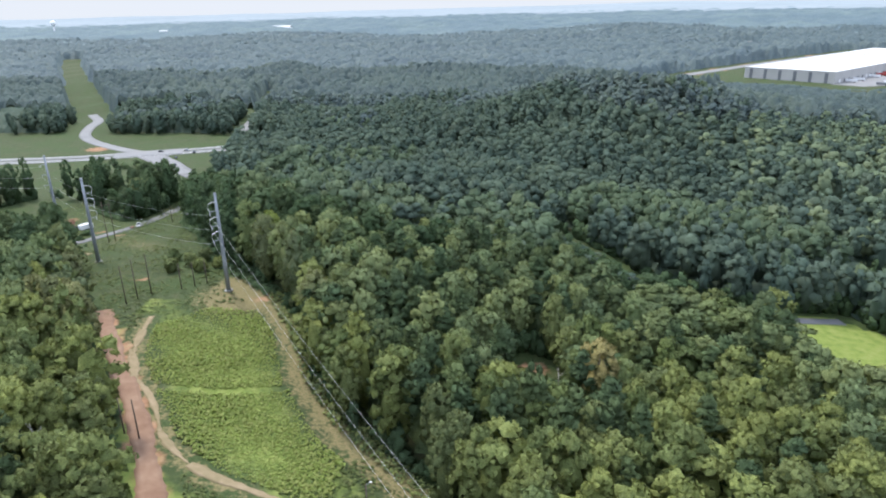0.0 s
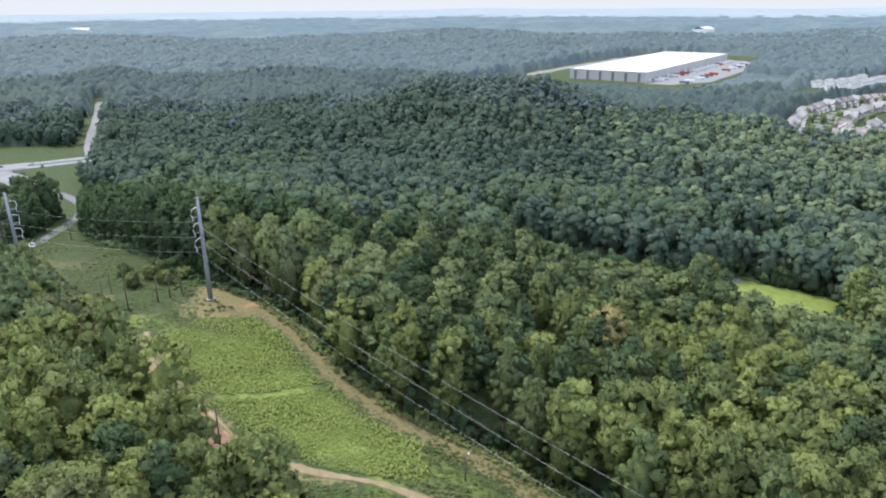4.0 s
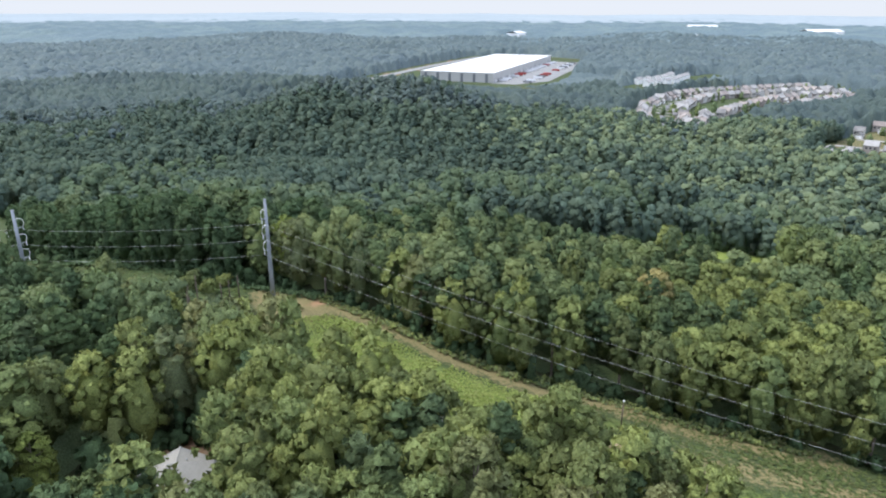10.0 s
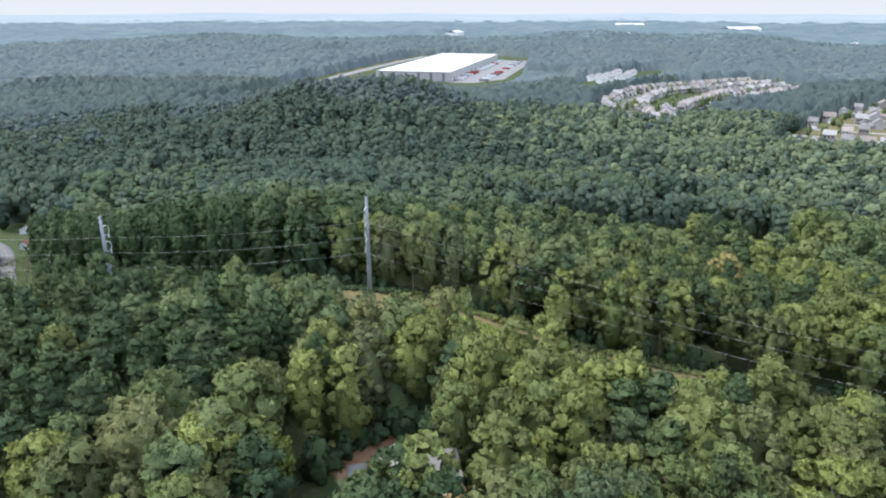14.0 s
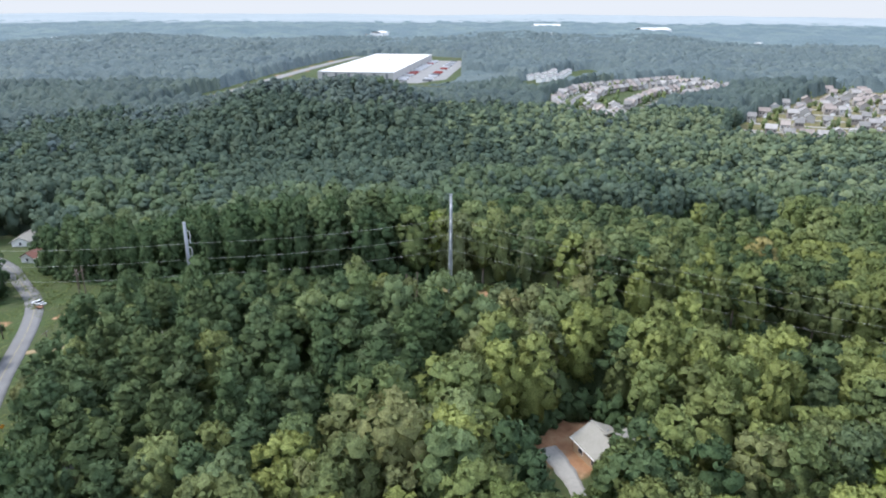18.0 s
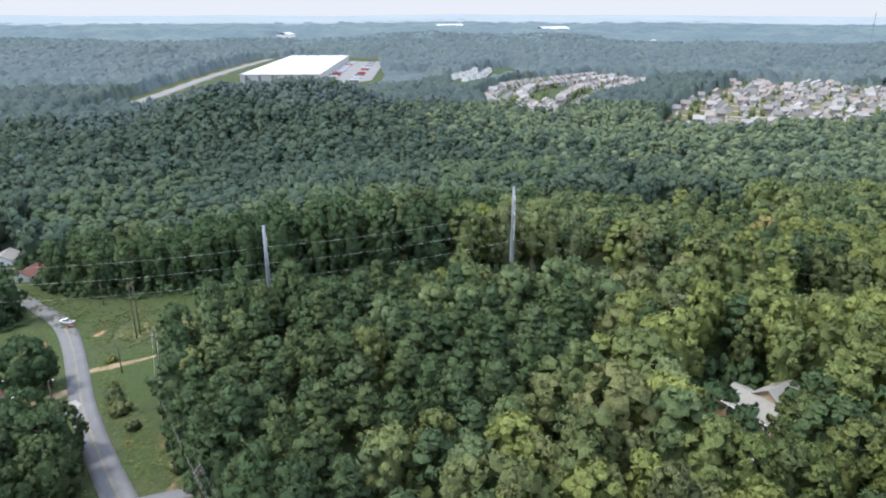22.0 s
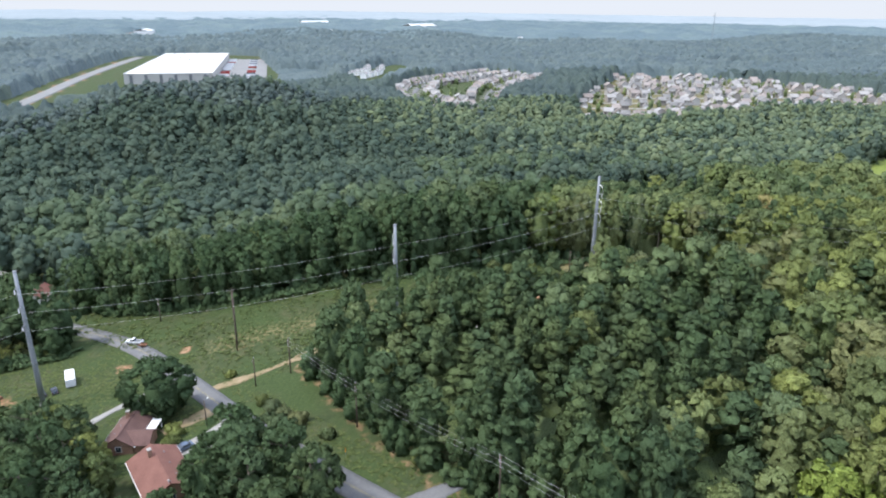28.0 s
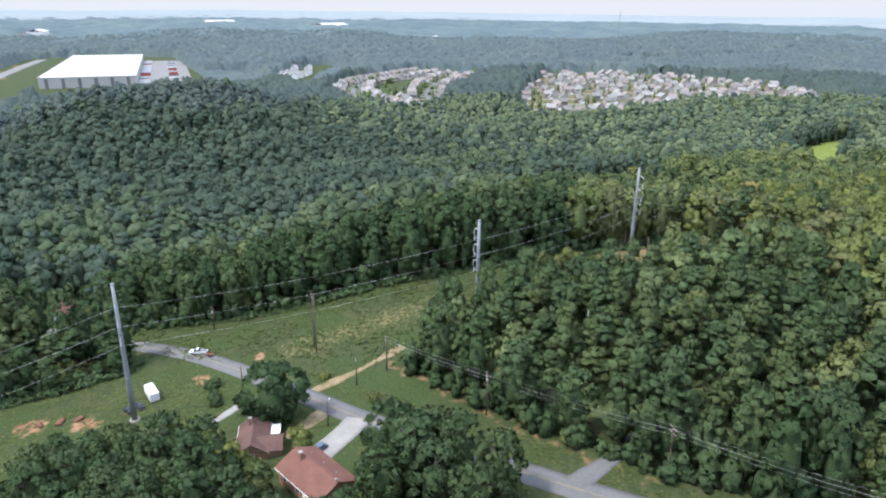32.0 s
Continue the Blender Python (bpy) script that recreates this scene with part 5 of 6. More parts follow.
def cottage(name, cx_, cy_, rz, length, width, eave, ridge, walls, roof, label, wing=None, chimney=None, base_z=None, porch=None):
    z0 = base_z if base_z is not None else gz(cx_, cy_)
    top = empty(name, pose(cx_, cy_, z0, 0, 0, rz), label=label, category="house")
    bm = bmesh.new()
    gable_walls(bm, (0, 0, 0), length, width, eave, ridge, 0)
    part("wall", bm, walls, top)
    bm = bmesh.new()
    gable(bm, (0, 0, 0.03), length, width, eave, ridge, 0)
    rf = part("roof", bm, roof, top)
    bm = bmesh.new()
    box(bm, (0, 0, ridge + 0.22), (length + 1.0, 0.35, 0.1))
    part("ridge_cap", bm, roof, rf)
    for s in (1, -1):
        bm = bmesh.new()
        box(bm, (0, s * (width / 2 + 0.56), eave - 0.28), (length + 1, 0.12, 0.16))
        part("gutter", bm, WHITE, rf)
    for k in range(3):
        bm = bmesh.new()
        tube(bm, [(-length * 0.3 + k * length * 0.3, width * 0.2, eave + (ridge - eave) * 0.55), (-length * 0.3 + k * length * 0.3, width * 0.2, eave + (ridge - eave) * 0.62 + 0.6)], 0.09, 8)
        part("vent_pipe", bm, STEEL, rf)
    if wing:
        wx, wl, ww, side = wing[:4]
        we, wr = wing[4:] if len(wing) > 4 else (eave - 0.1, ridge - 0.5)
        bm = bmesh.new()
        gable_walls(bm, (wx, side * (width / 2 + wl / 2 - 2), 0), wl + 4, ww, we, wr, 90)
        part("wing_wall", bm, walls, top)
        bm = bmesh.new()
        gable(bm, (wx, side * (width / 2 + wl / 2 - 2), 0.06), wl + 4, ww, we, wr, 90)
        part("wing_roof", bm, roof, top)
    if chimney:
        bm = bmesh.new()
        box(bm, (*chimney, (ridge + 1.4) / 2), (0.9, 0.7, ridge + 1.4))
        ch = part("chimney", bm, BRICK, top, "brick chimney")
        bm = bmesh.new()
        box(bm, (*chimney, ridge + 1.45), (1.05, 0.85, 0.14))
        part("chimney_cap", bm, CONCRETE, ch)
    one = Matrix()
    for s in (1, -1):
        for k in range(3):
            window(top, one, -length * 0.32 + k * length * 0.32, s * (width / 2 + 0.02), eave * 0.55, 1.3, 1.3, 0 if s < 0 else 180)
        window(top, one, s * (length / 2 + 0.02), 0, eave * 0.6, 1.2, 1.3, 90 if s > 0 else 270)
    bm = bmesh.new()
    box(bm, (length * 0.16, -width / 2 - 0.05, 1.05), (1.0, 0.1, 2.1))
    dr = part("door", bm, WHITE, top, "white front door")
    bm = bmesh.new()
    box(bm, (length * 0.16 + 0.38, -width / 2 - 0.13, 1.0), (0.06, 0.08, 0.12))
    part("handle", bm, STEEL, dr)
    if porch:
        bm = bmesh.new()
        box(bm, (porch, -width / 2 - 1.3, 2.6), (4.2, 2.8, 0.18))
        part("porch_roof", bm, WHITE, top, "white flat porch roof")
        for s in (-1.9, 1.9):
            bm = bmesh.new()
            box(bm, (porch + s, -width / 2 - 2.5, 1.2), (0.16, 0.16, 2.7))
            part("porch_post", bm, WHITE, top)
    return top


LODGE_RZ = math.degrees(math.atan2(-0.92, -0.4))
lodge = cottage("house", -110.4, 119.4, LODGE_RZ, 13.0, 8.0, 3.1, 5.2, SIDING, SHINGLE_GREY, "tan-sided house with a light grey shingle roof in the woods", wing=(0.8, 3.6, 7.2, 1, 4.8, 7.4), base_z=gz(-111, 119) - 0.2)
for lx, ly, sx_, sy_ in ((5.6, 6.0, 4.6, 3.8),):
    bm = bmesh.new()
    for j in (-1, 0, 1):
        box(bm, (lx, ly + j * (sy_ / 2 - 0.15), 2.78), (sx_, 0.08, 0.16))
    dk = part("deck", bm, DECK, lodge, "new pale timber deck")
    for j in range(14):
        bm = bmesh.new()
        box(bm, (lx - sx_ / 2 + (j + 0.5) * sx_ / 14, ly, 2.9), (sx_ / 14 - 0.03, sy_, 0.08))
        part("board", bm, DECK, dk)
    for a in (-1, 1):
        for b in (-1, 1):
            bm = bmesh.new()
            box(bm, (lx + a * (sx_ / 2 - 0.1), ly + b * (sy_ / 2 - 0.1), 1.9), (0.16, 0.16, 4.2))
            part("post", bm, DECK, dk)
    for a in (-1, 1):
        bm = bmesh.new()
        for zz_ in (3.25, 3.55, 3.95):
            box(bm, (lx + a * (sx_ / 2 - 0.1), ly, zz_), (0.06, sy_, 0.07))
        part("railing", bm, DECK, dk)
    bm = bmesh.new()
    for zz_ in (3.25, 3.55, 3.95):
        box(bm, (lx, ly + sy_ / 2 - 0.1, zz_), (sx_, 0.06, 0.07))
    part("railing", bm, DECK, dk)
pu = pose(-110.4, 119.4, gz(-111, 119) - 0.2, 0, 0, LODGE_RZ) @ Vector((6.0, 6.3, 2.95))
um = empty("patio_umbrella", pose(*pu), label="dark violet patio umbrella open over the deck", category="umbrella")
bm = bmesh.new()
tube(bm, [(0, 0, 0), (0, 0, 2.5)], 0.04, 6)
part("pole", bm, STEEL, um)
bm = bmesh.new()
tube(bm, [(0, 0, 1.95), (0, 0, 2.3), (0, 0, 2.6)], [1.35, 0.8, 0.03], 8, False)
part("canopy", bm, UMBRELLA, um)
bm = bmesh.new()
tube(bm, [(0, 0, 0), (0, 0, 0.1)], [0.3, 0.25], 10)
part("base", bm, PANEL_DARK, um)

cottage("house", -189.0, 286.6, 25, 11.0, 6.6, 2.9, 4.9, BRICK, SHINGLE_BROWN, "brick bungalow with a dark brown shingle roof beside the gravel drive", wing=(-2.2, 3.2, 5.6, -1), chimney=(3.2, 0.8), porch=3.4)
cottage("house", -199.4, 265.4, math.degrees(math.atan2(-10.8, -6.3)), 15.0, 9.6, 3.0, 5.2, BRICK, SHINGLE_RED, "low brick house with a red-brown shingle roof beside a concrete drive", chimney=(-4.2, -1.0))

# satellite dish on the red-roofed house
dish = empty("satellite_dish", pose(-203.6, 259.0, gz(-203.6, 259.0) + 4.4), label="small grey satellite dish on the red-brown roof", category="dish")
bm = bmesh.new()
tube(bm, [(0, 0, -1.0), (0, 0, 0.6)], 0.04, 6)
part("mast", bm, STEEL, dish)
bm = bmesh.new()
tube(bm, [(0.1, 0, 0.7), (0.18, 0, 0.75), (0.3, 0, 0.8)], [0.1, 0.3, 0.42], 12)
part("reflector", bm, INSUL, dish)

# ---- vehicles ----


def wheel(parent, x_, y_, r, w):
    bm = bmesh.new()
    tube(bm, [(x_, y_ - w / 2, r), (x_, y_ + w / 2, r)], r, 12)
    ty = part("wheel", bm, RUBBER, parent, "black tyre")
    bm = bmesh.new()
    tube(bm, [(x_, y_ - w / 2 - 0.015, r), (x_, y_ + w / 2 + 0.015, r)], r * 0.58, 10)
    part("rim", bm, RIM, ty)


def vehicle(name, x_, y_, head, paint, label, kind="car", lift=0.17):
    z0 = gz(x_, y_) + lift
    top = empty(name, pose(x_, y_, z0, 0, 0, head), label=label, category="truck" if kind == "pickup" else "car")
    L, W = (5.5, 1.95) if kind == "pickup" else (4.6, 1.82) if kind == "car" else (3.4, 1.55)
    h = L / 2
    bm = bmesh.new()
    body = [(-h, 0.42), (-h, 0.92), (-h * 0.94, 1.0), (h * 0.5, 1.02), (h * 0.93, 0.9), (h, 0.72), (h, 0.4)]
    prism(bm, body, -W / 2, W / 2)
    bd = part("body", bm, paint, top)
    bm = bmesh.new()
    if kind == "pickup":
        cab = [(-h * 0.12, 1.0), (-h * 0.1, 1.62), (h * 0.2, 1.66), (h * 0.5, 1.02)]
    else:
        cab = [(-h * 0.78, 1.0), (-h * 0.52, 1.44), (h * 0.12, 1.48), (h * 0.48, 1.02)]
    prism(bm, cab, -W / 2 + 0.14, W / 2 - 0.14)
    part("window_band", bm, GLASS, top, "dark glazed cabin")
    bm = bmesh.new()
    (xa, za_), (xb, zb) = cab[1], cab[2]
    box(bm, ((xa + xb) / 2, 0, max(za_, zb) + 0.02), (xb - xa, W - 0.34, 0.07), taper=0.92)
    part("roof", bm, paint, top)
    if kind == "pickup":
        bm = bmesh.new()
        box(bm, (-h * 0.56, 0, 1.005), (h * 0.8, W - 0.3, 0.03))
        part("truck_bed", bm, PANEL_DARK, top, "dark open truck bed")
    for s in (-1, 1):
        for k in (-1, 1):
            wheel(top, k * h * 0.62, s * (W / 2 - 0.12), 0.34 if kind != "pickup" else 0.4, 0.24)
        bm = bmesh.new()
        box(bm, (h - 0.02, s * W * 0.34, 0.72), (0.08, 0.36, 0.16))
        part("headlight", bm, WHITE, bd)
        bm = bmesh.new()
        box(bm, (-h + 0.01, s * W * 0.38, 0.8), (0.06, 0.28, 0.16))
        part("tail_light", bm, CAR_RED, bd)
        bm = bmesh.new()
        box(bm, (h * 0.36, s * (W / 2 + 0.08), 1.08), (0.14, 0.18, 0.12))
        part("mirror", bm, paint, bd)
    for e in (-1, 1):
        bm = bmesh.new()
        box(bm, (e * (h + 0.03), 0, 0.48), (0.12, W * 0.96, 0.18))
        part("bumper", bm, PANEL_DARK, bd)
    return top


LANE_HEAD = 108
vehicle("pickup_truck", -145.6, 331.6, LANE_HEAD, CAR_WHITE, "white pickup truck driving on the country road", "pickup", 0.2)
tr = empty("utility_trailer", pose(-146.9, 326.6, gz(-146.9, 326.6) + 0.2, 0, 0, LANE_HEAD), label="small rusty utility trailer behind the pickup", category="trailer")
bm = bmesh.new()
box(bm, (0, 0, 0.55), (2.4, 1.5, 0.12))
part("bed", bm, CAR_RUST, tr)
for s in (-1, 1):
    bm = bmesh.new()
    box(bm, (0, s * 0.72, 0.78), (2.4, 0.06, 0.4))
    part("side_board", bm, CAR_RUST, tr)
    wheel(tr, 0, s * 0.85, 0.3, 0.2)
bm = bmesh.new()
tube(bm, [(1.2, 0, 0.5), (2.0, 0, 0.5)], 0.05, 6)
part("drawbar", bm, CAR_RUST, tr)
vehicle("car", -188.3, 270.4, 160, CAR_BLUE, "dark blue-grey car parked on the concrete drive", "car", 0.18)
vehicle("off_road_car", -176.4, 328.9, 60, CAR_DARK, "small black off-road car parked beside the steel pole", "mini", 0.03)
vehicle("off_road_car", -178.8, 330.6, 66, CAR_DARK, "small black off-road car parked beside the steel pole", "mini", 0.03)
for cx_, cy_, hd, pt, lab in ((-205, 584, 170, CAR_WHITE, "white car crossing the highway junction"), (-226, 581, 5, CAR_DARK, "dark car waiting at the highway junction"),
                              (-203, 551, 120, CAR_DARK, "dark car turning off the highway"), (-195, 573, 95, CAR_BLUE, "blue-grey car at the highway junction"), (-193, 520, 120, CAR_DARK, "dark car on the side road")):
    vehicle("car", cx_, cy_, hd, pt, lab, "car", 0.3)

# white box trailer on the lawn
bt = empty("box_trailer", pose(-171.0, 329.0, gz(-171.0, 329.0), 0, 0, 52), label="white enclosed box trailer parked on the lawn", category="trailer")
bm = bmesh.new()
box(bm, (0, 0, 1.75), (6.4, 2.45, 2.4))
bmesh.ops.bevel(bm, geom=bm.edges[:], offset=0.08, segments=2, affect="EDGES")
part("body", bm, WHITE, bt)
bm = bmesh.new()
box(bm, (0, 0, 0.5), (6.2, 2.2, 0.16))
part("chassis", bm, PANEL_DARK, bt)
bm = bmesh.new()
tube(bm, [(3.1, 0.7, 0.5), (4.5, 0, 0.5), (3.1, -0.7, 0.5)], 0.07, 6)
part("drawbar", bm, PANEL_DARK, bt)
for s in (-1, 1):
    for k in (-0.5, 0.5):
        wheel(bt, k * 0.9 - 0.4, s * 1.2, 0.36, 0.24)
    bm = bmesh.new()
    box(bm, (-0.4, s * 1.27, 0.82), (2.1, 0.16, 0.08))
    part("fender", bm, PANEL_DARK, bt)
bm = bmesh.new()
box(bm, (1.9, -1.25, 1.6), (0.8, 0.05, 1.8))
part("side_door", bm, CAR_WHITE, bt)
bm = bmesh.new()
box(bm, (-3.22, 0, 1.7), (0.05, 2.2, 2.1))
part("rear_door", bm, CAR_WHITE, bt)
for k in range(2):
    bm = bmesh.new()
    box(bm, (-1.4 + 2.6 * k, 0, 3.0), (0.4, 0.4, 0.14), taper=0.8)
    part("roof_vent", bm, PANEL, bt)

# rusty implements on the bare clay
for a, b, rz, sc in ((-186.5, 345.6, 20, 1.0), (-188.8, 350.0, 60, 0.8), (-184.4, 341.5, -10, 0.9)):
    ob = empty("farm_implement", pose(a, b, gz(a, b), 0, 0, rz), label="rusty farm implement lying on bare clay", category="implement", group="implements on the clay")
    bm = bmesh.new()
    for k in range(4):
        box(bm, (0, -0.75 * sc + k * 0.5 * sc, 0.45), (2.6 * sc, 0.12, 0.14))
    part("frame", bm, CAR_RUST, ob)
    bm = bmesh.new()
    for k in range(5):
        tube(bm, [(-1.1 * sc + k * 0.55 * sc, -0.8 * sc, 0.42), (-1.1 * sc + k * 0.55 * sc, 0.8 * sc, 0.42)], 0.32 * sc, 8)
    part("roller", bm, CAR_RUST, ob)

# warning sign on the verge
sg = empty("road_sign", pose(-181.2, 231.6, gz(-181.2, 231.6), 0, 0, 20), label="orange-yellow diamond warning sign on a post by the road", category="sign")
bm = bmesh.new()
tube(bm, [(0, 0, -0.2), (0, 0, 2.2)], 0.035, 6)
part("post", bm, STEEL, sg)
bm = bmesh.new()
pts = [(-0.62, 1.9), (0, 1.28), (0.62, 1.9), (0, 2.52)]
prism(bm, pts, -0.05, -0.02)
part("sign_face", bm, SIGN_ORANGE, sg)

# ---- single trees and bushes ----


def lone(name, x_, y_, H, R, material, label, cards=2200, card=0.36, lobes=17, pine=False, low=None, category="tree"):
    top = empty(name, pose(x_, y_, gz(x_, y_) - 0.05, 0, 0, random.random() * 360), label=label, category=category)
    if H > 6:
        new("trunk", trunk_mesh(rng, H, R, pine)).parent = top
    v, f, nn = crown(rng, H, R, cards, card, lobes * 3, pine, low)
    new("crown", mesh_of("crown", v, f, material, True, np.full(len(v), rng.random()), nn)).parent = top


lone("oak_tree", -177.4, 287.2, 15.0, 7.6, DEEP_LEAF, "broad dark green oak standing alone beside the road", 3600, 0.34, 24, low=0.12)
lone("bush", -163.6, 314.4, 2.2, 2.4, DEEP_LEAF, "round clipped green bush on the lawn", 500, 0.22, 8, low=0.0, category="bush")
for k in range(4):
    lone("bush", -168.4 - 1.35 * k, 311.0 - 1.15 * k, 2.0, 1.6, PINE, "dark green clipped hedge bush on the lawn", 300, 0.2, 7, low=0.0, category="bush")
lone("bush", -183.6, 277.4, 2.4, 2.6, LEAF, "unkempt green bush between two driveways", 500, 0.22, 8, low=0.0, category="bush")
lone("bush", -187.5, 275.2, 1.8, 2.0, LEAF, "unkempt green bush between two driveways", 400, 0.22, 8, low=0.0, category="bush")
for a, b, r in ((-166.8, 264.5, 1.9), (-168.6, 260.2, 2.3), (-170.4, 255.4, 2.0), (-172.6, 249.8, 2.4), (-175.6, 239.6, 1.7), (-178.4, 214.6, 2.6), (-156.5, 283.5, 1.4)):
    lone("shrub", a, b, r * 1.15, r, LEAF, "rank green shrub in the ditch beside the road", 320, 0.3, 6, low=-0.05, category="shrub")
lone("tulip_tree", -52.2, 221.7, 22.5, 4.8, BRIGHT, "bright yellow-green tulip tree beside the steel pole", 2200, 0.34, 16, low=0.1)
lone("fading_tree", 45.7, 147.9, 25.0, 6.0, TAN, "pale tan fading tree standing out of the green woods", 1400, 0.42, 16, low=0.15)
for a, b in ((-88, 222), (-83, 228), (-78, 222), (-80, 234), (-72, 226), (-92, 236)):
    lone("shrub", a, b, 3.5 + 1.5 * random.random(), 2.6, LEAF, "grey-green shrub in the corridor behind the steel pole", 260, 0.34, 7, low=0.0, category="shrub")

# cloud shade over these broadleaf trees painted as dark and pine leaf colours
for a, b, h, r in ((-193, 251, 17, 5.4), (-198, 244, 18, 5.8), (-196, 235, 17, 5.5), (-204, 238, 16, 5.2), (-204, 249, 15, 4.8), (-199, 227, 16, 5.0), (-208, 229, 15, 5.0), (-189.5, 243, 14, 4.6)):
    lone("broadleaf_tree", a, b, h, r, DEEP_LEAF if h % 2 else PINE, "full green broadleaf tree between the road and the houses", 2000, 0.36, 17, low=0.1)
for k in range(34):
    a, b = -217 + 23 * math.sin(k * 2.4) * (k / 34) ** 0.5, 303 + 27 * math.cos(k * 2.4) * (k / 34) ** 0.5
    if math.hypot(a + 189, b - 286) < 11 or math.hypot(a + 182, b - 326) < 14 or a > -196 and b > 305:
        continue
    # grove in the same painted cloud shade
    lone("broadleaf_tree", a, b, 11.0 + 3.5 * random.random(), 4.2 + 1.2 * random.random(), DEEP_LEAF if k % 3 else PINE, "leafy green tree in the grove beside the houses", 1400, 0.34, 15, low=0.08)
for a, b, h, r in ((-199, 291, 11, 4.2), (-202, 284, 10, 4.0), (-207, 275, 10, 4.0), (-197, 299, 12, 4.4)):
    lone("broadleaf_tree", a, b, h, r, LEAF, "full green tree close behind the brick bungalow", 1400, 0.34, 15, low=0.08)
for a, b, h, r in ((-121.5, 104.5, 16, 5.0), (-126, 99, 17, 5.2), (-131, 103, 17.5, 5.2), (-124.5, 110.5, 15.5, 4.6), (-118.2, 107.2, 13.5, 4.2), (-118.8, 112.6, 12.5, 4.0)):
    lone("broadleaf_tree", a, b, h, r, LEAF, "large green tree standing close to the house in the woods", 2600, 0.3, 18, low=0.1)
lone("young_tree", -130.0, 131.0, 14, 3.9, BRIGHT, "bright yellow-green young tree beside the drive", 2000, 0.3, 15, low=0.1)
for a, b, h in ((-213, 274, 9), (-216, 266, 10), (-211, 254, 9), (-217, 257, 11), (-219, 247, 12)):
    lone("broadleaf_tree", a, b, h, 4.0, DEEP_LEAF, "leafy green tree behind the red-roofed house", 1300, 0.34, 15, low=0.08)

for a, b, h in ((-176, 398, 11), (-182, 392, 13), (-190, 402, 12), (-198, 415, 12), (-206, 428, 11), (-188, 412, 10), (-214, 441, 12), (-222, 452, 11), (-236, 470, 12), (-229, 460, 10)):
    lone("conifer", a, b, h, 3.4, PINE, "dark conifer standing in the grass near the junction", 500, 0.5, 10, True, low=0.08)
for a, b in ((-224, 525), (-215, 508), (-179, 444), (-172, 436), (-160, 405), (-168, 428), (-230, 515), (-238, 500), (-246, 488), (-204, 470), (-196, 455)):
    lone("shrub", a, b, 4.0 + 2 * random.random(), 3.0, SLOPE_LEAF, "green shrub in the rough grass near the junction", 220, 0.5, 7, low=0.0, category="shrub")
# dead trees and small things at the woods' edge


def snag(x_, y_, h):
    top = empty("dead_tree", pose(x_, y_, gz(x_, y_), 0, 0, random.random() * 360), label="pale bare dead tree standing among green crowns", category="dead tree", group="dead trees")
    bm = bmesh.new()
    tube(bm, [(0, 0, -0.3), (0.15, 0, h * 0.5), (0.3, 0.2, h)], [0.3, 0.2, 0.05], 7)
    part("trunk", bm, DEADWOOD, top)
    for k in range(9):
        a, z_ = k * 2.4, h * (0.42 + 0.06 * k)
        bm = bmesh.new()
        e = Vector((0.2 + math.cos(a) * (2.8 - 0.2 * k), math.sin(a) * (2.8 - 0.2 * k), z_ + 1.6))
        tube(bm, [(0.2, 0.05, z_), Vector((0.2, 0.05, z_)).lerp(e, 0.5) + Vector((0, 0, -0.2)), e], [0.1, 0.07, 0.02], 5)
        part("branch", bm, DEADWOOD, top)


for a, b, h in ((-68, 101, 16), (-65, 99, 17), (-150, 214, 17), (-146, 209, 16), (36, 151, 15)):
    snag(a, b, h)
wood_pole(-75.5, 248, 5.0, "short wooden pole with a white lamp at the woods' edge", lamp=True, rz=200)
cottage("house", -126, 402, 30, 11, 7, 2.8, 4.8, WHITE, SHINGLE_RED, "small white house with a red roof beyond the road")
cottage("house", -121, 436, 50, 12, 8, 2.8, 4.8, WHITE, SHINGLE_GREY, "small white house with a grey roof among trees beyond the road")

# ---- brush and grass of the clearing ----


def tufts(name, poly, step, size, height, material, label, keep=1.0, avoid=None):
    xs, ys = [p[0] for p in poly], [p[1] for p in poly]
    a, b = np.meshgrid(np.arange(min(xs), max(xs), step), np.arange(min(ys), max(ys), step))
    a, b = (a + (rng.random(a.shape) - 0.5) * step).ravel(), (b + (rng.random(b.shape) - 0.5) * step).ravel()
    ok_ = inside(poly, a, b) & (rng.random(len(a)) < keep)
    if avoid is not None:
        ok_ &= ~avoid(a, b)
    a, b = a[ok_], b[ok_]
    n = len(a)
    c = ground(a, b)
    V, F, T = [], [], []
    patch = 0.5 + 0.5 * np.sin(a / 5.5 + 1.5 * np.sin(b / 7)) * np.cos(b / 6.3)
    for k in range(3):
        t = rng.random(n) * 6.28
        s = size * (0.5 + rng.random(n)) * (0.6 + 0.8 * patch)
        h = height * (0.3 + 0.9 * rng.random(n)) * (0.35 + patch)
        ca, sa = np.cos(t) * s, np.sin(t) * s
        ox, oy = a + (rng.random(n) - 0.5) * step, b + (rng.random(n) - 0.5) * step
        q = np.stack([np.stack([ox - ca, oy - sa, c + h * 0.4], 1), np.stack([ox + sa * 0.6, oy - ca * 0.6, c + h * 0.75], 1), np.stack([ox + ca, oy + sa, c + h * 0.45], 1), np.stack([ox - sa * 0.6, oy + ca * 0.6, c + h], 1)], 1)
        V.append(q.reshape(-1, 3))
        F.append(np.arange(n * 4).reshape(n, 4) + k * n * 4)
        T.append(np.repeat(rng.random(n), 4))
    tagged(new(name, mesh_of(name, np.concatenate(V), np.concatenate(F), material, False, np.concatenate(T))), label=label, category="undergrowth", kind="stuff")


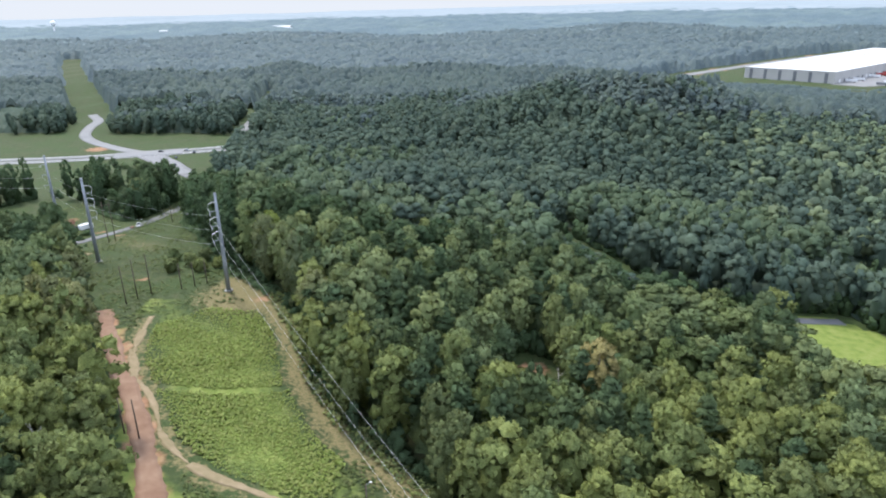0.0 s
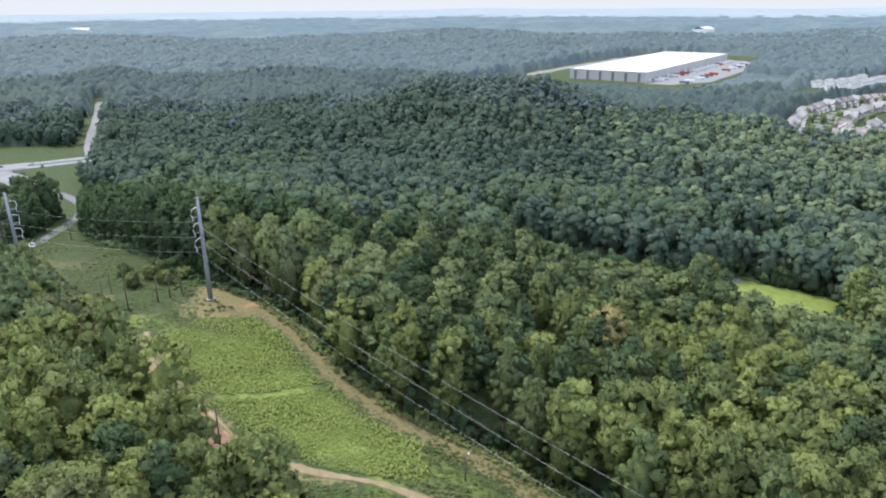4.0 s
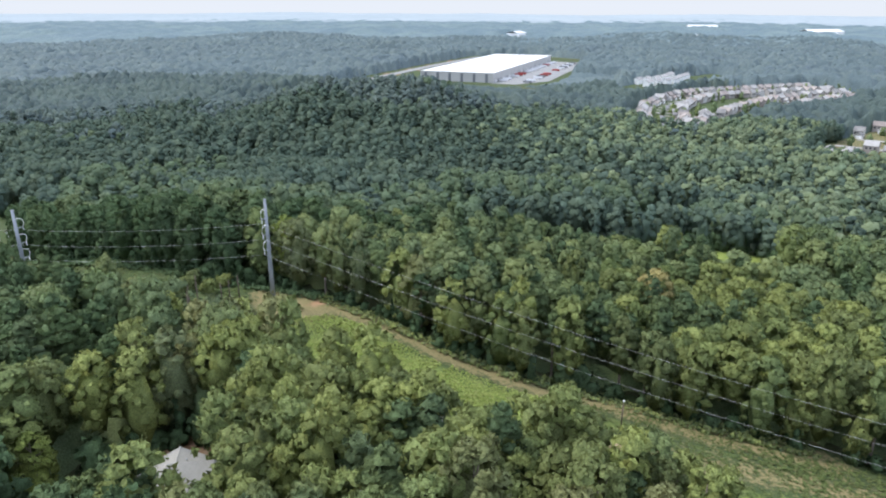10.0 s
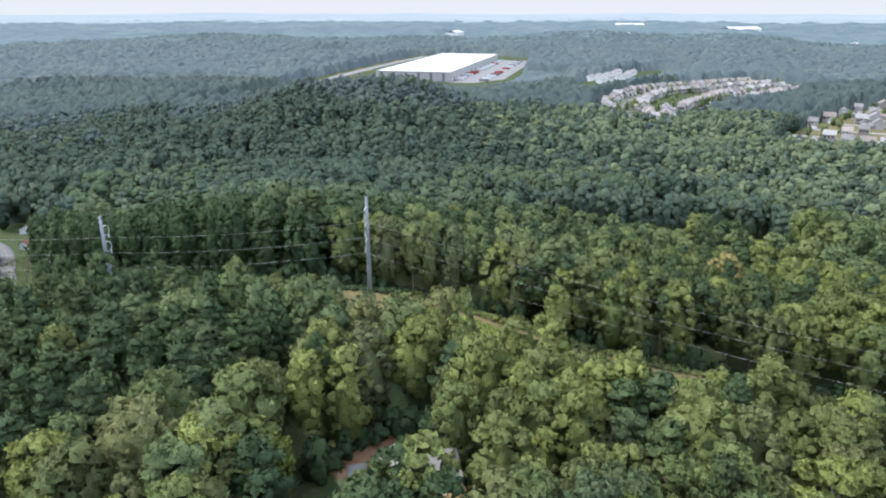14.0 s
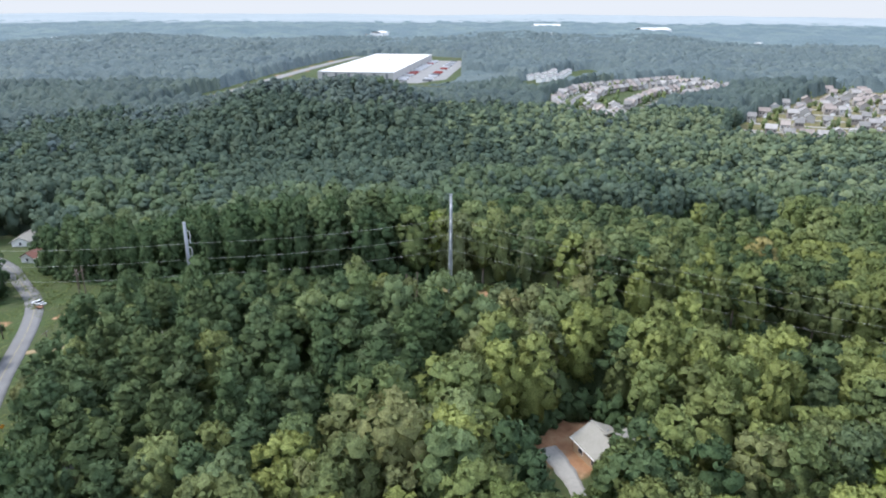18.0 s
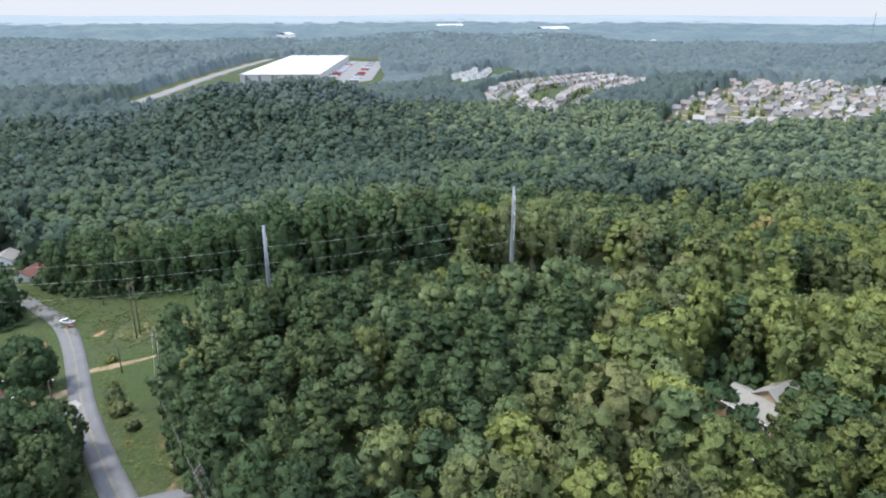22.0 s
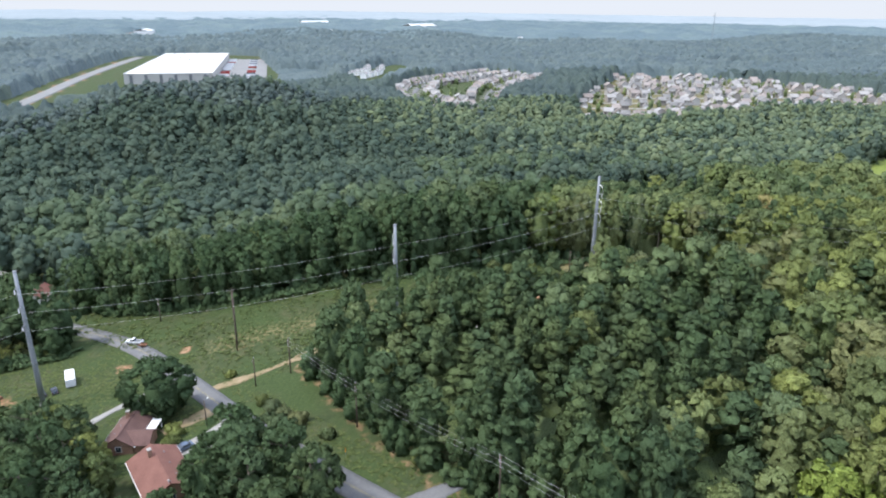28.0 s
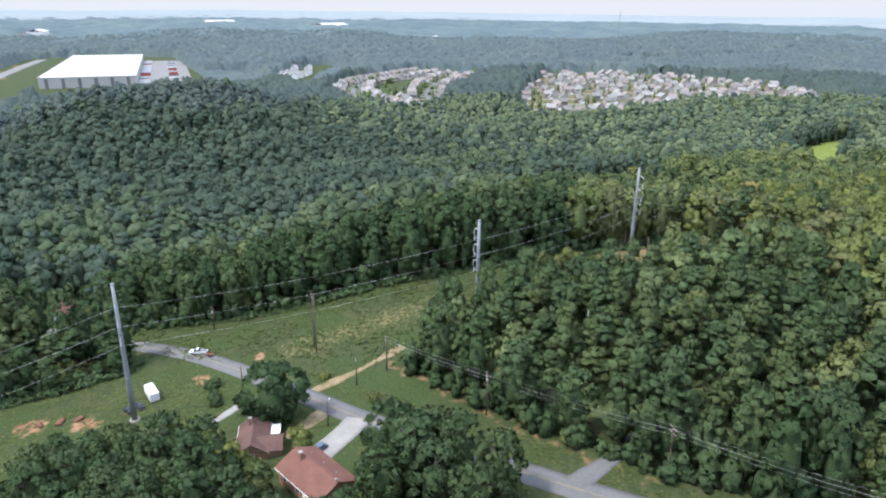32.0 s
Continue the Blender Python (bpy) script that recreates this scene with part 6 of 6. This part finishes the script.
def on_tracks(a, b):
    e = line_dist([(-70, 140), (-62.8, 134), (-55.4, 121.5), (-47.5, 114.5), (-39.5, 110), (-28, 107), (-19.5, 100.5), (-15.8, 95), (-8, 80)], a, b) < 3.0
    e |= line_dist([(-50, 101), (-64, 130), (-82, 162), (-93, 175)], a, b) < 5.5
    e |= line_dist([(-71, 146), (-76, 158), (-80, 182)], a, b) < 2.5
    e |= line_dist([(-65, 142.4), (-51, 143.3), (-38.4, 148), (-28, 153)], a, b) < 1.3
    e |= line_dist(east_edge, a, b) < 5.5
    return e


tufts("lush_brush", BRUSH_LAND, 0.7, 0.36, 0.75, BRUSH, "lush green vines and brush covering the clearing", 1.0, on_tracks)
tufts("corridor_grass", CORRIDOR[8:20] + [(-150, 340), (-152, 300), (-158, 275), (-134, 250), (-101, 195), (-85, 165), (-66, 190)], 1.5, 0.45, 0.55, GRASS_BLADES, "rough grass along the power-line corridor", 0.6, on_tracks)
tufts("foot_grass", [(-34, 106), (-14, 126), (10, 100), (32, 76), (62, 14), (30, -10), (-8, 44), (-30, 88)], 1.0, 0.42, 0.5, GRASS_BLADES, "rough grass at the foot of the clearing", 0.6,
      lambda a, b: line_dist([(-48, 115), (-35, 110), (-28, 107.5), (-19.5, 100.5), (-15.8, 95), (-8, 80)], a, b) < 1.8)
tufts("edge_weeds", [(30, 84), (12, 104), (-2, 125), (-17, 140), (-28, 160), (-36, 184), (-46, 205), (-51, 201), (-40, 180), (-32, 156), (-21, 136), (-6, 120), (8, 99), (26, 79)], 0.9, 0.6, 1.6, LEAF, "tangled weeds along the foot of the woods", 0.8)
tufts("verge_scrub", [(-131, 357), (-122, 336), (-112, 314), (-105, 312), (-116, 334), (-124, 357)], 1.1, 0.8, 2.2, DEEP_LEAF, "scrub along the foot of the woods", 0.9)
tufts("corridor_scrub", [(-131, 360), (-122, 337), (-112, 315), (-102, 298), (-93, 279), (-83, 254), (-72, 233), (-60, 221), (-46, 205), (-50, 201), (-64, 215), (-76, 229), (-87, 251), (-97, 277), (-106, 295), (-117, 313), (-126, 336)], 1.0, 0.7, 2.0, DEEP_LEAF, "scrub along the shaded foot of the woods", 0.85)
tufts("ditch_scrub", [(-152, 346), (-157, 349), (-170, 360), (-182, 375), (-186, 371), (-172, 355), (-158, 344)], 1.0, 0.7, 1.6, DEEP_LEAF, "overgrown bank behind the lawn", 0.8)
tufts("thicket_scrub", THICKET, 2.0, 1.2, 3.0, LEAF, "scrub between the lawn and the road", 0.8)

tufts("lawn_grass", [(-236, 312), (-228, 330), (-205, 395), (-182, 372), (-160, 346), (-146, 330), (-150, 300), (-160, 270), (-176, 228), (-190, 190), (-196, 165), (-225, 165), (-245, 240)], 1.25, 0.5, 0.16, GRASS_BLADES, "uneven lawn and verge grass round the houses", 0.8,
      lambda a, b: (line_dist(LANE, a, b) < 4.2) | (np.hypot(a + 189, b - 287) < 10) | (np.hypot(a + 199, b - 265) < 11) | (line_dist([(-166, 299), (-186, 304)], a, b) < 2) | (line_dist([(-171, 266), (-193, 270)], a, b) < 4.5) | (line_dist([(-192, 213), (-170, 198)], a, b) < 3))
tufts("clearing_grass", [(-62, 112), (-78, 146), (-88, 168), (-84, 172), (-78, 160), (-66, 140), (-55, 123), (-42, 113), (-20, 106), (-8, 92), (-14, 74), (-44, 84), (-55, 104)], 0.95, 0.4, 0.4, GRASS_BLADES, "short rough grass between track and brush", 0.85,
      lambda a, b: on_tracks(a, b) & (line_dist(east_edge, a, b) > 5.5))

# ---- warehouse ----
WX, WY = Vector((0.8, 0.6, 0)), Vector((-0.6, 0.8, 0))
wh_m = Matrix(((0.8, -0.6, 0, 548), (0.6, 0.8, 0, 905), (0, 0, 1, -13.0), (0, 0, 0, 1)))
wh = empty("warehouse", wh_m, label="huge grey warehouse with a flat white roof beyond the hill", category="warehouse")
LW, WW, HW = 450.0, 126.0, 14.5
bm = bmesh.new()
box(bm, (LW / 2, WW / 2, HW / 2 - 1), (LW, WW, HW + 2))
part("wall", bm, PANEL, wh)
bm = bmesh.new()
box(bm, (LW / 2, WW / 2, HW + 0.3), (LW - 1.5, WW - 1.5, 0.5))
part("roof", bm, ROOF_WHITE, wh)
for c, s in (((LW / 2, 0, HW + 0.4), (LW + 1, 0.9, 1.5)), ((LW / 2, WW, HW + 0.4), (LW + 1, 0.9, 1.5)), ((0, WW / 2, HW + 0.4), (0.9, WW, 1.5)), ((LW, WW / 2, HW + 0.4), (0.9, WW, 1.5))):
    bm = bmesh.new()
    box(bm, c, s)
    part("parapet", bm, PANEL, wh)
for k in range(6):
    bm = bmesh.new()
    box(bm, (-0.25, 11 + k * 21, HW * 0.45), (0.5, 4.2, HW * 0.95))
    part("dark_panel", bm, PANEL_DARK, wh, "dark wall panel with entrance glazing")
for k in range(30):
    bm = bmesh.new()
    box(bm, (16 + k * 14.4, -0.2, 2.4), (4.0, 0.4, 4.4))
    part("dock_door", bm, PANEL_DARK if k % 3 else WHITE, wh)
for k in range(40):
    bm = bmesh.new()
    box(bm, (250 + (k % 8) * 22 + random.random() * 6, 14 + (k // 8) * 22 + random.random() * 5, HW + 1.2), (3.2, 2.4, 1.5), taper=0.9)
    part("roof_unit", bm, PANEL, wh)
yd = []
for lx, ly in ((-8, 0), (LW + 30, 0), (LW + 30, -78), (60, -78), (-8, -40)):
    yd.append(wh_m @ Vector((lx, ly, 0)))
bm = bmesh.new()
lo = [bm.verts.new(p + Vector((0, 0, -0.5))) for p in yd]
hi = [bm.verts.new(p + Vector((0, 0, 0.25))) for p in yd]
bm.faces.new(hi[::-1])
for i in range(5):
    bm.faces.new((lo[i], lo[(i + 1) % 5], hi[(i + 1) % 5], hi[i]))
bmesh.ops.recalc_face_normals(bm, faces=bm.faces[:])
tagged(finish("truck_yard", bm, HIGHWAY), label="pale concrete truck yard along the warehouse", category="yard", kind="structure")
for k in range(34):
    if random.random() < 0.2:
        continue
    lx = 18 + k * 12.6
    paint = CAR_RED if k % 9 == 0 and k > 8 or k in (10, 11, 12) else (CAR_WHITE if k % 4 else PANEL_DARK)
    t_ = empty("semi_trailer", wh_m @ pose(lx, -9.0 if k % 2 else -52.0, 0.25, 0, 0, 90), label="semi-trailer parked at the warehouse docks" if k % 2 else "semi-trailer parked across the truck yard", category="trailer", group="semi-trailers of the truck yard")
    bm = bmesh.new()
    box(bm, (0, 0, 2.5), (14.5, 2.6, 2.9))
    part("body", bm, paint, t_)
    bm = bmesh.new()
    for j in (-5.2, -3.9):
        box(bm, (j, 0, 0.5), (1.0, 2.5, 1.0))
    part("bogie", bm, RUBBER, t_)

# ---- housing estates ----


def house_kind(i):
    """A two-storey house with garage wing, built once and copied."""
    w, l, h = 9.5 + (i % 3), 8.6 + (i * 7) % 4, 6.4
    top = empty("estate_house", pose(0, 0, -200), label=("pale-sided", "tan-sided", "grey-sided", "white-sided")[i % 4] + " two-storey house with a " + ("grey", "brown", "pale grey")[i % 3] + " shingle roof", category="house", group="houses of the estate")
    bm = bmesh.new()
    gable_walls(bm, (0, 0, 0), l, w, h, h + 3.6, 0, -1.5)
    part("wall", bm, TOWN_WALLS, top)
    bm = bmesh.new()
    gable(bm, (0, 0, 0.05), l, w, h, h + 3.6, 0, 0.5, 0.25)
    part("roof", bm, TOWN_ROOFS[i % 3], top)
    bm = bmesh.new()
    gable_walls(bm, (l * 0.2, -w / 2 - 1.5, 0), 7, 6.2, 3.2, 5.4, 90, -1.5)
    part("garage", bm, TOWN_WALLS, top)
    bm = bmesh.new()
    gable(bm, (l * 0.2, -w / 2 - 1.5, 0.05), 7, 6.2, 3.2, 5.4, 90, 0.4, 0.25)
    part("garage_roof", bm, TOWN_ROOFS[i % 3], top)
    bm = bmesh.new()
    box(bm, (l * 0.2, -w / 2 - 5.04, 1.2), (4.8, 0.12, 2.4))
    part("garage_door", bm, WHITE, top)
    for s in (-1, 1):
        for k in range(3):
            bm = bmesh.new()
            box(bm, (-l * 0.32 + k * l * 0.3, s * (w / 2 + 0.03), 4.3), (1.5, 0.12, 1.6))
            part("window", bm, GLASS, top)
    return top


HOUSES = [house_kind(i) for i in range(6)]
for k, h_ in enumerate(HOUSES):
    px_, py_ = 760 + 16 * k, 470 + 6 * k
    h_.matrix_world = pose(px_, py_, gz(px_, py_) + 0.2, 0, 0, 20)


def in_poly(poly, a, b):
    return bool(inside(poly, np.array([a]), np.array([b]))[0])



def row_of_houses(line, off, gap, face):
    """Houses at even steps along a line pushed sideways by off, turned to face the street."""
    pts, way = resample(line, gap)
    for (a, b), (wx, wy) in zip(pts, way):
        hx_, hy_ = a + wy * off, b - wx * off
        if not in_poly(ESTATE_A, hx_, hy_):
            continue
        rz_ = math.degrees(math.atan2(wy, wx)) + (0 if face > 0 else 180)
        copy_thing(HOUSES[random.randrange(6)], pose(hx_, hy_, gz(hx_, hy_) + 0.1, 0, 0, rz_ + random.uniform(-6, 6) + 90 * (random.random() < 0.4)))


RING = [(408, 459), (445, 505), (482, 540), (530, 578), (587, 610), (672, 634), (730, 627), (787, 614), (851, 603), (908, 588)]
INNER = [(548, 484), (590, 500), (632, 510), (713, 528), (790, 530), (880, 522)]
row_of_houses(RING, 0, 14.5, 1)
row_of_houses(RING, 44, 14.5, -1)
row_of_houses(INNER, 0, 15.5, 1)
row_of_houses(INNER, 42, 15.5, -1)
row_of_houses([(440, 440), (500, 470), (540, 500)], 0, 15.5, 1)
for line, off in ((RING, 22), (INNER, 21)):
    pts, way = resample(line, 12)
    ribbon("estate_street", [(a + wy * off, b - wx * off) for (a, b), (wx, wy) in zip(pts, way)], 6.5, ASPHALT, 0.35, step=6, label="pale concrete street between estate houses", category="street")
    for (a, b), (wx, wy) in list(zip(pts, way))[::2]:
        p1, p2 = (a + wy * (off - 10), b - wx * (off - 10)), (a + wy * (off + 10), b - wx * (off + 10))
        ribbon("estate_drive", [p1, p2], 3.6, CONCRETE, 0.3, step=4, label="pale concrete drives in front of estate houses", category="driveway")
for poly, ang_, rows_, gap, limit, warp in ((ESTATE_B, -67, 46, 14.5, 186, 12),):
    ca, sa = math.cos(radians(ang_)), math.sin(radians(ang_))
    cx_, cy_ = np.mean([p[0] for p in poly]), np.mean([p[1] for p in poly])
    lots = []
    for r_ in range(-12, 13):
        street = []
        for k in range(-34, 35):
            bend = math.degrees(math.atan(warp / 90 * math.cos(k * gap / 90 + r_ * 0.15)))
            u, v_ = k * gap, r_ * rows_ + warp * math.sin(k * gap / 90 + r_ * 0.15)
            mx_, my_ = cx_ + u * ca - v_ * sa, cy_ + u * sa + v_ * ca
            if not in_poly(poly, mx_, my_):
                continue
            street.append((mx_, my_))
            for side in (-1, 1):
                hx_, hy_ = mx_ - side * 13.5 * sa, my_ + side * 13.5 * ca
                if in_poly(poly, hx_, hy_):
                    lots.append((hx_, hy_, ang_ + bend + (0 if side > 0 else 180)))
        if len(street) > 3:
            ribbon("estate_street", street, 7.0, CONCRETE, 0.35, step=6, label="pale concrete street between estate houses", category="street")
    random.shuffle(lots)
    for hx_, hy_, rz_ in lots[:limit]:
        copy_thing(HOUSES[random.randrange(6)], pose(hx_, hy_, gz(hx_, hy_) + 0.1, 0, 0, rz_ + random.uniform(-4, 4) + 90 * (random.random() < 0.35)))
for k in range(26):
    s, t = k % 13, k // 13
    if s < 2 or s > 8:
        continue
    a, b = 678 + s * 24 + t * 14, 722 + s * 7.6 + t * 34 + 6 * math.sin(s)
    if inside(WHITE_ROW, np.array([a]), np.array([b]))[0]:
        w_ = empty("terraced_house", pose(a, b, gz(a, b), 0, 0, 17), label="white terraced house with a grey roof among far trees", category="house", group="white terraced houses")
        bm = bmesh.new()
        gable_walls(bm, (0, 0, 0), 20, 10, 7, 10, 0, -1)
        part("wall", bm, WHITE, w_)
        bm = bmesh.new()
        gable(bm, (0, 0, 0.05), 20, 10, 7, 10, 0, 0.5, 0.3)
        part("roof", bm, TOWN_ROOFS[2], w_)

# young trees between the houses
x, y = np.concatenate([rng.uniform(400, 930, 500), rng.uniform(430, 1000, 700)]), np.concatenate([rng.uniform(420, 650, 500), rng.uniform(-100, 360, 700)])
ok = (inside(ESTATE_A, x, y) | inside(ESTATE_B, x, y)) & (rng.random(len(x)) < 0.4)
x, y = x[ok], y[ok]
zz, tall, wide = ground(x, y), 4.5 + 6.5 * rng.random(len(x)), 2.0 + 2.0 * rng.random(len(x))
wood("estate_trees", np.arange(len(x)), sapling, SLOPE_LEAF, "small garden trees scattered among the estate houses")

# ---- scattered far buildings ----


def shed(name, x_, y_, l, w, h, rz, wall, roof, label):
    t_ = empty(name, pose(x_, y_, gz(x_, y_), 0, 0, rz), label=label, category="building")
    bm = bmesh.new()
    box(bm, (0, 0, h / 2 - 1), (l, w, h + 2))
    part("wall", bm, wall, t_)
    bm = bmesh.new()
    gable(bm, (0, 0, 0.05), l, w, h, h + w * 0.12, 0, 0.5, 0.4)
    part("roof", bm, roof, t_)


shed("shed", -22, 792, 26, 14, 5, 20, WHITE, ROOF_WHITE, "low white shed in a gap of the woods")
shed("shed", -2, 830, 16, 10, 6, 20, PANEL, BLUE_ROOF, "small shed with a blue metal roof in the woods")
shed("hall", 1440, 1960, 70, 45, 12, 30, WHITE, ROOF_WHITE, "distant white hall among the woods")
shed("hall", 2530, 1490, 150, 60, 12, -20, WHITE, ROOF_WHITE, "distant white factory hall among woods")
shed("hall", 2290, 1360, 110, 50, 12, -30, WHITE, ROOF_WHITE, "distant white factory hall among woods")
shed("hall", 2630, 2100, 130, 50, 12, -40, WHITE, ROOF_WHITE, "distant white hall on the horizon")
shed("hall", 720, 1580, 60, 30, 8, 10, WHITE, SHINGLE_GREY, "distant pale building on bare ground")
shed("hall", -560, 2700, 130, 40, 12, 0, WHITE, ROOF_WHITE, "distant long white building")
for a, b in ((-900, 2500), (-300, 2350), (150, 2150), (500, 2300), (1750, 1450), (2100, 900)):
    shed("far_house", a, b, 26, 14, 17, a % 50, WHITE, ROOF_WHITE, "distant pale roof among the woods")

# water tower on the horizon
wt = empty("water_tower", pose(-1545, 3030, gz(-1545, 3030)), label="distant white water tower with a round tank", category="water tower")
bm = bmesh.new()
tube(bm, [(0, 0, -2), (0, 0, 8), (0, 0, 38)], [5, 2.6, 2.6], 10)
part("stem", bm, WHITE, wt)
bm = bmesh.new()
bmesh.ops.create_uvsphere(bm, u_segments=16, v_segments=10, radius=11)
bmesh.ops.translate(bm, verts=bm.verts[:], vec=(0, 0, 46))
part("tank", bm, WHITE, wt)

# distant radio mast
mast = empty("radio_mast", pose(2050, 270, gz(2050, 270)), label="thin lattice radio mast on the horizon", category="mast")
bm = bmesh.new()
for k in range(3):
    a = k * 2.094
    tube(bm, [(1.6 * math.cos(a), 1.6 * math.sin(a), -1), (0.8 * math.cos(a), 0.8 * math.sin(a), 100)], 0.22, 5)
part("leg", bm, STEEL, mast)
bm = bmesh.new()
for k in range(24):
    z_ = k * 4.2
    for j in range(3):
        a, b = j * 2.094, (j + 1) * 2.094
        r1, r2 = 1.6 - 0.008 * z_, 1.6 - 0.008 * (z_ + 4)
        tube(bm, [(r1 * math.cos(a), r1 * math.sin(a), z_), (r2 * math.cos(b), r2 * math.sin(b), z_ + 4)], 0.1, 4)
part("bracing", bm, STEEL, mast)
